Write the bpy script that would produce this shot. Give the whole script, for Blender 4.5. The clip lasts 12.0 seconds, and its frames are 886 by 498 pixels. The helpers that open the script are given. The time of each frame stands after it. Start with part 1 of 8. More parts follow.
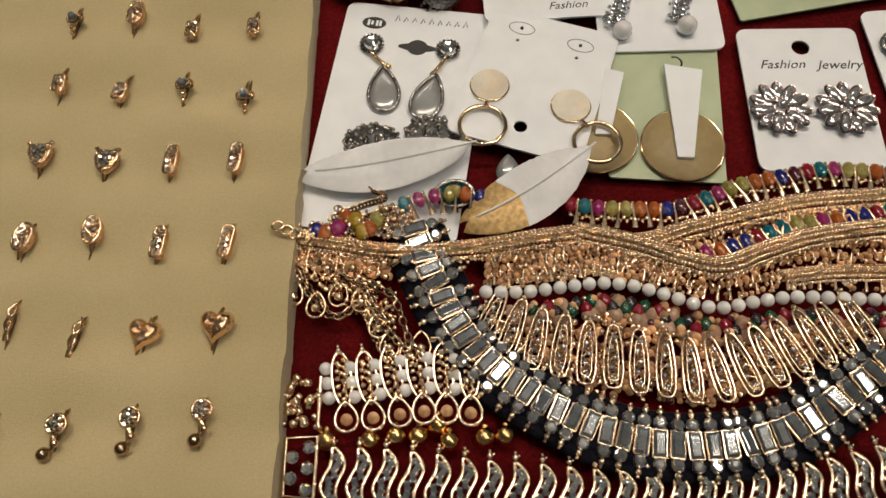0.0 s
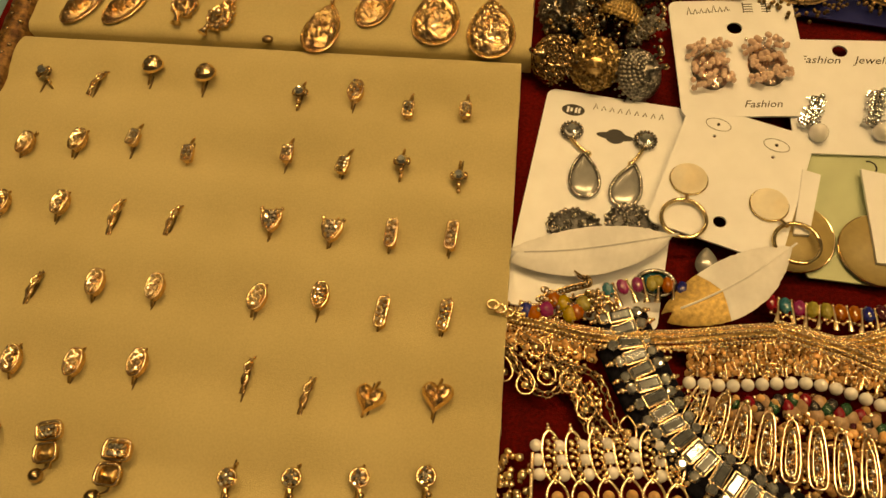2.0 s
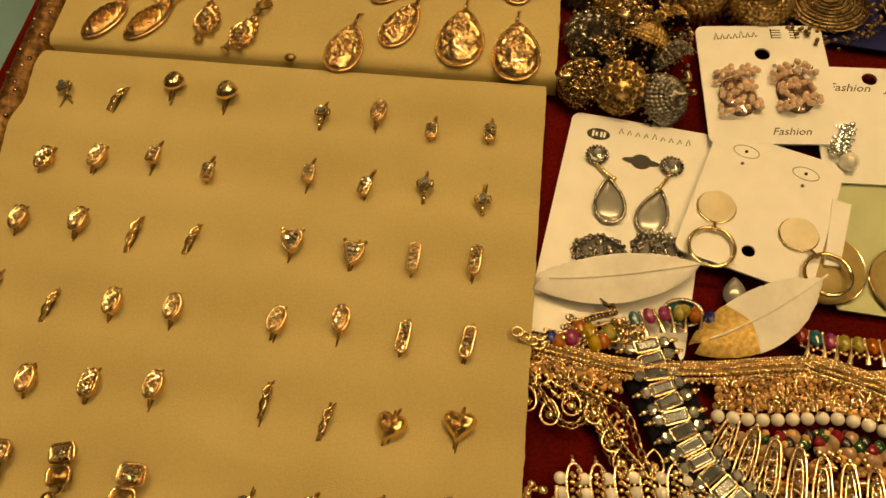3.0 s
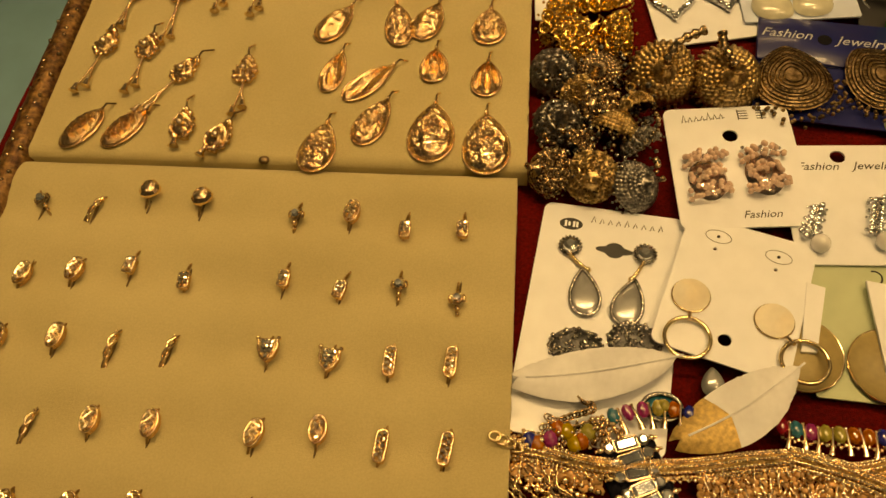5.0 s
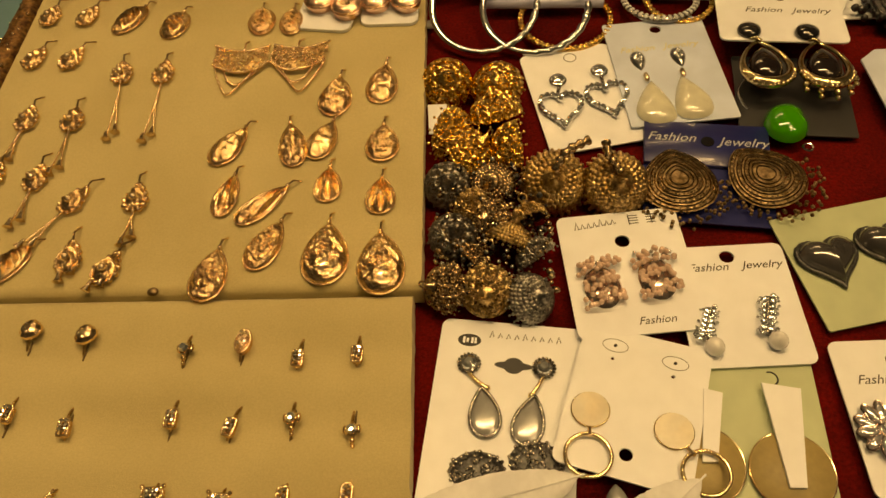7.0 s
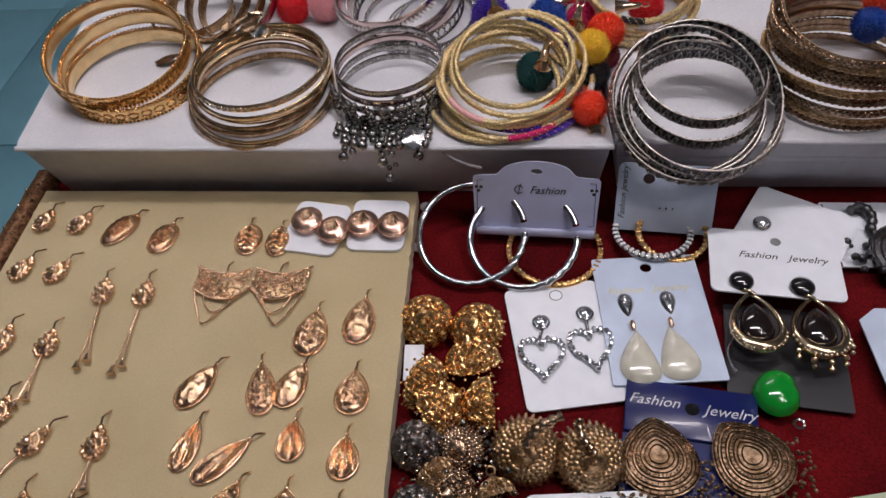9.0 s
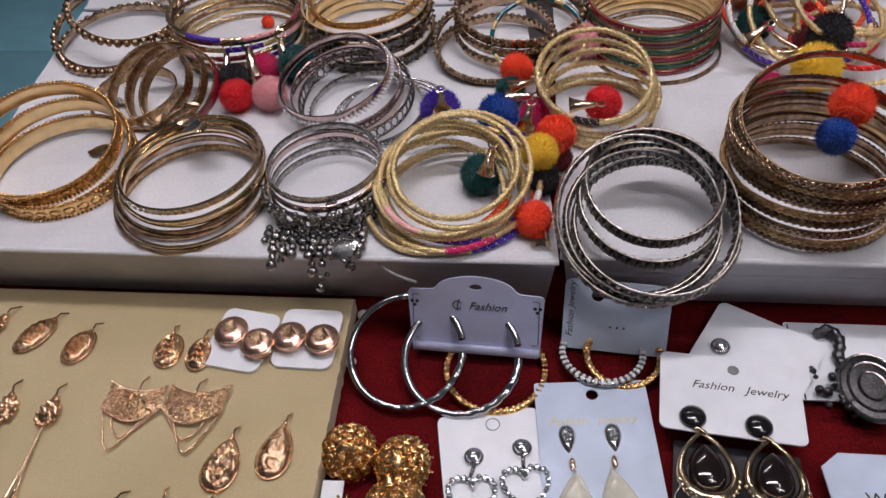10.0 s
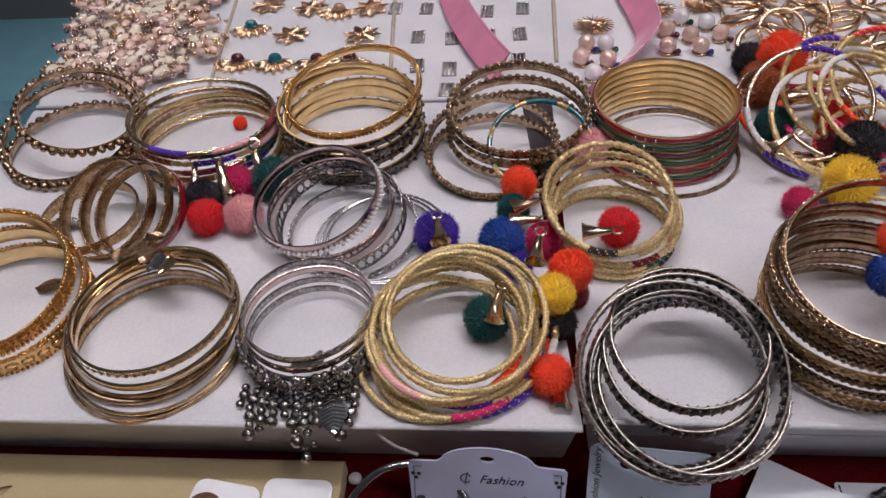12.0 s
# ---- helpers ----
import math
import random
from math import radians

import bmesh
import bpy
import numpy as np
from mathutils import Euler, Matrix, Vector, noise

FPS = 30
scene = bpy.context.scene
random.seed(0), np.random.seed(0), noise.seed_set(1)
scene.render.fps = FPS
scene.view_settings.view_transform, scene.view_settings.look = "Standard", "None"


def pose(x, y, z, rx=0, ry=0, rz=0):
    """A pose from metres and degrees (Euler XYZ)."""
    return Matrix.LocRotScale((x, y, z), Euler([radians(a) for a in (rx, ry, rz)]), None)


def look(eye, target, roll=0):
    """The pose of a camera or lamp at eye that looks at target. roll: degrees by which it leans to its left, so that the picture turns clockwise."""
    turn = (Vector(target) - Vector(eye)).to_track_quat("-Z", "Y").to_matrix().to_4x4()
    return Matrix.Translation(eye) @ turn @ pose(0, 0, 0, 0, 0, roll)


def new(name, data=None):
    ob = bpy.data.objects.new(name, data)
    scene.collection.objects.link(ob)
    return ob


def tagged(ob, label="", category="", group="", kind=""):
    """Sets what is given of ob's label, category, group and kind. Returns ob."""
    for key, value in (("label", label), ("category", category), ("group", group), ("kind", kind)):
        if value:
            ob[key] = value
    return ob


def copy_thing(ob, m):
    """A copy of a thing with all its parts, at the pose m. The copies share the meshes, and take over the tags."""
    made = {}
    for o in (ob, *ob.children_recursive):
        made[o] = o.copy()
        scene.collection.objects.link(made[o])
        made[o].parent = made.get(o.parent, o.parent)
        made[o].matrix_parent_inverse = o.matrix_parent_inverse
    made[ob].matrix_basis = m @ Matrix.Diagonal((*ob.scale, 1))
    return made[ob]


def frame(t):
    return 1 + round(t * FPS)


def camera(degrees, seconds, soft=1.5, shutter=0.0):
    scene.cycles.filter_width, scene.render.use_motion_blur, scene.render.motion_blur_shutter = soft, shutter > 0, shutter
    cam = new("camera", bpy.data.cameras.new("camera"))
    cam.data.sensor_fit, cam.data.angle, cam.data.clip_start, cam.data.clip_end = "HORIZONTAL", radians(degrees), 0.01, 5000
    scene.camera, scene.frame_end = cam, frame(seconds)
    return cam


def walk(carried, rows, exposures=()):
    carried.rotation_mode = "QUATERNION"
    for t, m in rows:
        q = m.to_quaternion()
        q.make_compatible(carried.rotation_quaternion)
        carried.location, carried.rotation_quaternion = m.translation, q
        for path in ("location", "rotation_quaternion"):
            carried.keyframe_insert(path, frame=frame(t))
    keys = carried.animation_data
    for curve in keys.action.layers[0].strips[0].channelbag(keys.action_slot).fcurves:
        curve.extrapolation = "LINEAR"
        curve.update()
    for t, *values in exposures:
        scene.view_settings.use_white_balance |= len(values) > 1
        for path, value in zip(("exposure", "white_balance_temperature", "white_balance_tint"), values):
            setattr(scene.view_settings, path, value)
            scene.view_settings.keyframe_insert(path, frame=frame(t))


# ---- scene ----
cam = camera(58.7, 12.0)
PATH = [
    (0, (0.121, 0.077, 0.207), (0.04, 0.899, -1.614), -4.3),
    (0.5, (0.104, 0.076, 0.216), (0.008, 0.93, -1.589), -3.4),
    (1, (0.093, 0.075, 0.225), (-0.08, 0.953, -1.564), -6.4),
    (1.5, (0.082, 0.08, 0.227), (-0.109, 0.951, -1.563), -7.2),
    (2, (0.076, 0.082, 0.228), (-0.144, 0.958, -1.556), -7.9),
    (2.5, (0.07, 0.085, 0.227), (-0.143, 0.984, -1.547), -6.4),
    (2.7, (0.069, 0.085, 0.226), (-0.153, 0.987, -1.545), -6.5),
    (4.5, (0.076, 0.1, 0.232), (-0.178, 1.066, -1.501), -9.3),
    (5, (0.078, 0.103, 0.235), (-0.177, 1.1, -1.48), -9.7),
    (5.5, (0.081, 0.106, 0.234), (-0.154, 1.121, -1.473), -9.3),
    (6, (0.087, 0.11, 0.234), (-0.134, 1.156, -1.456), -9.2),
    (6.5, (0.093, 0.113, 0.235), (-0.117, 1.192, -1.436), -9.4),
    (7, (0.097, 0.118, 0.237), (-0.041, 1.294, -1.374), -6.7),
    (7.2, (0.099, 0.119, 0.24), (-0.049, 1.312, -1.358), -7.1),
    (8.8, (0.115, 0.174, 0.266), (-0.08, 1.476, -1.24), -6.5),
    (9, (0.12, 0.178, 0.269), (-0.102, 1.509, -1.207), -6.4),
    (9.5, (0.136, 0.198, 0.271), (-0.127, 1.554, -1.175), -5.3),
    (10, (0.148, 0.223, 0.272), (-0.098, 1.616, -1.141), -5.8),
    (10.5, (0.145, 0.254, 0.276), (-0.042, 1.671, -1.124), -6.0),
    (11, (0.139, 0.273, 0.273), (-0.03, 1.68, -1.137), -5.8),
    (11.5, (0.135, 0.283, 0.274), (-0.022, 1.717, -1.111), -4.6),
    (12, (0.132, 0.285, 0.277), (-0.05, 1.738, -1.085), -5.0),
]
walk(cam, [(t, look(eye, target, roll)) for t, eye, target, roll in PATH],
     exposures=[(0.0, -0.05, 5900, 8), (0.25, 0.0, 8000, 10), (0.6, -0.05, 12000, 12), (1.2, -0.1, 17000, 12), (2.5, -0.1, 21000, 8), (7.2, -0.15, 18000, 8), (8.6, -0.08, 5350, 19), (9.4, -0.04, 5050, 20), (10.0, 0.0, 5050, 20), (12.0, 0.0, 5100, 20)])

# ---- world and lamps ----
world = bpy.data.worlds.new("world")
scene.world = world
world.use_nodes = True
world.node_tree.nodes["Background"].inputs[0].default_value = (0.8, 0.9, 1.0, 1)
world.node_tree.nodes["Background"].inputs[1].default_value = 0.05


def area_lamp(name, eye, target, sx, sy, watts, colour):
    data = bpy.data.lights.new(name, "AREA")
    data.shape, data.size, data.size_y, data.energy, data.color = "RECTANGLE", sx, sy, watts, colour
    ob = new(name, data)
    ob.matrix_world = look(eye, target)
    return ob


# two tube lamps under the ceiling over the counter, one farther back
area_lamp("tube_light", (0.05, 0.66, 1.62), (0.10, 0.34, 0), 1.2, 0.10, 10.8, (1.0, 0.80, 0.58))
area_lamp("tube_light", (0.75, 0.05, 1.62), (0.10, 0.35, 0), 0.10, 1.2, 6.6, (1.0, 0.80, 0.58))
area_lamp("tube_light", (-0.2, 2.0, 1.62), (0.0, 0.8, 0), 1.2, 0.10, 0.9, (1.0, 0.80, 0.58))

# ---- materials ----


def material(name, colour, rough=0.5, metal=0.0, vary=0.15, scale=300.0, bump=0.0, bump_scale=None, second=None, second_scale=40.0,
             coat=0.0, sheen=0.0, transmission=0.0, island=0.0, rough_vary=0.0):
    """A principled surface with large and small variation of its colour, and relief; lengths by scale in waves a metre."""
    m = bpy.data.materials.new(name)
    m.use_nodes = True
    nt = m.node_tree
    b = nt.nodes["Principled BSDF"]
    co = nt.nodes.new("ShaderNodeTexCoord")
    n1 = nt.nodes.new("ShaderNodeTexNoise")
    n1.inputs["Scale"].default_value, n1.inputs["Detail"].default_value = scale, 4
    nt.links.new(co.outputs["Object"], n1.inputs["Vector"])
    n2 = nt.nodes.new("ShaderNodeTexNoise")
    n2.inputs["Scale"].default_value, n2.inputs["Detail"].default_value = second_scale, 3
    nt.links.new(co.outputs["Object"], n2.inputs["Vector"])
    hsv = nt.nodes.new("ShaderNodeHueSaturation")
    ramp = nt.nodes.new("ShaderNodeMapRange")
    ramp.inputs["From Min"].default_value, ramp.inputs["From Max"].default_value = 0.3, 0.7
    ramp.inputs["To Min"].default_value, ramp.inputs["To Max"].default_value = 1 - vary, 1 + vary
    nt.links.new(n1.outputs["Fac"], ramp.inputs["Value"])
    mix = nt.nodes.new("ShaderNodeMix")
    mix.data_type = "RGBA"
    mix.inputs["A"].default_value = (*colour, 1)
    mix.inputs["B"].default_value = (*(second or tuple(c * 0.85 for c in colour)), 1)
    ramp2 = nt.nodes.new("ShaderNodeMapRange")
    ramp2.inputs["From Min"].default_value, ramp2.inputs["From Max"].default_value = 0.35, 0.65
    nt.links.new(n2.outputs["Fac"], ramp2.inputs["Value"])
    nt.links.new(ramp2.outputs["Result"], mix.inputs["Factor"])
    nt.links.new(mix.outputs["Result"], hsv.inputs["Color"])
    value = ramp.outputs["Result"]
    if island:
        geo = nt.nodes.new("ShaderNodeNewGeometry")
        r3 = nt.nodes.new("ShaderNodeMapRange")
        r3.inputs["To Min"].default_value, r3.inputs["To Max"].default_value = 1 - island, 1 + island
        nt.links.new(geo.outputs["Random Per Island"], r3.inputs["Value"])
        mul = nt.nodes.new("ShaderNodeMath")
        mul.operation = "MULTIPLY"
        nt.links.new(value, mul.inputs[0])
        nt.links.new(r3.outputs["Result"], mul.inputs[1])
        value = mul.outputs["Value"]
    nt.links.new(value, hsv.inputs["Value"])
    nt.links.new(hsv.outputs["Color"], b.inputs["Base Color"])
    b.inputs["Roughness"].default_value, b.inputs["Metallic"].default_value = rough, metal
    if rough_vary:
        r4 = nt.nodes.new("ShaderNodeMapRange")
        r4.inputs["From Min"].default_value, r4.inputs["From Max"].default_value = 0.3, 0.7
        r4.inputs["To Min"].default_value, r4.inputs["To Max"].default_value = max(0.02, rough - rough_vary), rough + rough_vary
        nt.links.new(n2.outputs["Fac"], r4.inputs["Value"])
        nt.links.new(r4.outputs["Result"], b.inputs["Roughness"])
    b.inputs["Coat Weight"].default_value = coat
    b.inputs["Sheen Weight"].default_value = sheen
    b.inputs["Transmission Weight"].default_value = transmission
    if bump:
        bp = nt.nodes.new("ShaderNodeBump")
        bp.inputs["Strength"].default_value, bp.inputs["Distance"].default_value = bump, 0.0005
        n3 = nt.nodes.new("ShaderNodeTexNoise")
        n3.inputs["Scale"].default_value, n3.inputs["Detail"].default_value = bump_scale or scale * 2, 3
        nt.links.new(co.outputs["Object"], n3.inputs["Vector"])
        nt.links.new(n3.outputs["Fac"], bp.inputs["Height"])
        nt.links.new(bp.outputs["Normal"], b.inputs["Normal"])
    return m


velvet = material("red_velvet", (0.125, 0.004, 0.005), 0.95, vary=0.35, scale=900, second=(0.07, 0.002, 0.003), second_scale=30, sheen=0.0, bump=0.5, bump_scale=2500)
foam = material("cream_velvet_foam", (0.545, 0.46, 0.265), 0.95, vary=0.06, scale=1500, second=(0.485, 0.405, 0.225), second_scale=22, sheen=0.2, bump=0.35, bump_scale=3000)
# dark tone for the pad's slits: shade inside them put into the colour
slit_shade_tone = material("slit_shade", (0.15, 0.10, 0.05), 1.0)
brocade = material("brown_gold_brocade", (0.25, 0.13, 0.05), 0.45, metal=0.5, vary=0.6, scale=500, second=(0.08, 0.03, 0.012), second_scale=260, bump=0.8, bump_scale=600)
paper_white = material("white_card", (0.87, 0.91, 0.97), 0.42, vary=0.03, scale=120, second=(0.83, 0.87, 0.94), second_scale=20, coat=0.15)
paper_blue = material("bluish_card", (0.62, 0.72, 0.90), 0.4, vary=0.03, scale=120, coat=0.2)
paper_lilac = material("lilac_plastic_card", (0.56, 0.60, 0.84), 0.25, vary=0.03, scale=100, coat=0.3)
paper_green = material("pale_green_card", (0.50, 0.58, 0.40), 0.5, vary=0.04, scale=120)
paper_navy = material("navy_card", (0.010, 0.016, 0.12), 0.3, vary=0.1, scale=100, coat=0.3)
paper_dark = material("charcoal_card", (0.035, 0.035, 0.04), 0.4, vary=0.1, scale=100)
box_white = material("white_velvet_box", (0.74, 0.75, 0.79), 0.85, vary=0.05, scale=700, second=(0.66, 0.68, 0.73), second_scale=28, sheen=0.3, bump=0.5, bump_scale=1500)
box_side = material("grey_white_board", (0.64, 0.65, 0.70), 0.6, vary=0.05, scale=200, second=(0.57, 0.58, 0.63))
gold = material("rose_gold", (0.93, 0.68, 0.45), 0.17, 1.0, vary=0.12, scale=700, bump=0.25, bump_scale=1500, rough_vary=0.08)
chased_gold = material("chased_rose_gold", (0.93, 0.66, 0.42), 0.13, 1.0, vary=0.2, scale=900, second=(0.80, 0.53, 0.31), second_scale=420, bump=0.9, bump_scale=1000, rough_vary=0.06)
yellow_gold = material("yellow_gold", (0.92, 0.60, 0.24), 0.2, 1.0, vary=0.15, scale=600, bump=0.2, bump_scale=1500, rough_vary=0.08)
liner_gold = material("smooth_gold_lining", (0.86, 0.66, 0.34), 0.3, 1.0, vary=0.12, scale=160, second=(0.78, 0.57, 0.27), second_scale=60)
bright_gold = material("bright_gold", (0.96, 0.75, 0.54), 0.17, 1.0, vary=0.1, scale=600)
thread_gold = material("gold_thread", (0.90, 0.73, 0.39), 0.3, 0.85, vary=0.45, scale=1500, bump=1.0, bump_scale=1900, second=(0.76, 0.58, 0.26))
# shaded copy of the yellow gold, for the dark gaps of the filigree domes
gap_shade_gold = material("shaded_gold", (0.50, 0.30, 0.09), 0.4, 1.0, vary=0.4, scale=700, second=(0.30, 0.17, 0.05), second_scale=300)
brass = material("antique_brass", (0.38, 0.27, 0.17), 0.42, 1.0, vary=0.4, scale=700, second=(0.14, 0.09, 0.045), second_scale=300, bump=0.3, bump_scale=1200)
bronze = material("worn_bronze", (0.58, 0.43, 0.29), 0.24, 1.0, vary=0.3, scale=500, second=(0.30, 0.20, 0.12), second_scale=160, bump=0.2)
pale_gold = material("pale_gold", (0.90, 0.73, 0.48), 0.13, 1.0, vary=0.15, scale=500, second=(0.76, 0.58, 0.35), second_scale=120, bump=0.12)
antique_gold = material("antique_gold", (0.62, 0.45, 0.26), 0.32, 1.0, vary=0.4, scale=800, second=(0.36, 0.23, 0.10), second_scale=300, bump=0.3)
silver = material("bright_silver", (0.72, 0.72, 0.73), 0.12, 1.0, vary=0.12, scale=500)
old_silver = material("oxidised_silver", (0.50, 0.48, 0.46), 0.2, 1.0, vary=0.45, scale=900, second=(0.20, 0.19, 0.185), second_scale=500, bump=0.4, bump_scale=1600)
worn_silver = material("worn_silver_wire", (0.66, 0.63, 0.60), 0.34, 1.0, vary=0.35, scale=700, second=(0.44, 0.39, 0.35), second_scale=120)
dark_silver = material("darkened_silver", (0.36, 0.34, 0.33), 0.3, 1.0, vary=0.4, scale=900, second=(0.18, 0.17, 0.165), second_scale=400)
pewter = material("dark_pewter", (0.10, 0.10, 0.105), 0.3, 0.9, vary=0.4, scale=900, bump=0.4)
rose_metal = material("rose_silver", (0.70, 0.56, 0.53), 0.16, 1.0, vary=0.15, scale=400)
copper = material("copper_button", (0.95, 0.64, 0.48), 0.27, 1.0, vary=0.2, scale=400, bump=0.2)
chrome = material("dark_polished_steel", (0.52, 0.52, 0.53), 0.07, 1.0, vary=0.1, scale=200)
crystal = material("clear_crystal", (0.80, 0.83, 0.87), 0.05, 0.9, vary=0.15, scale=900, transmission=0.0, coat=1.0, island=0.25)
ring_crystal = material("small_foiled_crystal", (0.74, 0.68, 0.58), 0.07, 0.9, vary=0.3, scale=900, coat=1.0, island=0.7)
baguette_glass = material("foiled_baguette_glass", (0.50, 0.56, 0.62), 0.09, 0.85, vary=0.45, scale=260, second=(0.34, 0.35, 0.36), second_scale=150, coat=1.0)
crystal_dark = material("smoky_crystal", (0.55, 0.55, 0.58), 0.07, 0.8, vary=0.3, scale=900, coat=1.0, island=0.5)
pearl = material("pearl", (0.88, 0.89, 0.92), 0.14, 0.12, vary=0.05, coat=1.0, island=0.06)
pink_pearl = material("pink_pearl", (0.84, 0.62, 0.54), 0.10, 0.35, vary=0.1, coat=0.7, island=0.1)
shell_disc = material("mother_of_pearl", (0.74, 0.66, 0.52), 0.3, vary=0.12, scale=160, second=(0.78, 0.74, 0.64), second_scale=120, coat=0.5)
tan_disc = material("tan_matt_disc", (0.40, 0.31, 0.15), 0.5, vary=0.08, scale=500)
feather_white = material("white_feather", (0.84, 0.86, 0.90), 0.75, vary=0.03, scale=500, second=(0.70, 0.72, 0.76), second_scale=70, sheen=0.3)
feather_gold = material("gilded_feather", (0.55, 0.38, 0.16), 0.5, 0.4, vary=0.35, scale=700)
feather_grey = material("grey_feather", (0.36, 0.34, 0.33), 0.8, vary=0.2, scale=700)
ink = material("black_ink", (0.02, 0.02, 0.022), 0.5)
gold_ink = material("pale_gold_ink", (0.75, 0.70, 0.45), 0.35, 0.3)
silver_ink = material("silver_ink", (0.75, 0.78, 0.82), 0.3, 0.4)
onyx = material("black_onyx", (0.012, 0.011, 0.012), 0.06, coat=1.0)
garnet = material("near_black_stone", (0.014, 0.009, 0.009), 0.05, coat=1.0)
jade = material("green_resin", (0.02, 0.30, 0.02), 0.08, vary=0.2, scale=90, coat=1.0)
cats_eye = material("cream_cats_eye", (0.70, 0.70, 0.58), 0.15, vary=0.08, scale=120, second=(0.60, 0.60, 0.50), second_scale=150, coat=1.0)
haematite = material("grey_heart_stone", (0.10, 0.095, 0.10), 0.12, 0.5, vary=0.3, scale=80, coat=1.0)
grey_mirror = material("grey_mirror_stone", (0.34, 0.35, 0.36), 0.2, 0.3, vary=0.2, scale=120, coat=0.6)
black_cloth = material("black_cord", (0.008, 0.008, 0.014), 0.95, vary=0.4, scale=900)
amber = material("amber_bead", (0.76, 0.44, 0.22), 0.10, vary=0.3, scale=500, transmission=0.2, coat=0.8, island=0.45)
pink_plastic = material("pink_plastic", (0.86, 0.34, 0.52), 0.22, vary=0.05, scale=60, coat=0.4)
wall_paint = material("grey_wall_paint", (0.22, 0.225, 0.23), 0.8, vary=0.03, scale=8, second=(0.19, 0.195, 0.20), second_scale=1.5)
ceiling_paint = material("dull_ceiling_paint", (0.36, 0.36, 0.355), 0.85, vary=0.03, scale=6)
floor_blue = material("pale_blue_floor_tile", (0.36, 0.72, 0.88), 0.4, vary=0.06, scale=10, second=(0.32, 0.66, 0.82), second_scale=2.0)
grout = material("grey_grout", (0.12, 0.17, 0.20), 0.9)
counter_wood = material("dark_counter_wood", (0.16, 0.08, 0.04), 0.4, vary=0.3, scale=60)
tube_glow = bpy.data.materials.new("lit_tube")
tube_glow.use_nodes = True
tube_glow.node_tree.nodes["Principled BSDF"].inputs["Emission Color"].default_value = (1, 0.80, 0.58, 1)
tube_glow.node_tree.nodes["Principled BSDF"].inputs["Emission Strength"].default_value = 36.0
STONES = {}
for key, colour in dict(gold_yellow=(0.42, 0.28, 0.02), ruby=(0.262, 0.007, 0.022), sapphire=(0.015, 0.022, 0.225), turquoise=(0.015, 0.165, 0.225), orange=(0.413, 0.105, 0.015), magenta=(0.315, 0.022, 0.150),
                        olive=(0.338, 0.300, 0.075), plum=(0.090, 0.007, 0.022), emerald=(0.007, 0.075, 0.030), peach=(0.450, 0.285, 0.195), black=(0.015, 0.007, 0.011)).items():
    STONES[key] = material(key + "_glass", tuple(min(1, 1.2 * c) for c in colour), 0.08, vary=0.2, scale=800, coat=1.0, transmission=0.3)
WOOL = {}
for key, colour in dict(violet=(0.081, 0.027, 0.486), blue=(0.014, 0.081, 0.446), magenta=(0.675, 0.014, 0.162), red=(0.810, 0.014, 0.020), orange=(1.0, 0.09, 0.004), yellow=(1.0, 0.72, 0.008),
                        teal=(0.007, 0.095, 0.095), black=(0.016, 0.014, 0.022), pale_pink=(0.900, 0.486, 0.513), white=(0.900, 0.900, 0.900), maroon=(0.216, 0.011, 0.027), brown=(0.432, 0.121, 0.027)).items():
    WOOL[key] = material(key + "_wool", colour, 0.95, vary=0.2, scale=1500, sheen=0.3)
for cloth in (velvet, black_cloth):
    cloth.node_tree.nodes["Principled BSDF"].inputs["Specular IOR Level"].default_value = 0.12

# ---- builders ----


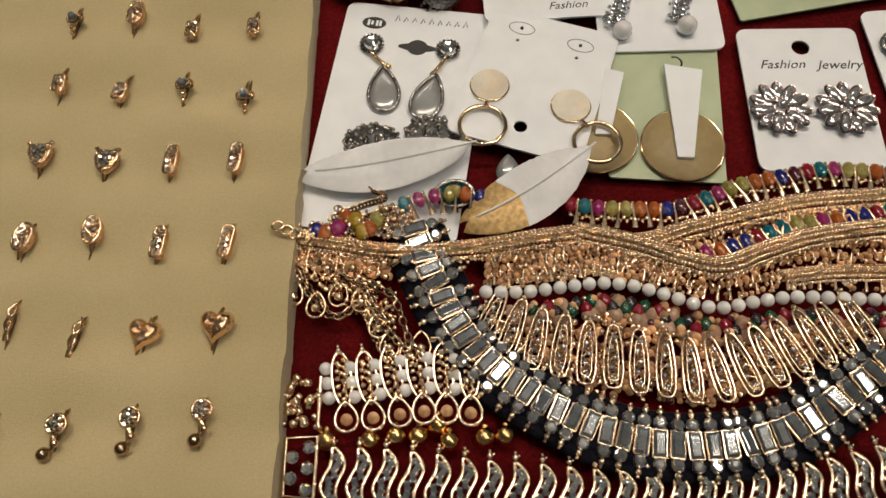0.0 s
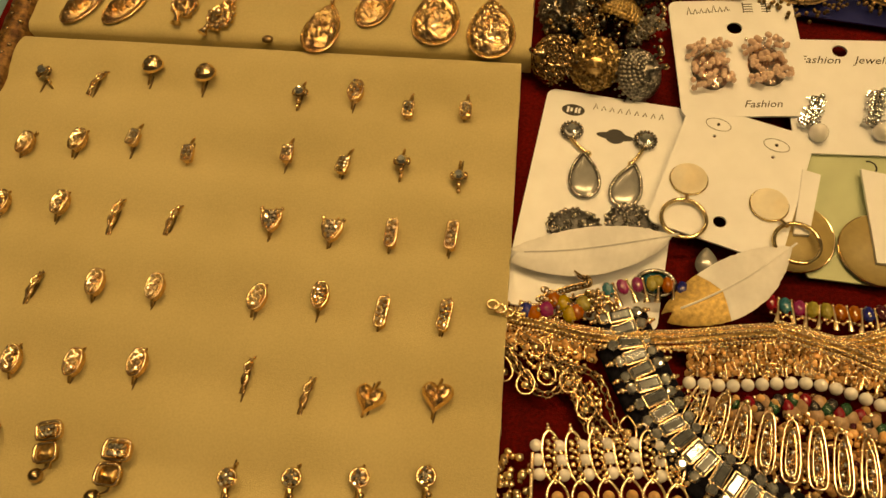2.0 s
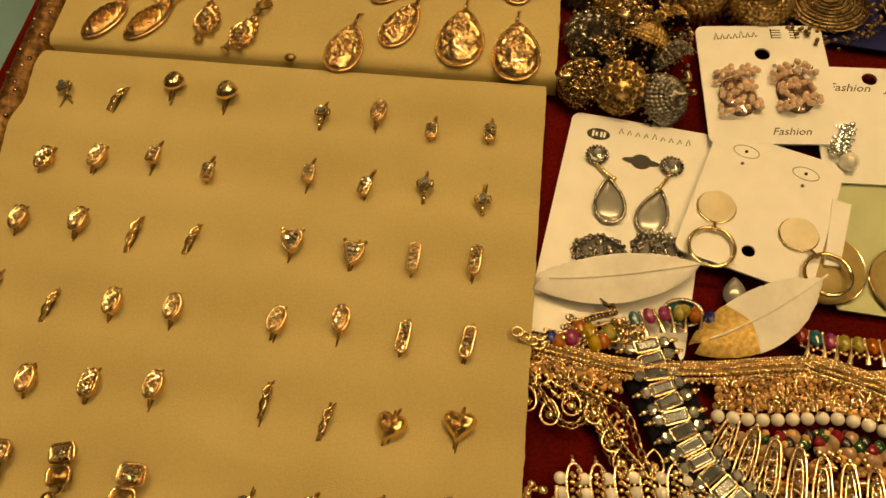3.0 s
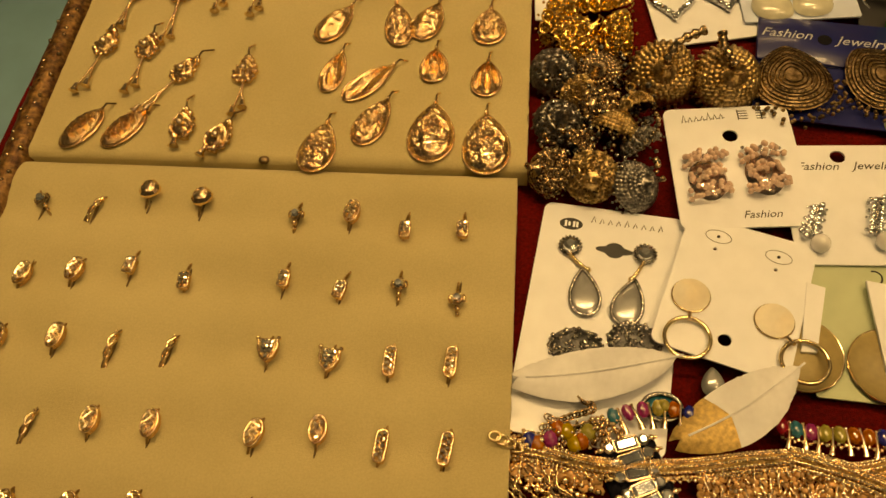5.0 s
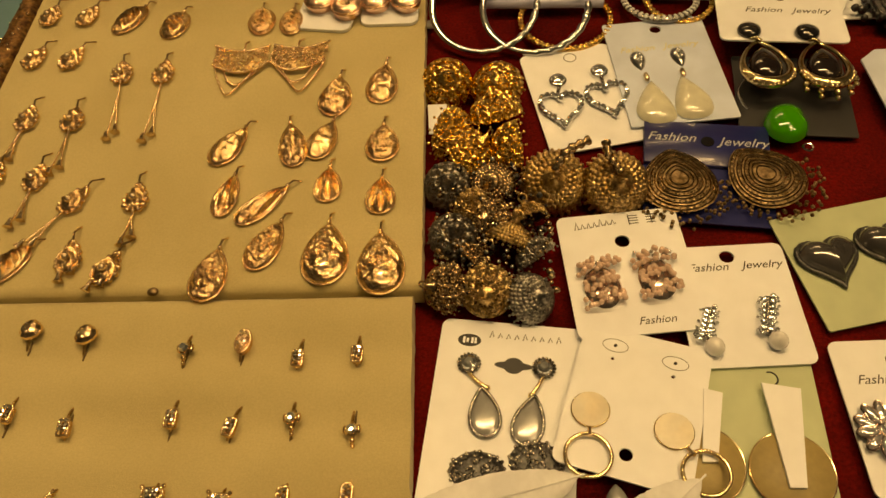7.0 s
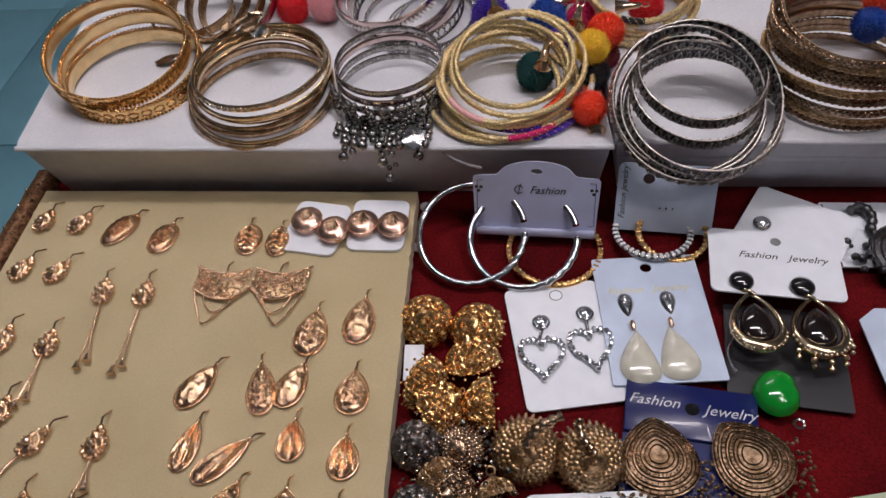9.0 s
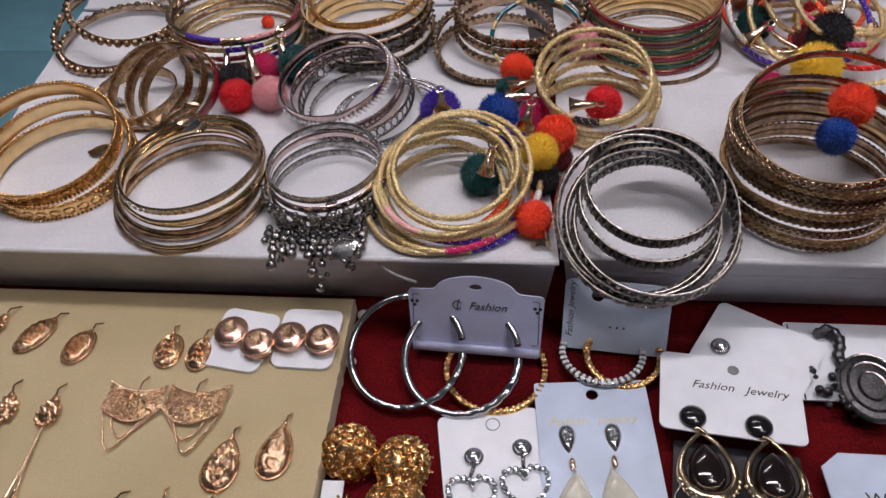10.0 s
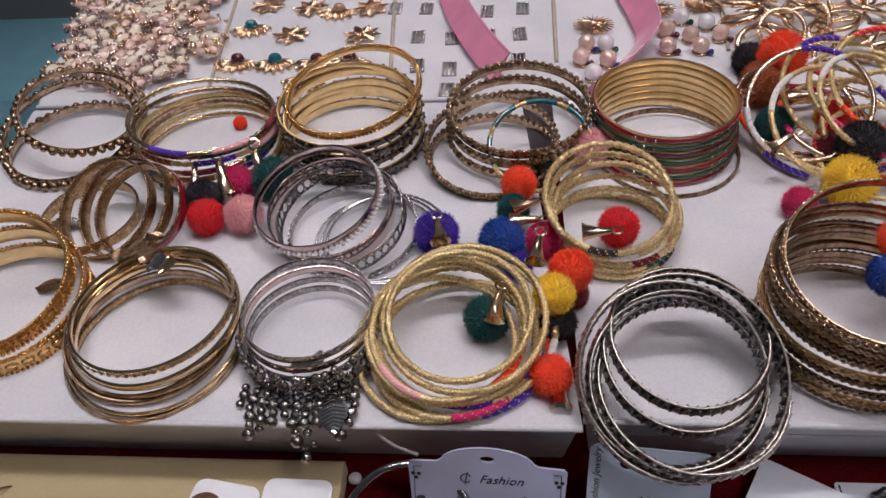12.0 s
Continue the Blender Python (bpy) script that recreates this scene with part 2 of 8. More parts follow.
class Geo:
    """Vertices and faces under way."""

    def __init__(self):
        self.v, self.f = [], []

    def add(self, v, f, m=None):
        n = len(self.v)
        self.v += [tuple(m @ Vector(p)) for p in v] if m is not None else [tuple(p) for p in v]
        self.f += [tuple(i + n for i in q) for q in f]
        return self

    def tube(self, path, r, sides=6, closed=False, m=None, up=(0, 0, 1)):
        """A round bar along a path; r is one radius, one for each point, or a function of the point's index and the angle."""
        pts = [Vector(p) for p in path]
        n, v, f = len(pts), [], []
        for i, p in enumerate(pts):
            a = pts[(i - 1) % n] if closed or i > 0 else p
            b = pts[(i + 1) % n] if closed or i < n - 1 else p
            t = (b - a).normalized()
            s = t.cross(Vector(up))
            s = s.normalized() if s.length > 1e-4 else t.orthogonal().normalized()
            w = s.cross(t)
            for k in range(sides):
                q = 2 * math.pi * k / sides
                rr = float(r(i, q) if callable(r) else (r[i] if isinstance(r, (list, tuple)) else r))
                v.append(p + rr * (math.cos(q) * s + math.sin(q) * w))
        for i in range(n if closed else n - 1):
            j = (i + 1) % n
            for k in range(sides):
                l = (k + 1) % sides
                f.append((i * sides + k, i * sides + l, j * sides + l, j * sides + k))
        if not closed:
            f += [tuple(range(sides - 1, -1, -1)), tuple((n - 1) * sides + k for k in range(sides))]
        return self.add(v, f, m)

    def lathe(self, profile, segments=24, m=None, wobble=None):
        """A turned body from (radius, height) pairs, axis z."""
        v, f, n = [], [], len(profile)
        for i in range(segments):
            a = 2 * math.pi * i / segments
            for k, (r, z) in enumerate(profile):
                w = wobble(a, k) if wobble else 1.0
                v.append((r * w * math.cos(a), r * w * math.sin(a), z))
        for i in range(segments):
            j = (i + 1) % segments
            for k in range(n - 1):
                f.append((i * n + k, j * n + k, j * n + k + 1, i * n + k + 1))
        return self.add(v, f, m)

    def band(self, radius, section, segments=96, m=None, lift=None):
        """A closed hoop whose section is a loop of (outward, up) offsets; lift moves it up by the angle."""
        v, f, n = [], [], len(section)
        for i in range(segments):
            a = 2 * math.pi * i / segments
            d = lift(a) if lift else 0
            for x, z in section:
                v.append(((radius + x) * math.cos(a), (radius + x) * math.sin(a), z + d))
        for i in range(segments):
            j = (i + 1) % segments
            for k in range(n):
                l = (k + 1) % n
                f.append((i * n + k, j * n + k, j * n + l, i * n + l))
        return self.add(v, f, m)

    def ball(self, c, r, u=8, w=6, squash=(1, 1, 1), m=None):
        v, f = [(0, 0, 1)], []
        for i in range(1, w):
            b = math.pi * i / w
            v += [(math.sin(b) * math.cos(2 * math.pi * k / u), math.sin(b) * math.sin(2 * math.pi * k / u), math.cos(b)) for k in range(u)]
        v.append((0, 0, -1))
        for k in range(u):
            l = (k + 1) % u
            f.append((0, 1 + k, 1 + l))
            for i in range(w - 2):
                p = 1 + i * u
                f.append((p + k, p + u + k, p + u + l, p + l))
            p = 1 + (w - 2) * u
            f.append((p + k, len(v) - 1, p + l))
        c = Vector(c)
        return self.add([(c.x + r * squash[0] * x, c.y + r * squash[1] * y, c.z + r * squash[2] * z) for x, y, z in v], f, m)

    def slab(self, x0, y0, z0, x1, y1, z1, m=None, bevel=0.0):
        b = min(bevel, (x1 - x0) / 3, (y1 - y0) / 3, (z1 - z0) / 3)
        loops = [(0 if b == 0 else b, z0), (0, z0 + b), (0, z1 - b), (b, z1)] if b else [(0, z0), (0, z1)]
        v, f = [], []
        for d, z in loops:
            v += [(x0 + d, y0 + d, z), (x1 - d, y0 + d, z), (x1 - d, y1 - d, z), (x0 + d, y1 - d, z)]
        for i in range(len(loops) - 1):
            for k in range(4):
                l = (k + 1) % 4
                f.append((i * 4 + k, i * 4 + l, i * 4 + 4 + l, i * 4 + 4 + k))
        f += [(3, 2, 1, 0), tuple(len(v) - 4 + k for k in range(4))]
        return self.add(v, f, m)

    def dome(self, outline, height, rings=7, ridge=None, m=None, z=0.0):
        """A cushion over an outline (a list of (x, y)), bulging up; ridge(angle, s) adds relief."""
        n = len(outline)
        cx, cy = sum(p[0] for p in outline) / n, sum(p[1] for p in outline) / n
        v, f = [], []
        for i in range(rings + 1):
            s = 1 - i / rings
            for k, (x, y) in enumerate(outline):
                h = height * math.sqrt(max(0, 1 - s ** 2.4))
                if ridge and i > 0:
                    h += ridge(2 * math.pi * k / n, s, (x - cx) * s, (y - cy) * s)
                v.append((cx + (x - cx) * s, cy + (y - cy) * s, z + h))
        for i in range(rings):
            for k in range(n):
                l = (k + 1) % n
                f.append((i * n + k, i * n + l, i * n + n + l, i * n + n + k))
        f.append(tuple(range(n - 1, -1, -1)))
        return self.add(v, f, m)

    def sheet(self, outline, thick, holes=(), m=None, z=0.0):
        """A flat plate with holes right through it."""
        bm = bmesh.new()
        loops = [outline] + [list(h) for h in holes]
        edges = []
        for loop in loops:
            vs = [bm.verts.new((x, y, 0)) for x, y in loop]
            edges += [bm.edges.new((vs[i], vs[(i + 1) % len(vs)])) for i in range(len(vs))]
        bmesh.ops.triangle_fill(bm, use_beauty=True, use_dissolve=False, edges=edges, normal=(0, 0, 1))
        bm.verts.index_update()
        pts = [tuple(p.co) for p in bm.verts]
        faces = [[q.index for q in fc.verts] for fc in bm.faces]
        bm.free()
        n = len(pts)
        v = [(x, y, z + thick) for x, y, _ in pts] + [(x, y, z) for x, y, _ in pts]
        f = [tuple(q) for q in faces] + [tuple(i + n for i in reversed(q)) for q in faces]
        start = 0
        for loop in loops:
            k = len(loop)
            f += [(start + i, start + (i + 1) % k, n + start + (i + 1) % k, n + start + i) for i in range(k)]
            start += k
        return self.add(v, f, m)


def link(name, geo, mat, smooth=35.0):
    me = bpy.data.meshes.new(name)
    me.from_pydata(geo.v, [], geo.f)
    me.materials.append(mat)
    bm = bmesh.new()
    bm.from_mesh(me)
    bmesh.ops.recalc_face_normals(bm, faces=bm.faces)
    bm.to_mesh(me)
    bm.free()
    me.shade_smooth()
    me.set_sharp_from_angle(angle=radians(smooth))
    return new(name, me)


STUFF = {"wool_fluff", "beading", "graining", "grain_edge", "scroll_work", "charm_fringe", "engraving", "openwork_drop", "sparkle_bow", "stone_setting", "gold_grain", "inlay", "relief", "bead_edge", "bead_fringe",
         "bead_cluster", "grain_trim", "grain_rim", "chain", "chain_loop", "crystal_fill", "stone_fill", "cluster", "petal_fan", "metal_spray", "grain", "sequin_trim", "charm", "stone_cluster", "crystal_bar", "ray_burst"}


def part(name, geo, mat, parent, label="", smooth=66.0):
    ob = link(name, geo, mat, smooth)
    ob.parent = parent
    if name in STUFF:
        tagged(ob, kind="stuff")
    return tagged(ob, label)


def thing(name, m, label, category, group="", kind=""):
    ob = new(name)
    ob.empty_display_size = 0.01
    ob.matrix_world = m
    return tagged(ob, label, category, group, kind)


def circle(x, y, r, n=20, ry=None):
    return [(x + r * math.cos(2 * math.pi * i / n), y + (ry or r) * math.sin(2 * math.pi * i / n)) for i in range(n)]


def teardrop(w, h, n=28, point=1.0):
    """An outline with its point up, its middle in the origin."""
    out = []
    for i in range(n):
        a = 2 * math.pi * i / n
        y = math.cos(a)
        x = math.sin(a) * (math.sin(a / 2) ** point if point else 1)
        out.append((-w / 2 * x * 1.25, h / 2 * y))
    return out


def rounded(w, h, r, n=5):
    out = []
    for cx, cy, a0 in ((w / 2 - r, h / 2 - r, 0), (-w / 2 + r, h / 2 - r, 90), (-w / 2 + r, -h / 2 + r, 180), (w / 2 - r, -h / 2 + r, 270)):
        for i in range(n):
            a = radians(a0 + 90 * i / (n - 1))
            out.append((cx + r * math.cos(a), cy + r * math.sin(a)))
    return out


def spline(points, n):
    """n points evenly along a smooth curve through the given ones."""
    pts = [Vector(p) for p in points]
    pts = [2 * pts[0] - pts[1]] + pts + [2 * pts[-1] - pts[-2]]
    fine = []
    for i in range(1, len(pts) - 2):
        a, b, c, d = pts[i - 1:i + 3]
        for k in range(24):
            t = k / 24
            fine.append(0.5 * ((2 * b) + (c - a) * t + (2 * a - 5 * b + 4 * c - d) * t * t + (3 * b - 3 * c + d - a) * t ** 3))
    fine.append(pts[-2])
    run = [0.0]
    for i in range(1, len(fine)):
        run.append(run[-1] + (fine[i] - fine[i - 1]).length)
    out, j = [], 0
    for i in range(n):
        s = run[-1] * i / (n - 1)
        while j < len(run) - 2 and run[j + 1] < s:
            j += 1
        t = (s - run[j]) / max(1e-9, run[j + 1] - run[j])
        out.append(fine[j].lerp(fine[j + 1], min(1, max(0, t))))
    return out


def text_geo(text, size, shear=0.0):
    cu = bpy.data.curves.new("writing", "FONT")
    cu.body, cu.size, cu.shear, cu.extrude, cu.align_x, cu.align_y = text, size, shear, 0.00006, "CENTER", "CENTER"
    cu.resolution_u = 2
    tmp = bpy.data.objects.new("writing", cu)
    me = bpy.data.meshes.new_from_object(tmp)
    g = Geo()
    g.add([p.co for p in me.vertices], [tuple(q.vertices) for q in me.polygons])
    bpy.data.objects.remove(tmp)
    return g


def moved(geo, m):
    geo.v = [tuple(m @ Vector(p)) for p in geo.v]
    return geo


def writing(text, size, x, y, z, mat, parent, turn=0, shear=0.35, label=""):
    return part("writing", moved(text_geo(text, size, shear), pose(x, y, z, 0, 0, turn)), mat, parent, label)


# ---- room and counter ----
def structure(name, geo, mat, label):
    return tagged(link(name, geo, mat), label, name.split("_")[0], kind="structure")


structure("wall_back", Geo().slab(-2.3, 2.6, -0.85, 2.3, 2.72, 1.75), wall_paint, "grey painted back wall of the shop")
structure("wall_front", Geo().slab(-2.3, -2.12, -0.85, 2.3, -2.0, 1.75), wall_paint, "grey painted wall behind the viewer")
structure("wall_left", Geo().slab(-2.42, -2.12, -0.85, -2.3, 2.72, 1.75), wall_paint, "grey painted side wall")
structure("wall_right", Geo().slab(2.3, -2.12, -0.85, 2.42, 2.72, 1.75), wall_paint, "grey painted side wall")
structure("ceiling", Geo().slab(-2.42, -2.12, 1.75, 2.42, 2.72, 1.85), ceiling_paint, "plain grey-white painted ceiling")
floor = structure("floor", Geo().slab(-2.42, -2.12, -0.95, 2.42, 2.72, -0.856), grout, "pale blue tiled shop floor")
for x, y, sx, sy in ((0.05, 0.66, 1.2, 0.05), (0.75, 0.05, 0.05, 1.2), (-0.2, 2.0, 1.2, 0.05)):
    lamp = thing("ceiling_light", pose(x, y, 1.70), "white tube lamp in a slim ceiling housing", "light", "tube lamps on the ceiling")
    part("housing", Geo().slab(-sx / 2, -sy / 2, -0.0, sx / 2, sy / 2, 0.05, bevel=0.004), ceiling_paint, lamp)
    part("tube", Geo().tube([(-sx / 2 * (sx > sy), -sy / 2 * (sy > sx), -0.018), (sx / 2 * (sx > sy), sy / 2 * (sy > sx), -0.018)], 0.013, 12), tube_glow, lamp, "lit white tube")

counter = thing("display_counter", pose(0.25, 0.4, -0.85), "counter covered with dark red velvet", "counter")
part("body", Geo().slab(-0.38, -0.56, 0, 0.80, 0.72, 0.825), counter_wood, counter, "dark wooden counter body")
g = Geo()
nx, ny = 60, 80
for j in range(ny + 1):
    for i in range(nx + 1):
        x, y = -0.392 + 1.2 * i / nx, -0.58 + 1.32 * j / ny
        w = 0.0008 * noise.noise((x * 14, y * 14, 0)) + 0.0004 * noise.noise((x * 60, y * 60, 3))
        g.v.append((x, y, 0.849 + w))
for j in range(ny):
    for i in range(nx):
        a = j * (nx + 1) + i
        g.f.append((a, a + 1, a + nx + 2, a + nx + 1))
part("velvet_cover", g, velvet, counter, "dark red velvet cloth")
part("velvet_underlay", Geo().slab(-0.392, -0.58, 0.825, 0.808, 0.74, 0.8465), velvet, counter)


# ---- ring pads ----
def ring_pad(y0, y1, xl0, xl1, xr0, xr1, wave, label):
    base = thing("ring_pad", pose(0, 0, 0), label, "display pad", "cream display pads")
    n, k, v, f = 150, 10, [], []
    for j in range(n + 1):
        t = j / n
        y = y0 + (y1 - y0) * t
        xl, xr = xl0 + (xl1 - xl0) * t, xr0 + (xr1 - xr0) * t
        for i in range(k + 1):
            s = i / k
            rag = 0.0005 * noise.noise((y * 260, s * 3, 1)) if s in (0, 1) else 0
            z = 0.0102 + wave * (0.0011 * -math.cos(2 * math.pi * (y - 0.2425) / 0.0257)) + 0.0003 * noise.noise((s * 6, y * 30, 2))
            edge = min(t, 1 - t) * (y1 - y0)
            z -= 0.002 * max(0, 1 - edge / 0.003) ** 2
            v.append((xl + (xr - xl) * s + rag, y, z))
    for j in range(n):
        for i in range(k):
            a = j * (k + 1) + i
            f.append((a, a + 1, a + k + 2, a + k + 1))
    rim = [i for i in range(k + 1)] + [j * (k + 1) + k for j in range(1, n + 1)] + [n * (k + 1) + i for i in range(k - 1, -1, -1)] + [j * (k + 1) for j in range(n - 1, 0, -1)]
    m = len(v)
    v += [(v[i][0], v[i][1], 0.0006) for i in rim]
    f += [(rim[i], m + i, m + (i + 1) % len(rim), rim[(i + 1) % len(rim)]) for i in range(len(rim))]
    part("foam", Geo().add(v, f), foam, base, "cream velvet-covered foam")
    return base


front_pad = ring_pad(0.02, 0.2655, -0.112, -0.119, 0.0755, 0.0675, 1.0, "cream velvet ring pad with rows of slits, set with finger rings")
ring_pad(0.2672, 0.450, -0.119, -0.1235, 0.0705, 0.0655, 0.0, "flat cream velvet pad set with gold earrings and pendants")
pin = thing("pin", pose(-0.0245, 0.2668, 0.0115), "brown pin head at the seam of two pads", "pin")
part("head", Geo().ball((0, 0, 0), 0.0018, 10, 6, (1.2, 1, 0.6)), brass, pin)
edge = thing("tray_border", pose(0, 0, 0), "brown and gold brocade border beside the cream pads", "border")
g = Geo()
rim = spline([(-0.118, 0.02, 0.006), (-0.1235, 0.24, 0.006), (-0.1285, 0.36, 0.006), (-0.1300, 0.462, 0.006)], 120)
g.tube(rim, lambda i, q: 0.0062 * (1 + 0.10 * noise.noise((i * 0.7, math.cos(q) * 2, math.sin(q) * 2))), 12)
part("strip", g, brocade, edge)
g = Geo()
for i in range(2, 118):
    p = rim[i]
    g.ball(p + Vector((0.0032 * math.sin(i * 1.9), 0, 0.0052)), 0.0011, 6, 4)
part("sequin_trim", g, bronze, edge, "small bronze sequins")

# ---- white boxes behind ----
def white_box(x0, x1, y0, y1, skew, label):
    base = thing("display_box", pose(0, 0, 0), label, "box", "white display boxes")
    g = Geo()
    top, rimh = 0.040, 0.0
    v = [(x0, y0, top), (x1, y0, top), (x1 + skew, y1, top), (x0 + skew, y1, top),
         (x0 + 0.004, y0 + 0.012, 0.0008), (x1 - 0.004, y0 + 0.012, 0.0008), (x1 + skew, y1, 0.0008), (x0 + skew + 0.004, y1, 0.0008)]
    g.add(v, [(4, 5, 1, 0), (5, 6, 2, 1), (6, 7, 3, 2), (7, 4, 0, 3), (7, 6, 5, 4), (0, 1, 2, 3)])
    part("carton", g, box_side, base, "grey-white board sides")
    g = Geo()
    n, k = 40, 60
    for j in range(k + 1):
        for i in range(n + 1):
            s, t = i / n, j / k
            x = x0 - 0.001 + (x1 - x0 + 0.002) * s + skew * t
            y = y0 - 0.0012 + (y1 - y0) * t
            g.v.append((x, y, 0.0412 + 0.0006 * noise.noise((x * 40, y * 40, 7)) - 0.0012 * (j == 0)))
    for j in range(k):
        for i in range(n):
            a = j * (n + 1) + i
            g.f.append((a, a + 1, a + n + 2, a + n + 1))
    part("velvet_top", g, box_white, base, "white velvet top")
    g = Geo()
    g.tube([(x0 - 0.0012, y0 - 0.001, 0.0400), ((x0 + x1) / 2, y0 - 0.0018, 0.0398), (x1 + 0.001, y0 - 0.001, 0.0400)], 0.0013, 8)
    part("rim", g, box_white, base)
    if x0 > 0.1:
        part("seam", Geo().slab(x0 + 0.002, y0 + 0.0040, 0.024, x1 - 0.002, y0 + 0.0065, 0.0262), box_side, base)
    return base


white_box(-0.1225, 0.1545, 0.4465, 0.655, -0.020, "low white velvet display box carrying bangles")
white_box(0.1570, 0.4200, 0.4500, 0.655, -0.004, "second low white velvet display box carrying bangles")


# ---- bangles ----
def oval(w, h, n=8, power=1.0):
    """Section of a hoop, w thick and h high, from its foot up."""
    return [(w / 2 * math.copysign(abs(math.cos(2 * math.pi * i / n)) ** power, math.cos(2 * math.pi * i / n)),
             h / 2 * math.copysign(abs(math.sin(2 * math.pi * i / n)) ** power, math.sin(2 * math.pi * i / n))) for i in range(n)]


def hoop(name, radius, w, h, mat, place, label, group, power=0.6, lift=None, segments=96):
    ob = link(name, Geo().band(radius, oval(w, h, 10, power), segments, lift=lift), mat)
    ob.matrix_world = place
    return tagged(ob, label, "bangle", group)


def thread_bangle(radius, place, label, group, r=0.0015, mat=None):
    n = 200
    pts = [(radius * math.cos(2 * math.pi * i / n), radius * math.sin(2 * math.pi * i / n), 0) for i in range(n)]
    g = Geo().tube(pts, lambda i, q: r * (1 + 0.20 * math.sin(q * 2 + i * 2 * math.pi * 0.25)), 8, closed=True)
    ob = link("thread_bangle", g, mat or thread_gold, 60)
    ob.matrix_world = place
    return tagged(ob, label, "bangle", group)


def thread_wrap(ob, radius, r, mat, a0, a1, label):
    pts = [(radius * math.cos(radians(a)), radius * math.sin(radians(a)), 0) for a in np.linspace(a0, a1, 14)]
    part("thread_wrap", Geo().tube(pts, lambda i, q: r * (1.08 + 0.06 * (i % 2)), 8), mat, ob, label)


def zigzag_bangle(radius, place, mat, trim, group, label, waves=50, h=0.0056):
    ob = hoop("zigzag_bangle", radius, 0.0007, h * 0.9, pewter, place, label, group, 0.4)
    for z in (-1, 1):
        part("rim", Geo().band(radius, [(p, q + z * h / 2) for p, q in oval(0.0010, 0.0009, 8)], 96), mat, ob)
    for side, name in ((0.0005, "zigzag_wire"), (-0.0006, "inner_zigzag")):
        pts = []
        for i in range(waves * 2):
            a = math.pi * i / waves
            pts.append(((radius + side) * math.cos(a), (radius + side) * math.sin(a), (h / 2 - 0.0004) * (1 if i % 2 else -1)))
        part(name, Geo().tube(pts, 0.00075, 5, closed=True), trim, ob)
        g = Geo()
        for i in range(waves * 2):
            a = math.pi * (i + 0.5) / waves
            g.ball(((radius + side) * math.cos(a), (radius + side) * math.sin(a), h * 0.24 * (1 if i % 2 else -1)), 0.00055, 6, 4)
        part("grain", g, mat, ob)
    return ob


def beaded_bangle(radius, place, mat, bead_mat, group, label, beads=70, size=0.0011, w=0.0012, h=0.005, z=0.0, out=0.0012):
    ob = hoop("beaded_bangle", radius, w, h, mat, place, label, group, 0.5)
    g = Geo()
    for i in range(beads):
        a = 2 * math.pi * i / beads
        g.ball(((radius + out) * math.cos(a), (radius + out) * math.sin(a), z), size * (1 + 0.15 * (i % 2)), 7, 5)
    part("beading", g, bead_mat, ob)
    return ob


def filigree_bangle(radius, place, mat, group, label, h=0.006):
    ob = hoop("filigree_bangle", radius, 0.0010, h, mat, place, label, group, 0.4)
    part("lining", Geo().band(radius - 0.0007, oval(0.0004, h * 0.92, 8, 0.4), 96), liner_gold, ob, "smooth gold lining")
    for z in (-h / 2, h / 2):
        g = Geo()
        for i in range(110):
            a = 2 * math.pi * i / 110
            g.ball(((radius + 0.0006) * math.cos(a), (radius + 0.0006) * math.sin(a), z), 0.00095, 6, 4)
        part("grain_edge", g, mat, ob)
    g = Geo()
    for i in range(34):
        a = 2 * math.pi * i / 34
        m = Matrix.Rotation(a, 4, "Z") @ Matrix.Translation((radius + 0.0009, 0, 0)) @ Matrix.Rotation(radians(90), 4, "Y")
        g.tube([(0.0016 * math.cos(t), 0.0026 * math.sin(t), 0) for t in np.linspace(0, 2 * math.pi, 10, endpoint=False)], 0.0003, 4, closed=True, m=m)
    part("scroll_work", g, mat, ob)
    return ob


def honeycomb_bangle(radius, place, mat, group, label):
    ob = link("honeycomb_bangle", Geo().band(radius, [(p, q + 0.0034) for p, q in oval(0.0012, 0.0012, 6)], 96), mat)
    ob.matrix_world = place
    tagged(ob, label, "bangle", group)
    part("rim", Geo().band(radius, [(p, q - 0.0034) for p, q in oval(0.0012, 0.0012, 6)], 96), mat, ob)
    g = Geo()
    for i in range(44):
        a = 2 * math.pi * i / 44
        m = Matrix.Rotation(a, 4, "Z") @ Matrix.Translation((radius, 0, 0)) @ Matrix.Rotation(radians(90), 4, "Y")
        g.tube([(0.0030 * math.cos(t), 0.0021 * math.sin(t), 0) for t in np.linspace(0, 2 * math.pi, 6, endpoint=False)], 0.00045, 4, closed=True, m=m)
    part("hexagon_lattice", g, mat, ob)
    return ob


def wave_bangle(radius, place, mat, group, label, waves=40):
    """A smooth bronze hoop with a braid of two zigzag ribs round its outside."""
    def tri(a):
        t = (a * waves / (2 * math.pi)) % 1
        return 0.0010 * (4 * abs(t - 0.5) - 1)
    ob = hoop("wave_bangle", radius - 0.0008, 0.0009, 0.0034, liner_gold if mat is antique_gold else bronze, place, label, group, 0.5)
    for turn, name in ((0.0, "zigzag_rib"), (math.pi / waves, "crossing_rib")):
        part(name, Geo().band(radius, oval(0.0012, 0.0015, 6), waves * 6, lift=lambda a: tri(a + turn)), mat, ob)
    return ob


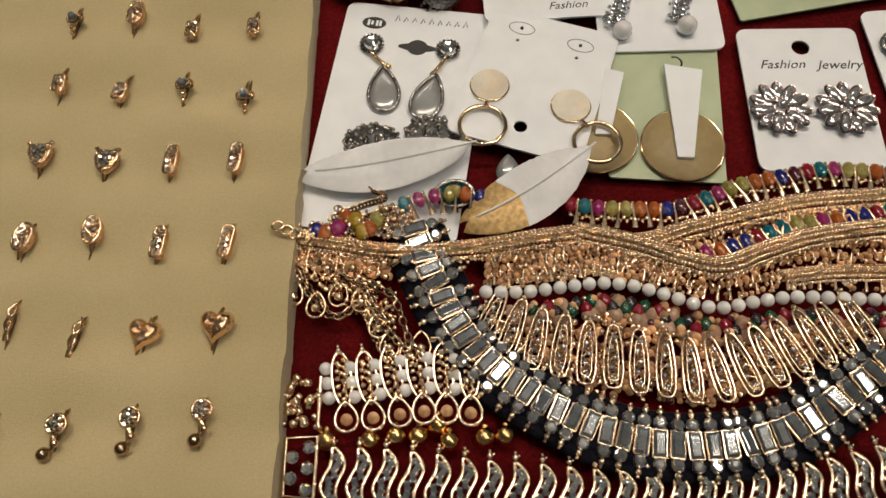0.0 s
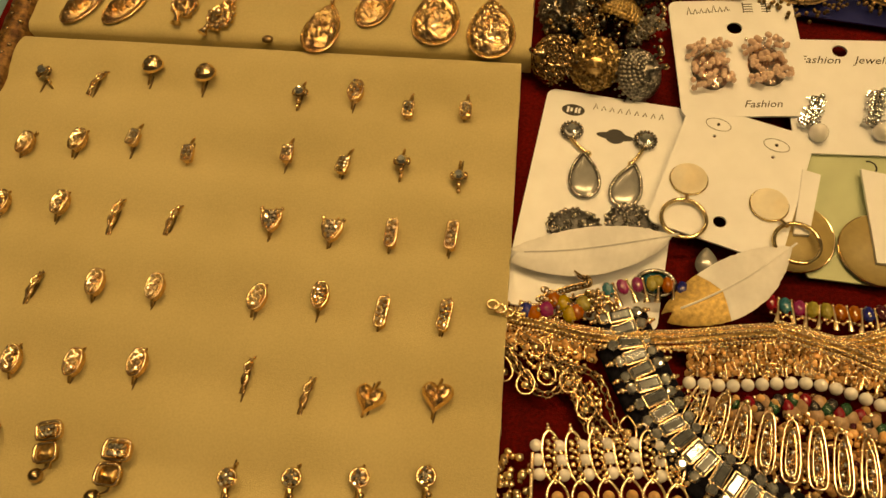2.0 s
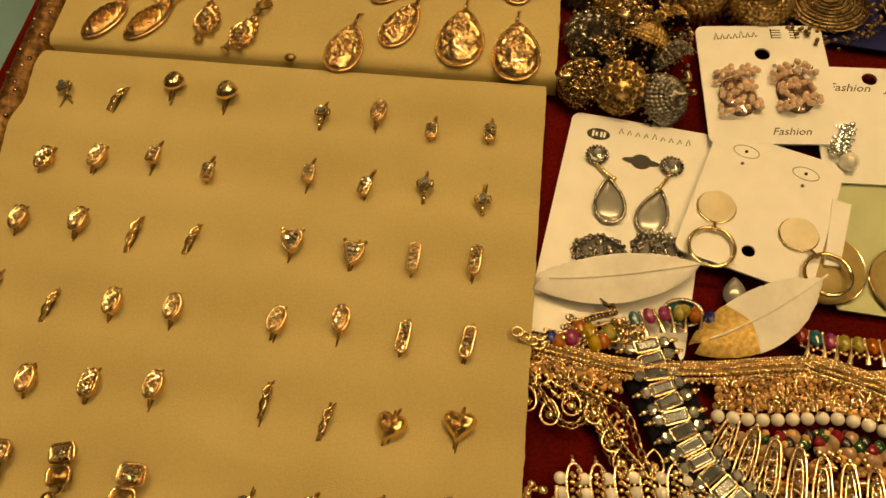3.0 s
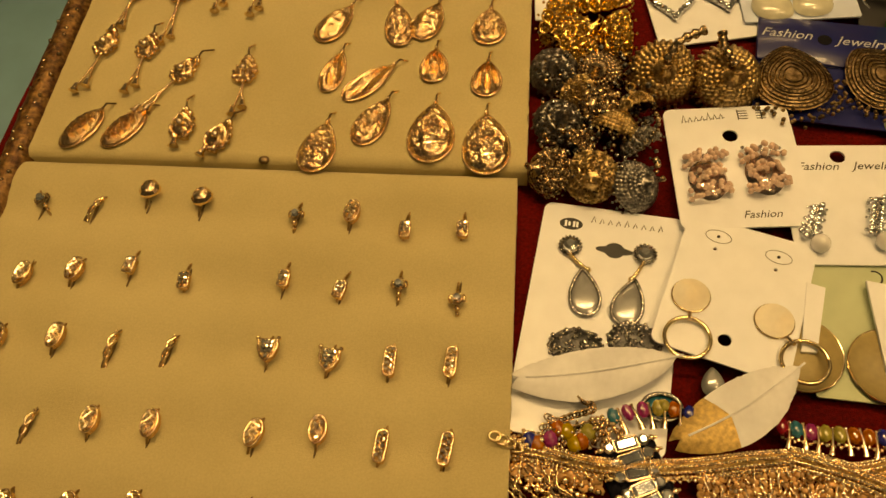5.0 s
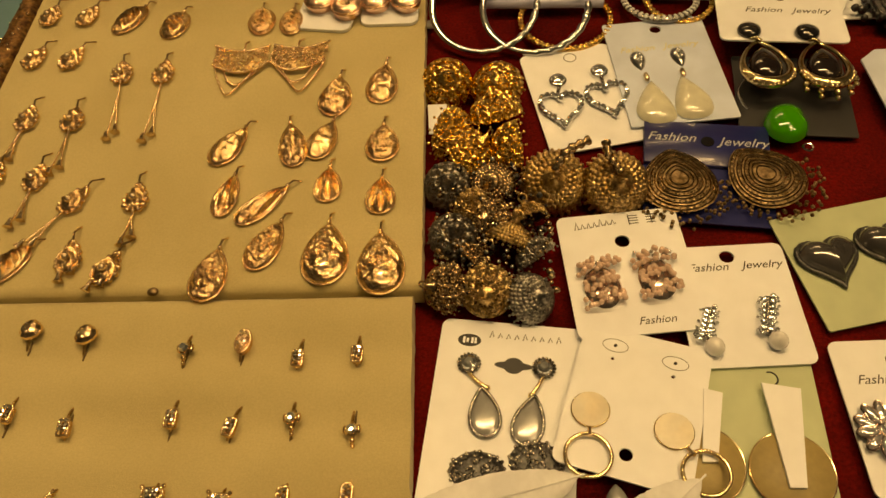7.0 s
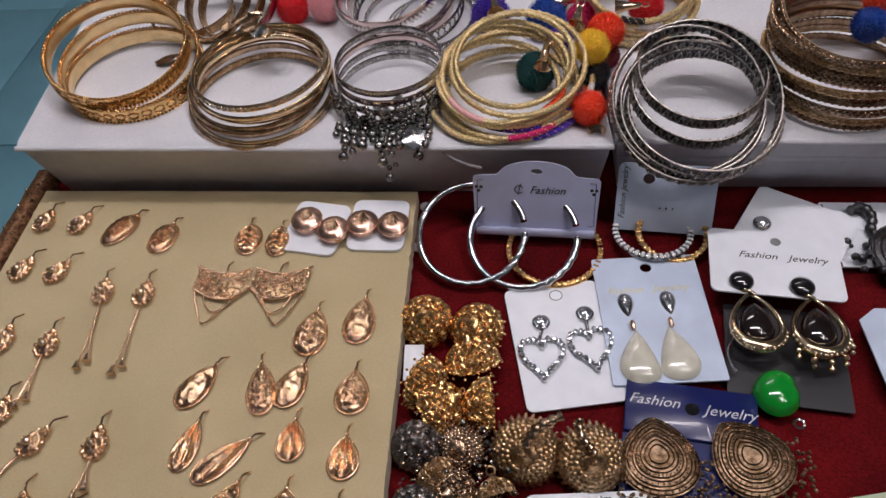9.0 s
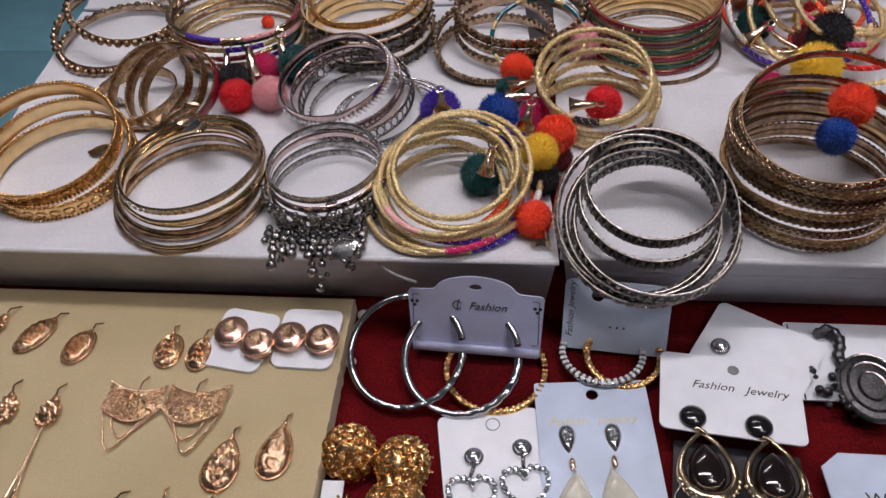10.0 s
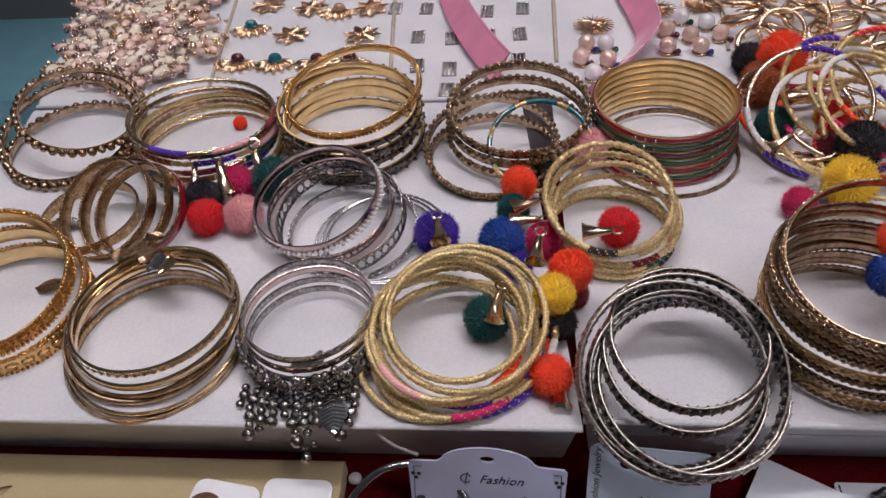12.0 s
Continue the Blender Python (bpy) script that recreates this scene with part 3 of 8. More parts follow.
def leaf_geo(length, width, m=None):
    g = Geo()
    n = 12
    v, f = [], []
    for i in range(n + 1):
        t = i / n
        w = width / 2 * math.sin(math.pi * t ** 0.8) * (1 + 0.12 * (i % 2))
        v += [(-w, -length * t, 0.0004), (0, -length * t, 0.0011), (w, -length * t, 0.0004), (0, -length * t, 0.0)]
    for i in range(n):
        a = i * 4
        f += [(a, a + 1, a + 5, a + 4), (a + 1, a + 2, a + 6, a + 5), (a + 2, a + 3, a + 7, a + 6), (a + 3, a, a + 4, a + 7)]
    g.add(v, f, m)
    for i in range(1, n - 1):
        t = i / n
        w = width / 2 * math.sin(math.pi * t ** 0.8)
        for s in (-1, 1):
            g.tube([(0, -length * t, 0.0011), (s * w * 0.9, -length * t - 0.0012, 0.0006)], 0.00022, 4, m=m)
    return g


S = "bangles on the white boxes"
for row in ((-0.0853, 0.4983, 0.0585, 0.0340, 12.6, 5.0), (-0.0805, 0.4975, 0.0507, 0.0338, 11.0, 3.0), (-0.0790, 0.4965, 0.0458, 0.0335, 2.0, 1.0)):
    x, y, z, r, a, b = row
    filigree_bangle(r, pose(x, y, z, a, b), yellow_gold, S, "wide yellow gold filigree bangle with grained edges", 0.0078)
for i, (x, y, z, r, a, b) in enumerate(((-0.0106, 0.4880, 0.0555, 0.0322, 2.0, -2.0), (-0.0100, 0.4865, 0.0520, 0.0330, 5.0, 1.0), (-0.0108, 0.4852, 0.0500, 0.0335, 8.0, -1.0),
                                        (-0.0090, 0.4800, 0.0480, 0.0343, 10.5, 0.6), (-0.0097, 0.4783, 0.0455, 0.0343, 9.0, 0.4), (-0.0090, 0.4800, 0.0430, 0.0336, 2.0, 0.0), (-0.0120, 0.4835, 0.0490, 0.0330, 10.0, 3.0), (-0.0085, 0.4850, 0.0530, 0.0326, 4.0, -3.0))):
    hoop("plain_bangle", r, 0.0016, 0.0036, (pale_gold, pale_gold, bronze, pale_gold, bronze, antique_gold, bronze, pale_gold)[i], pose(x, y, z, a, b), "thin polished gold bangle in a loose stack", S)
    if i == 0:
        ob = scene.collection.objects[-1]
g = Geo()
for i in range(60):
    a = 2 * math.pi * i / 60
    m = Matrix.Rotation(a, 4, "Z") @ Matrix.Translation((0.0331, 0, 0)) @ Matrix.Rotation(radians(35), 4, "X")
    g.ball((0, 0, 0), 0.0009, 6, 4, (0.5, 0.8, 2.0), m)
part("engraving", g, silver, ob, "bright cut facets")
# silver charm bangle
for i, (z, r) in enumerate(((0.0600, 0.0250), (0.0555, 0.0252), (0.0505, 0.0250), (0.0455, 0.0252))):
    charm_bangle = hoop("silver_bangle", r, 0.0011, 0.0034, rose_metal if i == 1 else old_silver, pose(0.0535, 0.4842 - i * 0.0006, z, 2, -1), "narrow silver bangle hung with charms", S)
g = Geo()
for i in range(220):
    a = radians(195 + 160 * random.random())
    g.ball((0.0275 * math.cos(a), 0.0275 * math.sin(a), random.uniform(-0.002, 0.010)), random.uniform(0.0010, 0.0019), 6, 4)
part("charm_fringe", g, old_silver, charm_bangle, "clustered oxidised silver bead charms")
for i in range(11):
    g = Geo()
    x = -0.022 + 0.0042 * i
    y = -0.027 + 0.00018 * (i - 5) ** 2
    n = 3 + (i * 7) % 4
    for k in range(n):
        yy = y - 0.0036 * k - 0.001
        over = max(0, -0.0375 - yy)
        g.ball((x + 0.0006 * math.sin(k * 2 + i), yy + over * 0.55, -0.0015 - over * 0.9), 0.0025 if k % 2 else 0.0018, 9, 7)
    part("charm", g, old_silver, charm_bangle, "string of faceted silver bells")
for x, y, a, s in ((0.0120, -0.0275, 12, 0.0185), (0.0040, -0.020, 170, 0.0099), (-0.006, -0.020, 110, 0.0099), (0.0200, -0.012, 60, 0.0099)):
    part("leaf_charm", leaf_geo(s, s * 0.55, pose(x, y, 0.004 if s < 0.01 else 0.0006, 0, 0, a)), silver if s > 0.01 else pewter, charm_bangle, "veined silver leaf charm")
part("bell_drop", Geo().ball((0.002, -0.0440, -0.016), 0.0021, 10, 8).ball((0.002, -0.0415, -0.0125), 0.0014, 8, 6).ball((-0.001, -0.0408, -0.0115), 0.0014, 8, 6).ball((0.005, -0.0408, -0.0115), 0.0014, 8, 6), old_silver, charm_bangle)
# gold thread bangles
for i, (x, y, z, r, a, b) in enumerate(((0.1117, 0.4781, 0.0637, 0.0262, 16.0, -2), (0.1075, 0.4760, 0.0590, 0.0285, 16.0, -2), (0.1021, 0.4752, 0.0494, 0.0300, 12.0, -2),
                                        (0.1132, 0.4795, 0.0610, 0.0300, 15.0, -1), (0.1134, 0.4836, 0.0501, 0.0338, 6.8, 0.1), (0.1100, 0.4790, 0.0530, 0.0300, 8, 2),
                                        (0.1085, 0.4765, 0.0470, 0.0310, 4, -2), (0.1120, 0.4800, 0.0440, 0.0325, 2, 0), (0.1060, 0.4770, 0.0560, 0.0290, 14, 2))):
    ob = thread_bangle(r, pose(x, y, z, a, b), "bangle wound with gold metallic thread", S, 0.00135)
    if i in (1, 4, 6, 7):
        thread_wrap(ob, r, 0.00135, WOOL[("pale_pink", "violet", "magenta", "violet")[(1, 4, 6, 7).index(i)]], 200 + 12 * i, 240 + 12 * i, "coloured thread wrapping")
        thread_wrap(ob, r, 0.00135, WOOL[("orange", "white", "violet", "orange")[(1, 4, 6, 7).index(i)]], 300 + 5 * i, 330 + 5 * i, "coloured thread wrapping")
# silver zigzag bangles leaning over the box's edge
for i, (x, y, z, r, a, b) in enumerate(((0.1858, 0.4590, 0.0545, 0.0320, 37.0, 4.0), (0.1925, 0.4705, 0.0600, 0.0272, 14.0, 2.8), (0.1912, 0.4678, 0.0530, 0.0283, 16.0, 4.8),
                                        (0.1893, 0.4585, 0.0540, 0.0353, 35.5, 1.3), (0.1935, 0.4590, 0.0485, 0.0325, 15.0, 2.1), (0.1880, 0.4580, 0.0510, 0.0305, 29.0, 4.0), (0.1915, 0.4600, 0.0490, 0.0335, 21.0, 0.0))):
    zigzag_bangle(r, pose(x, y, z, a, b), worn_silver, worn_silver, S, "oxidised silver bangle with a zigzag wire")
# bronze stack
for i in range(9):
    wave_bangle(0.0352 + 0.0005 * math.sin(i * 2), pose(0.2575 + 0.001 * math.sin(i * 3), 0.4872 + 0.0005 * math.cos(i * 2), 0.0438 + 0.0041 * i, 1.5 * math.sin(i), 1.2 * math.cos(i)), (brass, antique_gold, bronze)[i % 3], S, "zigzag-edged worn bronze bangle in a stack")
    if i % 2:
        hoop("plain_bangle", 0.0335, 0.0010, 0.0028, bronze, pose(0.2575, 0.4872, 0.0458 + 0.0041 * i, 0.5, 0.5), "plain inner bronze bangle of a stack", S)
wave_bangle(0.0345, pose(0.2590, 0.4860, 0.0830, 12, -6), bronze, S, "zigzag-edged bronze bangle lying aslant on a stack")
# stone set bangles, back left
for i, (x, y, z, r, a, b) in enumerate(((-0.1032, 0.6192, 0.0510, 0.0343, 15.2, 2.4), (-0.1000, 0.6150, 0.0455, 0.0335, 3, 0), (-0.0960, 0.6250, 0.0600, 0.0300, 10.0, 14.0))):
    beaded_bangle(r, pose(x, y, z, a, b), bronze, bronze, S, "antique bangle set with round metal studs", 42, 0.0022, 0.001, 0.0040, 0.0, 0.0014)
# thread bangle stack with bells
for i in range(7):
    mat = (pale_gold, None, antique_gold, pale_gold, None, bronze, pale_gold)[i]
    ob = thread_bangle(0.0355 - 0.0005 * (i % 3), pose(-0.0240 + 0.0008 * math.sin(i * 2), 0.6110, 0.0428 + 0.0036 * i, -2 + 2.5 * math.sin(i), 1.5 * math.cos(i) + 0.6 * i), "slim gold thread bangle with coloured wrapping", S, 0.0013, mat)
    for k in range(3):
        thread_wrap(ob, 0.0355 - 0.0005 * (i % 3), 0.0013, WOOL[("maroon", "violet", "teal", "pale_pink", "brown")[(i + k * 2) % 5]], 190 + 50 * k + 9 * i, 222 + 50 * k + 9 * i, "coloured thread wrapping")


def bell(place, label="shiny gold bell charm"):
    ob = thing("bell_charm", place, label, "charm", "gold bell charms")
    part("cup", Geo().lathe([(0.0004, 0.0), (0.0010, -0.0006), (0.0013, -0.0040), (0.0022, -0.0072), (0.0030, -0.0085), (0.0026, -0.0083), (0.0010, -0.0050), (0.0, -0.004)], 14), bright_gold, ob)
    part("ring", Geo().tube([(0.0014 * math.cos(t), 0, 0.0014 + 0.0014 * math.sin(t)) for t in np.linspace(0, 2 * math.pi, 12, endpoint=False)], 0.0003, 5, closed=True, up=(0, 1, 0)), bright_gold, ob)
    return ob


one_bell = bell(pose(-0.0196, 0.5770, 0.0590, -48, 0, 5) @ Matrix.Scale(1.45, 4))
for m in (pose(-0.0080, 0.5785, 0.0600, -48, 0, 22) @ Matrix.Scale(1.45, 4), pose(0.0085, 0.5850, 0.0610, -45, 0, 18) @ Matrix.Scale(1.3, 4), pose(0.1426, 0.5506, 0.0570, -80, 0, -75), pose(0.1423, 0.5382, 0.0570, -80, 0, -95),
          pose(0.1718, 0.5284, 0.0590, -85, 0, -90), pose(0.1419, 0.5200, 0.0640, -75, 0, -10), pose(0.1263, 0.4917, 0.0620, -70, 0, -10), pose(0.0999, 0.5307, 0.0640, -80, 0, 10),
          pose(0.2560, 0.5860, 0.0650, 60, 0, 110), pose(0.2470, 0.6280, 0.0600, 60, 0, 20), pose(0.2720, 0.6100, 0.0700, 70, 0, 70), pose(0.1480, 0.4640, 0.0460, -80, 0, 0)):
    copy_thing(one_bell, m)
# black and gold stack
for i in range(6):
    r = 0.0340 + 0.0006 * math.sin(i * 1.7)
    ob = hoop("enamel_bangle", r, 0.0012, 0.0044, liner_gold, pose(0.0500 + 0.0012 * math.sin(i * 2.2), 0.6170, 0.0436 + 0.0042 * i, 2 + 1.5 * math.sin(i * 2) + 0.5 * i, 1.5 * math.cos(i * 1.3)), "gold bangle with black enamel lattice outside", S, 0.4)
    part("enamel", Geo().band(r + 0.0008, oval(0.0008, 0.0038, 8, 0.5), 90), onyx, ob, "black enamel face")
    g = Geo()
    for k in range(60):
        a = 2 * math.pi * k / 60
        g.ball(((r + 0.0014) * math.cos(a), (r + 0.0014) * math.sin(a), 0.0012 * (1 if k % 2 else -1)), 0.0010, 6, 4)
    part("gold_grain", g, brass, ob)
filigree_bangle(0.0335, pose(0.0520, 0.6200, 0.0715, 7, -6), yellow_gold, S, "yellow gold bangle lying aslant on a stack", 0.0030)
# crown bangles
for i, (x, y, z, r, a, b) in enumerate(((0.1343, 0.6173, 0.0610, 0.0342, 6.2, 0), (0.1335, 0.6165, 0.0545, 0.0338, 4, 1), (0.1330, 0.6160, 0.0470, 0.0335, 2, 0), (0.1207, 0.6002, 0.0505, 0.0314, 13.7, 0), (0.1215, 0.6010, 0.0440, 0.0308, 3, 0))):
    ob = beaded_bangle(r, pose(x, y, z, a, b), bronze, brass, S, "antique bronze bangle with a crown-like beaded edge", 52, 0.0015, 0.0011, 0.0050, 0.0016, 0.0006)
ob = thread_bangle(0.0242, pose(0.1441, 0.5935, 0.0554, 25.4, 0.6), "gold thread bangle part wound with turquoise", S, 0.0011)
for a in (20, 70, 120, 170):
    thread_wrap(ob, 0.0242, 0.0012, STONES["turquoise"], a, a + 36, "turquoise thread wrapping")
# red and green stack
for i in range(7):
    r = 0.0336
    mat = (STONES["ruby"], STONES["emerald"], STONES["ruby"], STONES["emerald"], STONES["plum"], STONES["emerald"], STONES["ruby"])[i]
    ob = hoop("enamel_bangle", r, 0.0011, 0.0039, liner_gold, pose(0.2045 + 0.0006 * math.sin(i), 0.6130 + 0.0006 * i, 0.0434 + 0.0036 * i, 1.5, 0.8 * math.sin(i)), "thin metal bangle with red or green enamel", S, 0.4)
    part("enamel", Geo().band(r + 0.0008, oval(0.0009, 0.0030, 8, 0.5), 90), mat, ob, "dark red or green enamel face")
    g = Geo()
    for k in range(48):
        a = 2 * math.pi * k / 48
        if k % 8 < 3:
            g.ball(((r + 0.0014) * math.cos(a), (r + 0.0014) * math.sin(a), 0), 0.0008, 6, 4)
    part("inlay", g, silver, ob, "silver dot inlay")
hoop("plain_bangle", 0.0336, 0.0012, 0.0030, brass, pose(0.2058, 0.6040, 0.0432, 2.4, -0.4), "dark thin bangle at the foot of a stack", S)
# gold thread bangles with a red pompom
for i, (x, y, z, r, a, b) in enumerate(((0.1708, 0.5418, 0.0660, 0.0262, 20.3, 2.6), (0.1725, 0.5430, 0.0610, 0.0262, 16, 2), (0.1751, 0.5446, 0.0550, 0.0266, 14.0, 2.2), (0.1740, 0.5440, 0.0505, 0.0264, 9, 1), (0.1735, 0.5430, 0.0460, 0.0262, 5, 0), (0.1730, 0.5450, 0.0425, 0.0266, 0, 0))):
    ob = thread_bangle(r, pose(x, y, z, a, b), "bangle wound with pale gold thread", S, 0.0014)
    thread_wrap(ob, r, 0.0014, WOOL[("black", "white", "maroon", "teal", "black", "red")[i]], 250 + 15 * i, 275 + 15 * i, "coloured thread wrapping")
# rose and pearl bangles
beaded_bangle(0.0283, pose(0.0446, 0.5504, 0.0600, 12, -8), rose_metal, pearl, S, "rose silver bangle edged with tiny white pearls", 76, 0.0010, 0.0012, 0.0050, -0.0018, 0.0012)
hoop("plain_bangle", 0.0281, 0.0013, 0.0090, rose_metal, pose(0.0500, 0.5504, 0.0520, 12, -5), "broad polished rose metal bangle", S, 0.4)
honeycomb_bangle(0.0287, pose(0.0545, 0.5480, 0.0500, 12, -5), old_silver, S, "silver bangle pierced with a honeycomb lattice")
beaded_bangle(0.0284, pose(0.0600, 0.5450, 0.0450, 5, 0), old_silver, silver, S, "dark silver bangle with a row of dots", 60, 0.0008, 0.0012, 0.0036, 0, 0.0008)
for i in range(3):
    thread_bangle(0.0268, pose(0.0700 + 0.003 * i, 0.5430 - 0.002 * i, 0.0426 + 0.0018 * i, 1 + 2 * i, -1), "very thin silver wire bangle", S, 0.0007, silver)
# small enamel bangles, leaning
for i, (x, y, z, r, a, b) in enumerate(((-0.0536, 0.5498, 0.0545, 0.0235, 30, -14), (-0.0450, 0.5500, 0.0545, 0.0232, 32, -16), (-0.0388, 0.5508, 0.0525, 0.0217, 30, -12), (-0.0680, 0.5560, 0.0440, 0.0226, 4, -2))):
    ob = beaded_bangle(r, pose(x, y, z, a, b), antique_gold, bronze, S, "small antique brass bangle with a roped edge", 100, 0.0006, 0.0011, 0.0060, 0.003, 0.0004)
    if i == 2:
        part("enamel", Geo().band(r + 0.0007, oval(0.0008, 0.0050, 8, 0.5), 90), STONES["ruby"], ob, "dark red enamel face")
for x, y, a, s, mat in ((-0.0860, 0.5560, 70, 0.016, old_silver), (-0.0330, 0.5180, 20, 0.014, brass), (-0.0240, 0.5230, -10, 0.013, brass), (-0.0140, 0.5140, 0, 0.015, silver), (-0.0750, 0.5100, 100, 0.014, brass), (-0.0230, 0.5150, 35, 0.013, bronze), (-0.0182, 0.5190, -25, 0.012, brass), (-0.0099, 0.5120, 8, 0.014, pale_gold), (-0.0249, 0.5260, 60, 0.012, bronze), (-0.0898, 0.5530, 80, 0.015, brass)):
    ob = link("leaf_charm", leaf_geo(s, s * 0.5), mat)
    ob.matrix_world = pose(x, y, 0.0425 if y > 0.53 or x < -0.05 else 0.0600, -12 if y < 0.53 else 0, 0, a)
    tagged(ob, "veined metal leaf charm lying among bangles", "charm", "leaf charms")
# untidy thread bangles, back right
for i, (x, y, z, r, a, b) in enumerate(((0.2788, 0.5985, 0.0620, 0.0300, 26, 8), (0.2700, 0.6255, 0.0524, 0.0290, 16, 5), (0.2974, 0.6129, 0.0678, 0.0290, 14.7, 6.7), (0.2850, 0.6050, 0.0560, 0.0300, 12, -8),
                                        (0.2900, 0.6150, 0.0500, 0.0300, 6, 8), (0.2800, 0.6100, 0.0450, 0.0310, 2, 0), (0.3050, 0.6000, 0.0600, 0.0300, 20, -10), (0.2750, 0.6180, 0.0480, 0.0300, 5, 3), (0.2860, 0.6220, 0.0640, 0.0280, 32, 12), (0.3000, 0.5900, 0.0520, 0.0290, 10, -6), (0.2680, 0.6080, 0.0660, 0.0270, 38, -14), (0.3080, 0.6200, 0.0700, 0.0280, 30, 4), (0.2920, 0.5980, 0.0720, 0.0260, 24, 16))):
    ob = thread_bangle(r, pose(x, y, z, a, b), "gold thread bangle in an untidy pile", S, 0.0013, bright_gold if i % 3 == 1 else None)
    for k in range(2):
        thread_wrap(ob, r, 0.0013, WOOL[("violet", "red", "white", "orange", "magenta")[(i + 2 * k) % 5]], 40 * i + 130 * k, 40 * i + 130 * k + 45, "coloured thread wrapping")


# ---- pompoms ----
def pompom(x, y, z, r, key, seed):
    rng = random.Random(seed)
    ob = thing("pompom", pose(x, y, z, rng.uniform(0, 90), 0, rng.uniform(0, 360)), "fluffy " + key.replace("_", " ") + " wool pompom among the bangles", "pompom", "wool pompoms")
    g = Geo()
    n = 3200
    for i in range(n):
        zz = 1 - 2 * (i + 0.5) / n
        a = i * 2.39996
        d = Vector((math.sqrt(1 - zz * zz) * math.cos(a), math.sqrt(1 - zz * zz) * math.sin(a), zz))
        lean = (d + Vector((rng.uniform(-1, 1), rng.uniform(-1, 1), rng.uniform(-1, 1))) * 0.55).normalized()
        s = d.orthogonal().normalized() * r * 0.024
        w = d.cross(s).normalized() * r * 0.024
        base = d * r * 0.82
        g.add([base + s, base - s * 0.5 + w, base - s * 0.5 - w, base + lean * r * rng.uniform(0.16, 0.40)], [(0, 1, 3), (1, 2, 3), (2, 0, 3)])
    part("wool_fluff", g, WOOL[key], ob, smooth=80)
    part("core", Geo().ball((0, 0, 0), r * 0.90, 18, 12), WOOL[key], ob)


for i, (key, x, y, z, r) in enumerate((("violet", 0.0981, 0.5372, 0.0500, 0.0095),
                                             ("blue", 0.1264, 0.5326, 0.0501, 0.0096),
                                             ("magenta", 0.1448, 0.5342, 0.0486, 0.0081),
                                             ("red", 0.1757, 0.5380, 0.0524, 0.0084),
                                             ("orange", 0.1534, 0.5035, 0.0604, 0.0084),
                                             ("yellow", 0.1465, 0.4920, 0.0598, 0.0078),
                                             ("teal", 0.1212, 0.4890, 0.0493, 0.0088),
                                             ("teal", 0.1312, 0.5550, 0.0477, 0.0072),
                                             ("orange", 0.1338, 0.5687, 0.0519, 0.0079),
                                             ("black", 0.1457, 0.5896, 0.0473, 0.0068),
                                             ("pale_pink", 0.1683, 0.5984, 0.0498, 0.0093),
                                             ("black", 0.1485, 0.4886, 0.0476, 0.0071),
                                             ("maroon", 0.1545, 0.5042, 0.0470, 0.0065),
                                             ("orange", 0.1448, 0.4625, 0.0480, 0.0075),
                                             ("violet", 0.1335, 0.5210, 0.0463, 0.0058))):
    pompom(x, y, z, r, key, i)
for i, (key, x, y, z, r) in enumerate((("magenta", -0.0011, 0.5764, 0.0485, 0.0080),
                                             ("black", -0.0136, 0.5626, 0.0495, 0.0090),
                                             ("teal", 0.0174, 0.5766, 0.0505, 0.0100),
                                             ("red", -0.0088, 0.5501, 0.0487, 0.0082),
                                             ("pale_pink", 0.0088, 0.5514, 0.0491, 0.0086),
                                             ("orange", -0.0155, 0.6332, 0.0441, 0.0036),
                                             ("magenta", 0.2556, 0.5583, 0.0477, 0.0072),
                                             ("white", 0.2683, 0.5716, 0.0464, 0.0059),
                                             ("yellow", 0.2758, 0.5626, 0.0560, 0.0110),
                                             ("black", 0.2845, 0.5813, 0.0623, 0.0103),
                                             ("maroon", 0.2800, 0.5956, 0.0489, 0.0084),
                                             ("teal", 0.2576, 0.6150, 0.0497, 0.0092),
                                             ("orange", 0.2686, 0.6571, 0.0637, 0.0117),
                                             ("black", 0.2590, 0.6784, 0.0495, 0.0090),
                                             ("brown", 0.2595, 0.6493, 0.0521, 0.0116),
                                             ("blue", 0.2660, 0.4950, 0.0666, 0.0074),
                                             ("orange", 0.2726, 0.5056, 0.0745, 0.0086),
                                             ("yellow", 0.2854, 0.6299, 0.0447, 0.0042),
                                             ("red", 0.2892, 0.6245, 0.0483, 0.0078))):
    pompom(x, y, z, r, key, i + 40)


# ---- finger rings ----
def lumps(depth):
    return lambda a, s, x, y: depth * noise.noise((x * 620, y * 620, 1.3)) * (1 - s ** 3) * 2


def shank(ob, back=0.0080, front=0.0062, wire=0.00055):
    """The part of the ring that shows on both sides of its head, sinking into the slit."""
    pts = [(0.0005 * t, back * t if t > 0 else front * t, 0.0024 - 0.0034 * t * t) for t in np.linspace(-1, 1, 13)]
    # darker gold than the heads: the shadow on the shank is in its colour
    part("shank", Geo().tube(pts, [wire * (0.75 + 0.5 * (1 - abs(t))) for t in np.linspace(-1, 1, 13)], 6, up=(1, 0, 0)), antique_gold, ob, "thin gold shank, its shadow put into a darker gold")


RING_LABELS = {"solitaire": "gold finger ring with a bright stone between two leaves", "crown": "gold finger ring with a shield-shaped crystal head", "bar": "gold finger ring with a small oblong crystal head",
               "oval": "gold finger ring with an oval embossed head", "band": "narrow gold ring with a long stone-set head", "twist": "looped and twisted gold finger ring", "nugget": "gold finger ring with a round faceted head",
               "heart": "gold finger ring with a domed heart head", "bell": "gold finger ring with a dangling ball", "double": "gold finger ring with two square heads and a ball"}


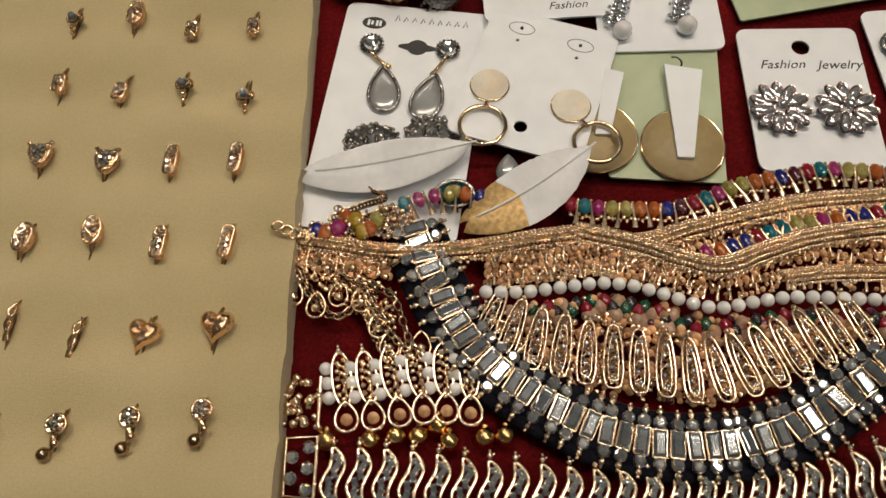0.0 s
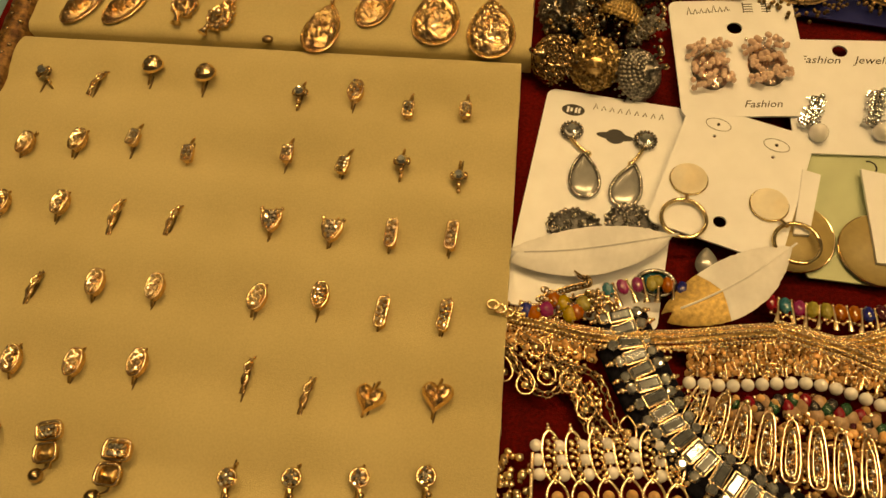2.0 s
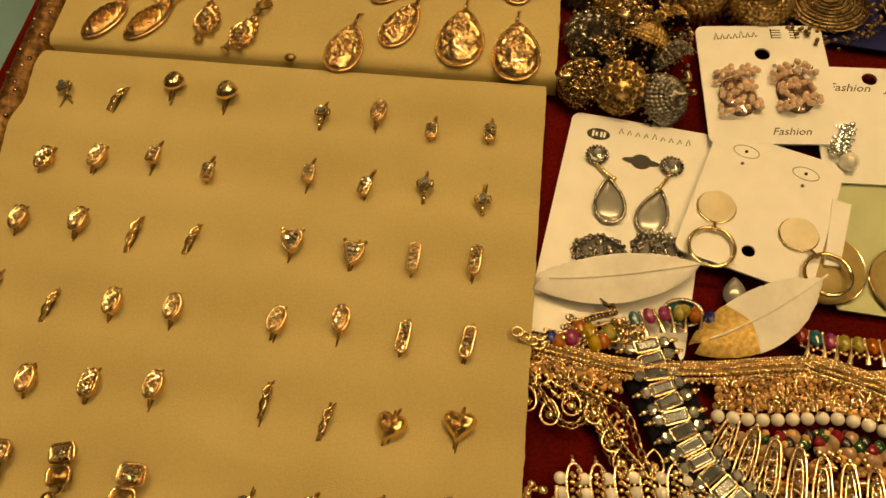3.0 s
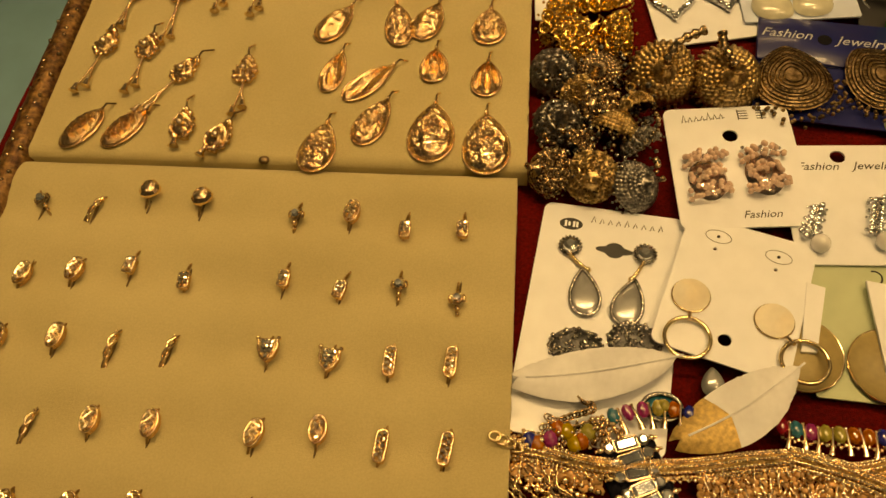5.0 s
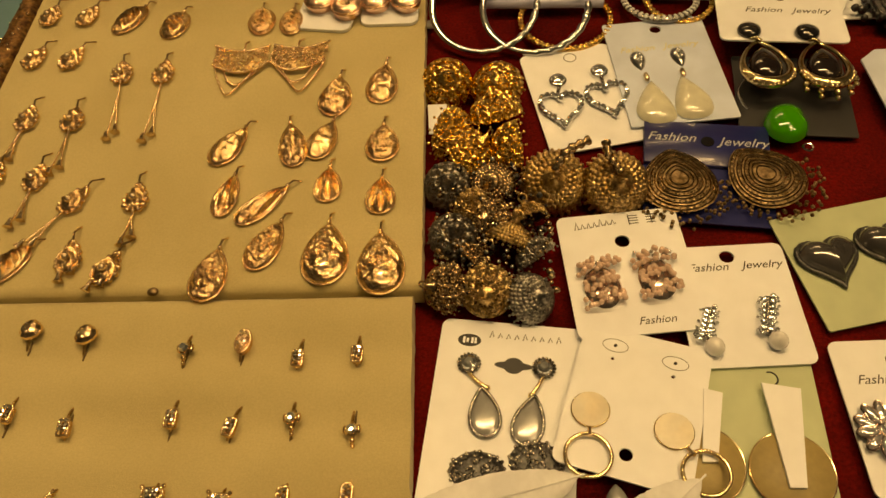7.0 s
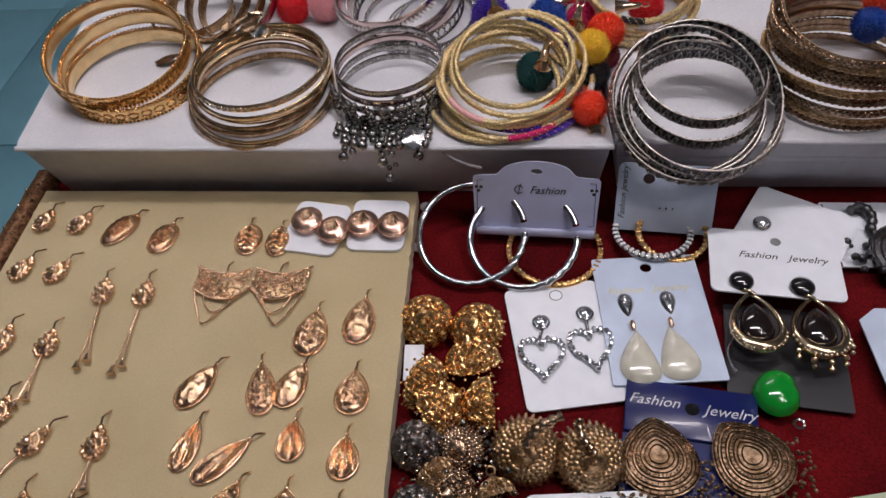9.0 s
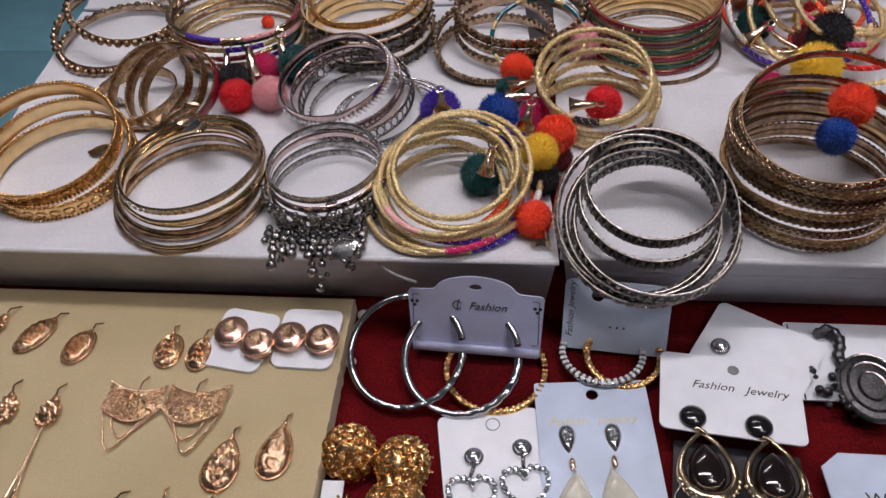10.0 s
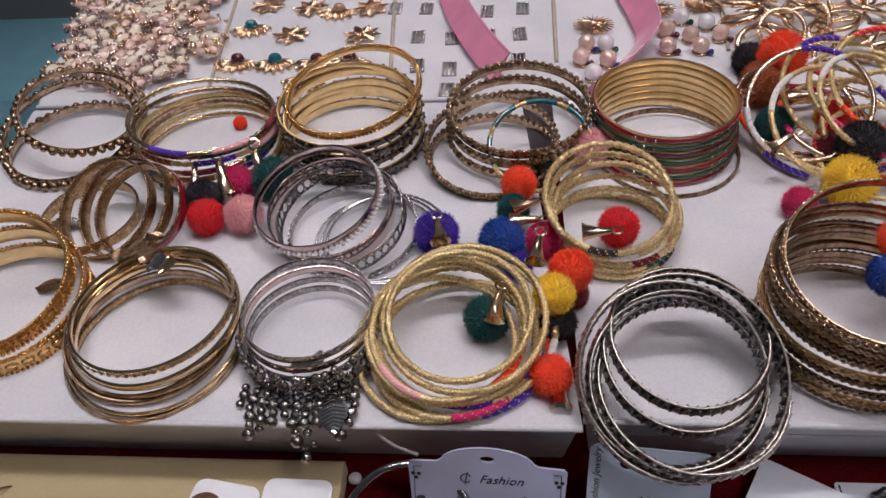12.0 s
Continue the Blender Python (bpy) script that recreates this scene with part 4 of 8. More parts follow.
def paved(ob, spots, z, r, mat=None, label="small set crystals"):
    g = Geo()
    for k, (x, y) in enumerate(spots):
        g.lathe([(r, 0), (r * 0.85, r * 0.7), (r * 0.4, r * 0.9), (0, r * 0.9)], 6, pose(x, y, z + 0.0001 * (k % 3), 12 * math.sin(k * 2.3), 12 * math.cos(k * 1.7)))
    part("stone_setting", g, mat or ring_crystal, ob, label, 15)


def frame_head(ob, outline, z, height=0.0022, wire=0.00042, mat=None):
    part("head", Geo().dome(outline, height, 6, lumps(0.00022), z=z - height + 0.0004), mat or chased_gold, ob, smooth=35)
    part("head_rim", Geo().tube([(x, y, z + 0.0003) for x, y in outline], wire, 6, closed=True), gold, ob)


def finger_ring(kind, m):
    ob = thing("finger_ring", m, RING_LABELS[kind], "ring", "finger rings in the cream pad")
    top = 0.0030
    long_back = kind in ("solitaire", "bar", "band")
    shank(ob, 0.0088 if long_back else 0.0070, 0.0050 if kind == "bar" else 0.0066)
    if kind == "solitaire":
        part("stone", Geo().lathe([(0, 0.0019), (0.0011, 0.0018), (0.0017, 0.0009), (0.0004, -0.0008), (0, -0.001)], 8, pose(0, 0, top + 0.0006, 0, 0, 12)), crystal, ob, "clear cut crystal", 20)
        for s in (-1, 1):
            part("leaf_shoulder", Geo().dome([(s * 0.0021 + p, q + 0.0006) for p, q in circle(0, 0, 0.0009, 12, 0.0016)], 0.0010, 4, z=top - 0.0006), gold, ob)
        part("prong_setting", Geo().tube([(p, q, top + 0.0006) for p, q in circle(0, 0, 0.0018, 12)], 0.0004, 5, closed=True).ball((0, -0.0030, top - 0.0006), 0.0010, 7, 5).ball((0, -0.0046, top - 0.0014), 0.0008, 6, 4), gold, ob)
    elif kind == "crown":
        out = [(-0.0030, 0.0030), (0.0030, 0.0030), (0.0032, 0.0006), (0.0020, -0.0024), (0.0, -0.0042), (-0.0020, -0.0024), (-0.0032, 0.0006)]
        frame_head(ob, out[::-1], top)
        paved(ob, [(0.0015 * (k % 3 - 1) * (1 - 0.12 * (k // 3)), 0.0020 - 0.0015 * (k // 3)) for k in range(9)] + [(0, -0.0026)], top + 0.0006, 0.0009)
        part("prong_setting", Geo().ball((-0.0033, 0.0034, top + 0.0005), 0.0008, 7, 5).ball((0.0033, 0.0034, top + 0.0005), 0.0008, 7, 5), gold, ob, "two corner prongs")
    elif kind == "bar":
        out = [(x, y - 0.0012) for x, y in rounded(0.0034, 0.0056, 0.0007, 3)]
        frame_head(ob, out, top)
        paved(ob, [(0.00075 * (2 * (k % 2) - 1), 0.0009 - 0.0014 * (k // 2)) for k in range(6)], top + 0.0005, 0.00072)
    elif kind == "oval":
        frame_head(ob, circle(0, 0, 0.0025, 20, 0.0042), top, 0.0026)
        paved(ob, [(0.0012 * math.sin(k * 2.4), -0.0028 + 0.0008 * k) for k in range(8)], top + 0.0009, 0.0007)
        part("side_curl", Geo().tube([(-0.0012, 0.0036, top + 0.0012), (0.0010, 0.0018, top + 0.0017), (-0.0010, -0.0004, top + 0.0018), (0.0010, -0.0024, top + 0.0015), (-0.0008, -0.0038, top + 0.0008)], 0.00032, 5), bright_gold, ob)
    elif kind == "band":
        frame_head(ob, [(x, y) for x, y in rounded(0.0032, 0.0094, 0.0013, 4)], top, 0.0028)
        paved(ob, [(0.00065 * (-1) ** k, -0.0036 + 0.0009 * k) for k in range(9)], top + 0.0007, 0.0007)
    elif kind == "twist":
        for s, name in ((0, "strand"), (math.pi, "crossing_strand")):
            pts = []
            for t in np.linspace(-1, 1, 26):
                q = t * 4.4 + s
                pts.append((0.0013 * math.sin(q) * (1.15 - 0.5 * abs(t - 0.4)), 0.0076 * t, 0.0030 - 0.0022 * t * t + 0.0006 * math.cos(q)))
            part(name, Geo().tube(pts, lambda i, a: 0.00062 * (1 + 0.25 * math.sin(i * 2.1 + 2 * a)), 7, up=(1, 0, 0)), gold, ob)
    elif kind == "nugget":
        part("head", Geo().lathe([(0.0022, -0.0006), (0.0038, 0.0008), (0.0037, 0.0019), (0.0026, 0.0031), (0.0012, 0.0036), (0, 0.0036)], 12, pose(0, 0, top - 0.0006), lambda a, k: 1 + 0.07 * math.sin(3 * a + k)), gold, ob, "round faceted gold head", 15)
        paved(ob, [(0.0017 * math.cos(k * 1.2), 0.0017 * math.sin(k * 1.2)) for k in range(5)], top + 0.0022, 0.0008, bright_gold, "bright cut facets")
    elif kind == "heart":
        out = []
        for i in range(28):
            t = 2 * math.pi * i / 28
            out.append((0.00028 * 16 * math.sin(t) ** 3, 0.00031 * (13 * math.cos(t) - 5 * math.cos(2 * t) - 2 * math.cos(3 * t) - math.cos(4 * t))))
        part("head", Geo().dome(out, 0.0030, 7, lambda a, s, x, y: 0.0009 * math.sin(x * 2100 + y * 700) * math.cos(y * 1900 - x * 600) * (1 - s), z=top - 0.0010), chased_gold, ob, "faceted rose gold heart", 22)
    elif kind == "double":
        for k, (dy, mat) in enumerate(((0.0030, gold), (-0.0026, antique_gold))):
            out = [(x - 0.0005 * k, y + dy) for x, y in rounded(0.0062 - 0.0006 * k, 0.0046, 0.0012, 3)]
            part("square_head", Geo().dome(out, 0.0022, 5, lumps(0.0004), z=top - 0.0016), mat, ob, smooth=30)
            part("head_rim", Geo().tube([(x, y, top + 0.0002) for x, y in out], 0.00045, 6, closed=True), gold, ob)
        paved(ob, [(0.0013 * (k % 3 - 1), 0.0020 + 0.0016 * (k // 3)) for k in range(6)], top + 0.0006, 0.0008)
        part("link", Geo().tube([(0.0010, -0.0046, top), (0.0004, -0.0062, top - 0.0004), (-0.0016, -0.0070, top - 0.0008)], 0.0004, 5), gold, ob)
        part("ball", Geo().ball((-0.0030, -0.0078, top - 0.0010), 0.0019, 14, 10), bronze, ob, "polished dark gold ball")
    else:
        part("setting", Geo().tube([(p, q + 0.0012, top + 0.0003) for p, q in circle(0, 0, 0.0025, 16)], 0.0004, 6, closed=True).dome([(p, q + 0.0012) for p, q in circle(0, 0, 0.0024, 16)], 0.0014, 4, z=top - 0.0010), gold, ob)
        paved(ob, [(0.00078 * math.sqrt(k) * math.cos(k * 2.4), 0.0012 + 0.00078 * math.sqrt(k) * math.sin(k * 2.4)) for k in range(8)], top + 0.0004, 0.0008)
        part("link", Geo().tube([(0, -0.0012, top), (0.0012, -0.0034, top - 0.0004), (0.0004, -0.0050, top - 0.0010)], 0.0005, 5).ball((0.0012, -0.0034, top - 0.0002), 0.0011, 8, 6), gold, ob)
        part("ball", Geo().ball((-0.0010, -0.0064, top - 0.0010), 0.0019, 14, 10), bronze, ob, "polished dark gold ball")
    return ob


RINGS = {
    "solitaire": ((-0.1027, 0.2454, 40), (-0.0074, 0.2431, 0), (0.0321, 0.2181, 4), (0.0513, 0.2141, 6),),
    "oval": ((-0.0986, 0.2153, -8), (-0.0984, 0.1919, 0), (0.0120, 0.2457, -5), (-0.0374, 0.1670, 0), (-0.0047, 0.1666, -10), (0.0144, 0.1691, 2), (-0.0804, 0.2180, -10), (-0.0781, 0.1934, -6), (-0.0569, 0.1667, 0), (-0.0550, 0.1409, -5), (-0.0357, 0.1427, -4), (-0.0744, 0.1399, 5), (-0.0930, 0.1410, 0),),
    "bar": ((-0.0405, 0.2168, 5), (0.0131, 0.2166, -10), (0.0312, 0.2404, 0), (0.0506, 0.2416, 2), (-0.0609, 0.2216, -6), (-0.0065, 0.2195, 0),),
    "crown": ((-0.0064, 0.1933, 3), (0.0137, 0.1914, -4),),
    "double": ((-0.0540, 0.1171, 15), (-0.0333, 0.1135, 0), (-0.0740, 0.1150, 0),),
    "twist": ((-0.0586, 0.1906, -4), (-0.0392, 0.1912, -12), (-0.0825, 0.2435, -20), (-0.0771, 0.1635, -8), (-0.0026, 0.1429, -4), (0.0159, 0.1386, -10), (-0.0970, 0.1680, 0),),
    "band": ((0.0327, 0.1919, 0), (0.0515, 0.1929, -3), (0.0338, 0.1656, -3), (0.0526, 0.1663, -6),),
    "nugget": ((-0.0628, 0.2511, -10), (-0.0427, 0.2489, -5),),
    "heart": ((0.0344, 0.1395, -14), (0.0533, 0.1422, -4),),
    "bell": ((-0.0007, 0.1120, -5), (0.0169, 0.1140, -8), (0.0354, 0.1161, 0), (0.0533, 0.1185, 0),),
}
pad_z = 0.0096
for kind, rows in RINGS.items():
    first = None
    for x, y, a in rows:
        m = pose(x, y, pad_z, 0, 0, a) @ Matrix.Scale({'heart': 1.02, 'double': 1.1, 'twist': 0.86}.get(kind, 1.0), 4)
        if first is None:
            first = finger_ring(kind, m)
        else:
            copy_thing(first, m)
        # thin dark bar on the foam, the slit's inner shade put into its colour
        slit = part("slit", Geo().tube([(x + 0.0006, y + 0.0088, 0.0095), (x, y, 0.0096), (x - 0.0004, y - 0.0080, 0.0095)], [0.0003, 0.0006, 0.0003], 5), slit_shade_tone, front_pad)


# ---- gold pendants and earrings on the flat pad ----
def pendant(x, y, w, h, turn, kind, hook=True):
    w, h = w * 1.2, h * 1.38
    ob = thing("gold_pendant", pose(x, y, 0.0108, 0, 0, turn), {"plain": "polished gold teardrop earring pinned on a cream pad", "ornate": "embossed gold leaf-shaped earring on a cream pad",
               "shell": "gold shell-grooved teardrop earring on a cream pad", "oval": "gold oval earring with ribbed relief on a cream pad"}[kind], "earring", "gold earrings on the cream pad")
    n = 64
    out = teardrop(w, h, n, 0.6) if kind != "oval" else circle(0, 0, w / 2, n, h / 2)

    def flutes(a, s, x, y):
        q = math.atan2(x + 0.12 * (y - h / 2), h * 0.62 - y)
        return 0.0010 * math.sin(q * 26) * min(1, 3.2 * (1 - s)) * min(1, 3 * s)

    def swirl(a, s, x, y):
        return 0.0002 * math.sin(3 * a + 9 * s) * math.sin(math.pi * s) + 0.0009 * noise.noise((x * 420, y * 420, w * 700)) * (1 - s ** 4)

    def chased(a, s, x, y):
        fine = noise.noise((x * 850, y * 850, w * 900)) + 0.6 * noise.noise((x * 380, y * 380, h * 500))
        return 0.0011 * fine * (1 - s ** 5) + 0.0003 * math.sin(32 * a) * (0.6 < s < 0.95)

    def ribs(a, s, x, y):
        return 0.0010 * math.sin((y + 0.5 * abs(x)) * 2 * math.pi / 0.0030) * max(0, 1 - (s / 0.78) ** 6) + 0.0003 * math.sin(32 * a) * (s > 0.8)
    relief = {"plain": swirl, "ornate": chased, "shell": flutes, "oval": ribs}[kind]
    part("body", Geo().dome(out, min(w, h) * 0.30, 26, relief), chased_gold, ob, smooth=42)
    part("beaded_rim", Geo().tube([(p, q, 0.0005) for p, q in out], lambda i, t: 0.0003 * (1 + 0.3 * (i % 2)), 6, closed=True), gold, ob)
    if kind == "ornate" and w > 0.014:
        part("centre_boss", Geo().dome([(p * 0.42, q * 0.5 - h * 0.14) for p, q in teardrop(w, h, 24, 0.75)], min(w, h) * 0.12, 6, z=min(w, h) * 0.17), bright_gold, ob, "polished centre boss")
    if hook:
        part("ear_wire", Geo().tube([(0, h / 2 - 0.0005, 0.0008), (0.0004, h / 2 + 0.003, 0.0020), (0.0010, h / 2 + 0.0060, -0.0005)], 0.00045, 5).ball((0, h / 2 + 0.0004, 0.0010), 0.0010, 7, 5), gold, ob)
    return ob


for x, y, w, h, a, k in ((-0.0055, 0.2737, 0.0105, 0.0165, -8, "ornate"), (0.0129, 0.2862, 0.0095, 0.0165, -22, "ornate"), (0.0354, 0.2820, 0.0135, 0.0195, 0, "ornate"), (0.0557, 0.2775, 0.0135, 0.0195, 4, "ornate"),
                        (-0.0062, 0.3105, 0.0075, 0.0150, -10, "shell"), (0.0084, 0.3054, 0.0080, 0.0175, -45, "shell"), (0.0328, 0.3145, 0.0085, 0.0120, 0, "shell"), (0.0535, 0.3084, 0.0090, 0.0125, 0, "shell"),
                        (-0.0100, 0.3365, 0.0095, 0.0160, -28, "plain"), (0.0160, 0.3362, 0.0090, 0.0170, 12, "ornate"), (0.0280, 0.3382, 0.0095, 0.0150, -18, "plain"), (0.0524, 0.3358, 0.0105, 0.0140, 0, "ornate"),
                        (0.0308, 0.3635, 0.0110, 0.0165, -4, "ornate"), (0.0501, 0.3702, 0.0105, 0.0170, -4, "plain")):
    pendant(x, y, w, h, a, k)
for x, y, w, h, a in ((-0.0091, 0.4150, 0.0105, 0.0130, 5), (0.0052, 0.4140, 0.0095, 0.0125, 0), (-0.0733, 0.4205, 0.0100, 0.0155, -30), (-0.0503, 0.4150, 0.0105, 0.0135, -15),
                      (-0.0830, 0.2795, 0.0090, 0.0150, -35), (-0.1000, 0.2790, 0.0090, 0.0150, -30)):
    pendant(x, y, w, h, a, "oval")


def dangle(x, y, turn, chain, label, size=1.35, bells=2):
    """A lumpy gold top with an ear wire and thin chains that end in little bells."""
    ob = thing("dangle_earring", pose(x, y, 0.0112, 0, 0, turn), label, "earring", "gold earrings on the cream pad")
    rng = random.Random(int(x * 1e5))
    out = teardrop(0.0062 * size, 0.0098 * size, 28, 0.8)
    part("bud", Geo().dome(out, 0.0022 * size, 9, lambda a, s, px, py: 0.0005 * math.sin(4 * a + 8 * s) * math.sin(math.pi * s), z=0.0002), chased_gold, ob, "chased gold bud", 35)
    g = Geo()
    for k in range(0, 28, 2):
        g.ball((out[k][0], out[k][1], 0.0008), rng.uniform(0.0006, 0.0011) * size, 7, 5)
    part("grain_rim", g, gold, ob)
    part("stone", Geo().ball((0, -0.0012 * size, 0.0024 * size), 0.0013 * size, 9, 7), bright_gold, ob)
    part("ear_wire", Geo().tube([(0, 0.0046 * size, 0.001), (0.0004, 0.0072 * size, 0.0024), (0.0012, 0.0105 * size, -0.0004)], 0.00045, 5), gold, ob)
    if chain:
        for b in range(bells):
            s = (b - (bells - 1) / 2) * 0.0034
            links = spline([(0, -0.0048 * size, 0.0006), (s * 0.2, -0.004 - chain * 0.5, 0.0008), (s, -0.004 - chain + 0.0034 * b, 0.0006)], 30)
            g = Geo().tube(links, 0.00032, 5)
            for p in links[::2]:
                g.ball(p, 0.00058, 5, 4)
            part("chain", g, gold, ob)
            end = links[-1]
            part("bell", Geo().lathe([(0.0003, 0.0004), (0.0008, 0.0), (0.0011, -0.0016), (0.0021, -0.0032), (0.0017, -0.0032), (0, -0.0014)], 12, Matrix.Translation(end) @ pose(0, 0, 0.0010, -78, 0, 0)).ball(end + Vector((0, 0.0002, 0.0008)), 0.0009, 7, 5), bright_gold, ob, "shiny gold bell")
    return ob


for x, y, a, c in ((-0.1132, 0.4256, -10, 0), (-0.0944, 0.4242, -20, 0), (-0.1108, 0.3949, -18, 0), (-0.0930, 0.3938, -25, 0), (-0.0668, 0.3830, 8, 0.034), (-0.0476, 0.3822, 3, 0.035),
                   (-0.1010, 0.3560, -4, 0.020), (-0.0805, 0.3545, 2, 0.024), (-0.0858, 0.3221, -2, 0.018), (-0.1040, 0.3235, -8, 0.020), (-0.0661, 0.3097, -30, 0.020), (-0.0416, 0.3103, 4, 0.016)):
    dangle(x, y, a, c, "gold drop earring with fine chains on a cream pad" if c else "small lumpy gold drop earring on a cream pad")
for x, y, a in ((-0.0597, 0.2826, 5), (-0.0437, 0.2772, -20)):
    ob = dangle(x, y, a, 0.004, "gold filigree drop earring on a cream pad", 1.4)
    part("frame", Geo().tube([(px, py - 0.001, 0.0012) for px, py in teardrop(0.0085, 0.0120, 16, 0.6)], 0.0006, 5, closed=True), gold, ob)
# fan shaped filigree earrings with chain loops
for s, x, y, a in ((-1, -0.0012, 0.3960, 4), (1, -0.0010, 0.3965, -4)):
    ob = thing("fan_earring", pose(x, y, 0.0112, 0, 0, a), "fan-shaped gold filigree earring with chain loops", "earring", "gold earrings on the cream pad")

    def wing(u, v):
        """u along the wing from its root to the tip, v across from the upper edge to the scalloped one."""
        reach = 0.0245 * u
        upper = 0.0002 + 0.0030 * u ** 2 - 0.0030 * math.sin(math.pi * u)
        lower = -0.0075 - 0.0100 * math.sin(math.pi * min(1, u * 0.80 + 0.10)) * (1 - 0.30 * u)
        return (s * (reach + 0.0010), upper + (lower - upper) * v, 0.0010 + 0.0018 * math.sin(math.pi * v) * math.sin(math.pi * min(1, u + 0.1)))
    n, k = 26, 9
    fv = [wing(i / n, j / k)[:2] + (wing(i / n, j / k)[2] + 0.0002 * ((i + j) % 2),) for i in range(n + 1) for j in range(k + 1)]
    ff = [(i * (k + 1) + j, i * (k + 1) + j + 1, (i + 1) * (k + 1) + j + 1, (i + 1) * (k + 1) + j) for i in range(n) for j in range(k) if (i + 2 * j) % 5]
    part("fan", Geo().add(fv, ff), antique_gold, ob, "pierced gold fan")
    g = Geo()
    for j in (0, 1):
        for i in range(34):
            px, py, pz = wing(i / 33, j)
            g.ball((px, py, pz + 0.0004), 0.0007, 5, 4)
    for i in range(300):
        px, py, pz = wing(random.random(), random.random())
        g.ball((px, py, pz + 0.0003), random.uniform(0.0004, 0.0007), 5, 4)
    part("graining", g, gold, ob)
    for u0, u1, d in ((0.98, 0.25, 0.0165), (0.80, 0.10, 0.0120)):
        p, q = wing(u0, 1), wing(u1, 1)
        g = Geo()
        for pt in spline([(p[0], p[1], 0.0006), (p[0] * 0.85 + q[0] * 0.15, p[1] - d * 0.55, 0.0004), ((p[0] * 0.55 + q[0] * 0.45), q[1] - d * 0.80, 0.0004), (q[0], q[1], 0.0006)], 46):
            g.ball(pt, 0.00055, 5, 4)
        part("chain_loop", g, gold, ob)
    px, py, pz = wing(0.45, 0)
    part("ear_wire", Geo().tube([(px, py - 0.001, 0.0016), (px + 0.0004, py + 0.004, 0.0024), (px + 0.001, py + 0.0085, -0.0002)], 0.00045, 5).ball((px, py, 0.0018), 0.0010, 7, 5), gold, ob)


# ---- earring cards ----
def card(tl, tr, bl, z, mat, label, holes=(), corner=0.003, tilt=0.0, name="earring_card", thick=0.0007, outline=None, drop=0.0):
    """A card from three of its corners; returns the thing and the way from the world's x, y into its own."""
    tl, tr, bl = Vector((*tl, 0)), Vector((*tr, 0)), Vector((*bl, 0))
    w, h = (tr - tl).length, (bl - tl).length
    a = math.atan2(tr.y - tl.y, tr.x - tl.x)
    c = (tr + bl) / 2
    ob = thing(name, pose(c.x, c.y, z, tilt, 0, math.degrees(a)), label, "earring card", "earring cards on the velvet")
    cut = [h_ if isinstance(h_, list) else circle(*h_, 16) for h_ in holes]
    part("card", Geo().sheet(outline or rounded(w, h, corner), thick, cut), mat, ob)

    def inner(x, y):
        d = Vector((x - c.x, y - c.y))
        return (d.x * math.cos(a) + d.y * math.sin(a), -d.x * math.sin(a) + d.y * math.cos(a))
    return ob, inner, w, h


def stud(ob, x, y, r, mat, z=0.0007, rim=None, name="earring"):
    e = part(name, Geo().lathe([(0, 0.0004), (r * 1.12, 0.0004), (r * 1.15, 0.0012), (r * 0.98, 0.0018), (0, 0.0014)], 20, pose(x, y, z)), rim or old_silver, ob)
    part("stone", Geo().lathe([(r * 0.95, 0.0014), (r * 0.80, 0.0026), (r * 0.45, 0.0032), (0, 0.0033)], 14, pose(x, y, z)), mat, e, smooth=25)
    return e


def stone_drop(e, x, y, w, h, turn, mat, rim, z=0.0012, flat=0.22):
    m = pose(x, y, z, 0, 0, turn)
    part("drop_stone", Geo().dome(teardrop(w, h, 28, 0.8), w * flat, 7, m=m), mat, e, smooth=50)
    part("drop_rim", Geo().tube([(px * 1.03, py * 1.03, 0.0006) for px, py in teardrop(w, h, 28, 0.8)], 0.00062, 7, closed=True, m=m), rim, e)


# tall white card with a dark oval mark and drop earrings
ob, at, w, h = card((0.0762, 0.2601), (0.1238, 0.2545), (0.0695, 0.1765), 0.0012, paper_white, "tall white earring card with silver drop earrings", holes=[circle(0.0018, 0.0258, 0.0020, 14, 0.0012)])
part("slot", Geo().sheet(circle(0.0018, 0.0258, 0.0064, 24, 0.0015), 0.00006, z=0.0007).sheet(circle(0.0018, 0.0258, 0.0034, 20, 0.0030), 0.00006, z=0.00078), ink, ob, "dark slot")
px, py = at(0.0868, 0.2510)
part("oval_mark", Geo().sheet(circle(px, py, 0.0040, 20, 0.0024), 0.00006, z=0.0007), ink, ob, "black oval mark")
for k, (u, v, s, b) in enumerate(((-0.0018, 0, 0.0004, 0.0012), (-0.0006, 0, 0.0004, 0.0008), (0.0010, 0, 0.0004, 0.0011), (0.0021, 0, 0.0004, 0.0011))):
    part("mark_bar", Geo().slab(px + u - s, py + v - b, 0.00076, px + u + s, py + v + b, 0.00082), paper_white, ob)
for k in range(9):
    px, py = at(0.0945 + 0.0028 * k, 0.2525 - 0.00035 * k)
    part("writing_bar", Geo().tube([(px - 0.0007, py - 0.0008, 0.0007), (px, py + 0.0012 * (1 + 0.5 * (k % 4 == 0)), 0.0007), (px + 0.0007, py - 0.0004, 0.0007)], 0.00018, 4), pewter, ob)
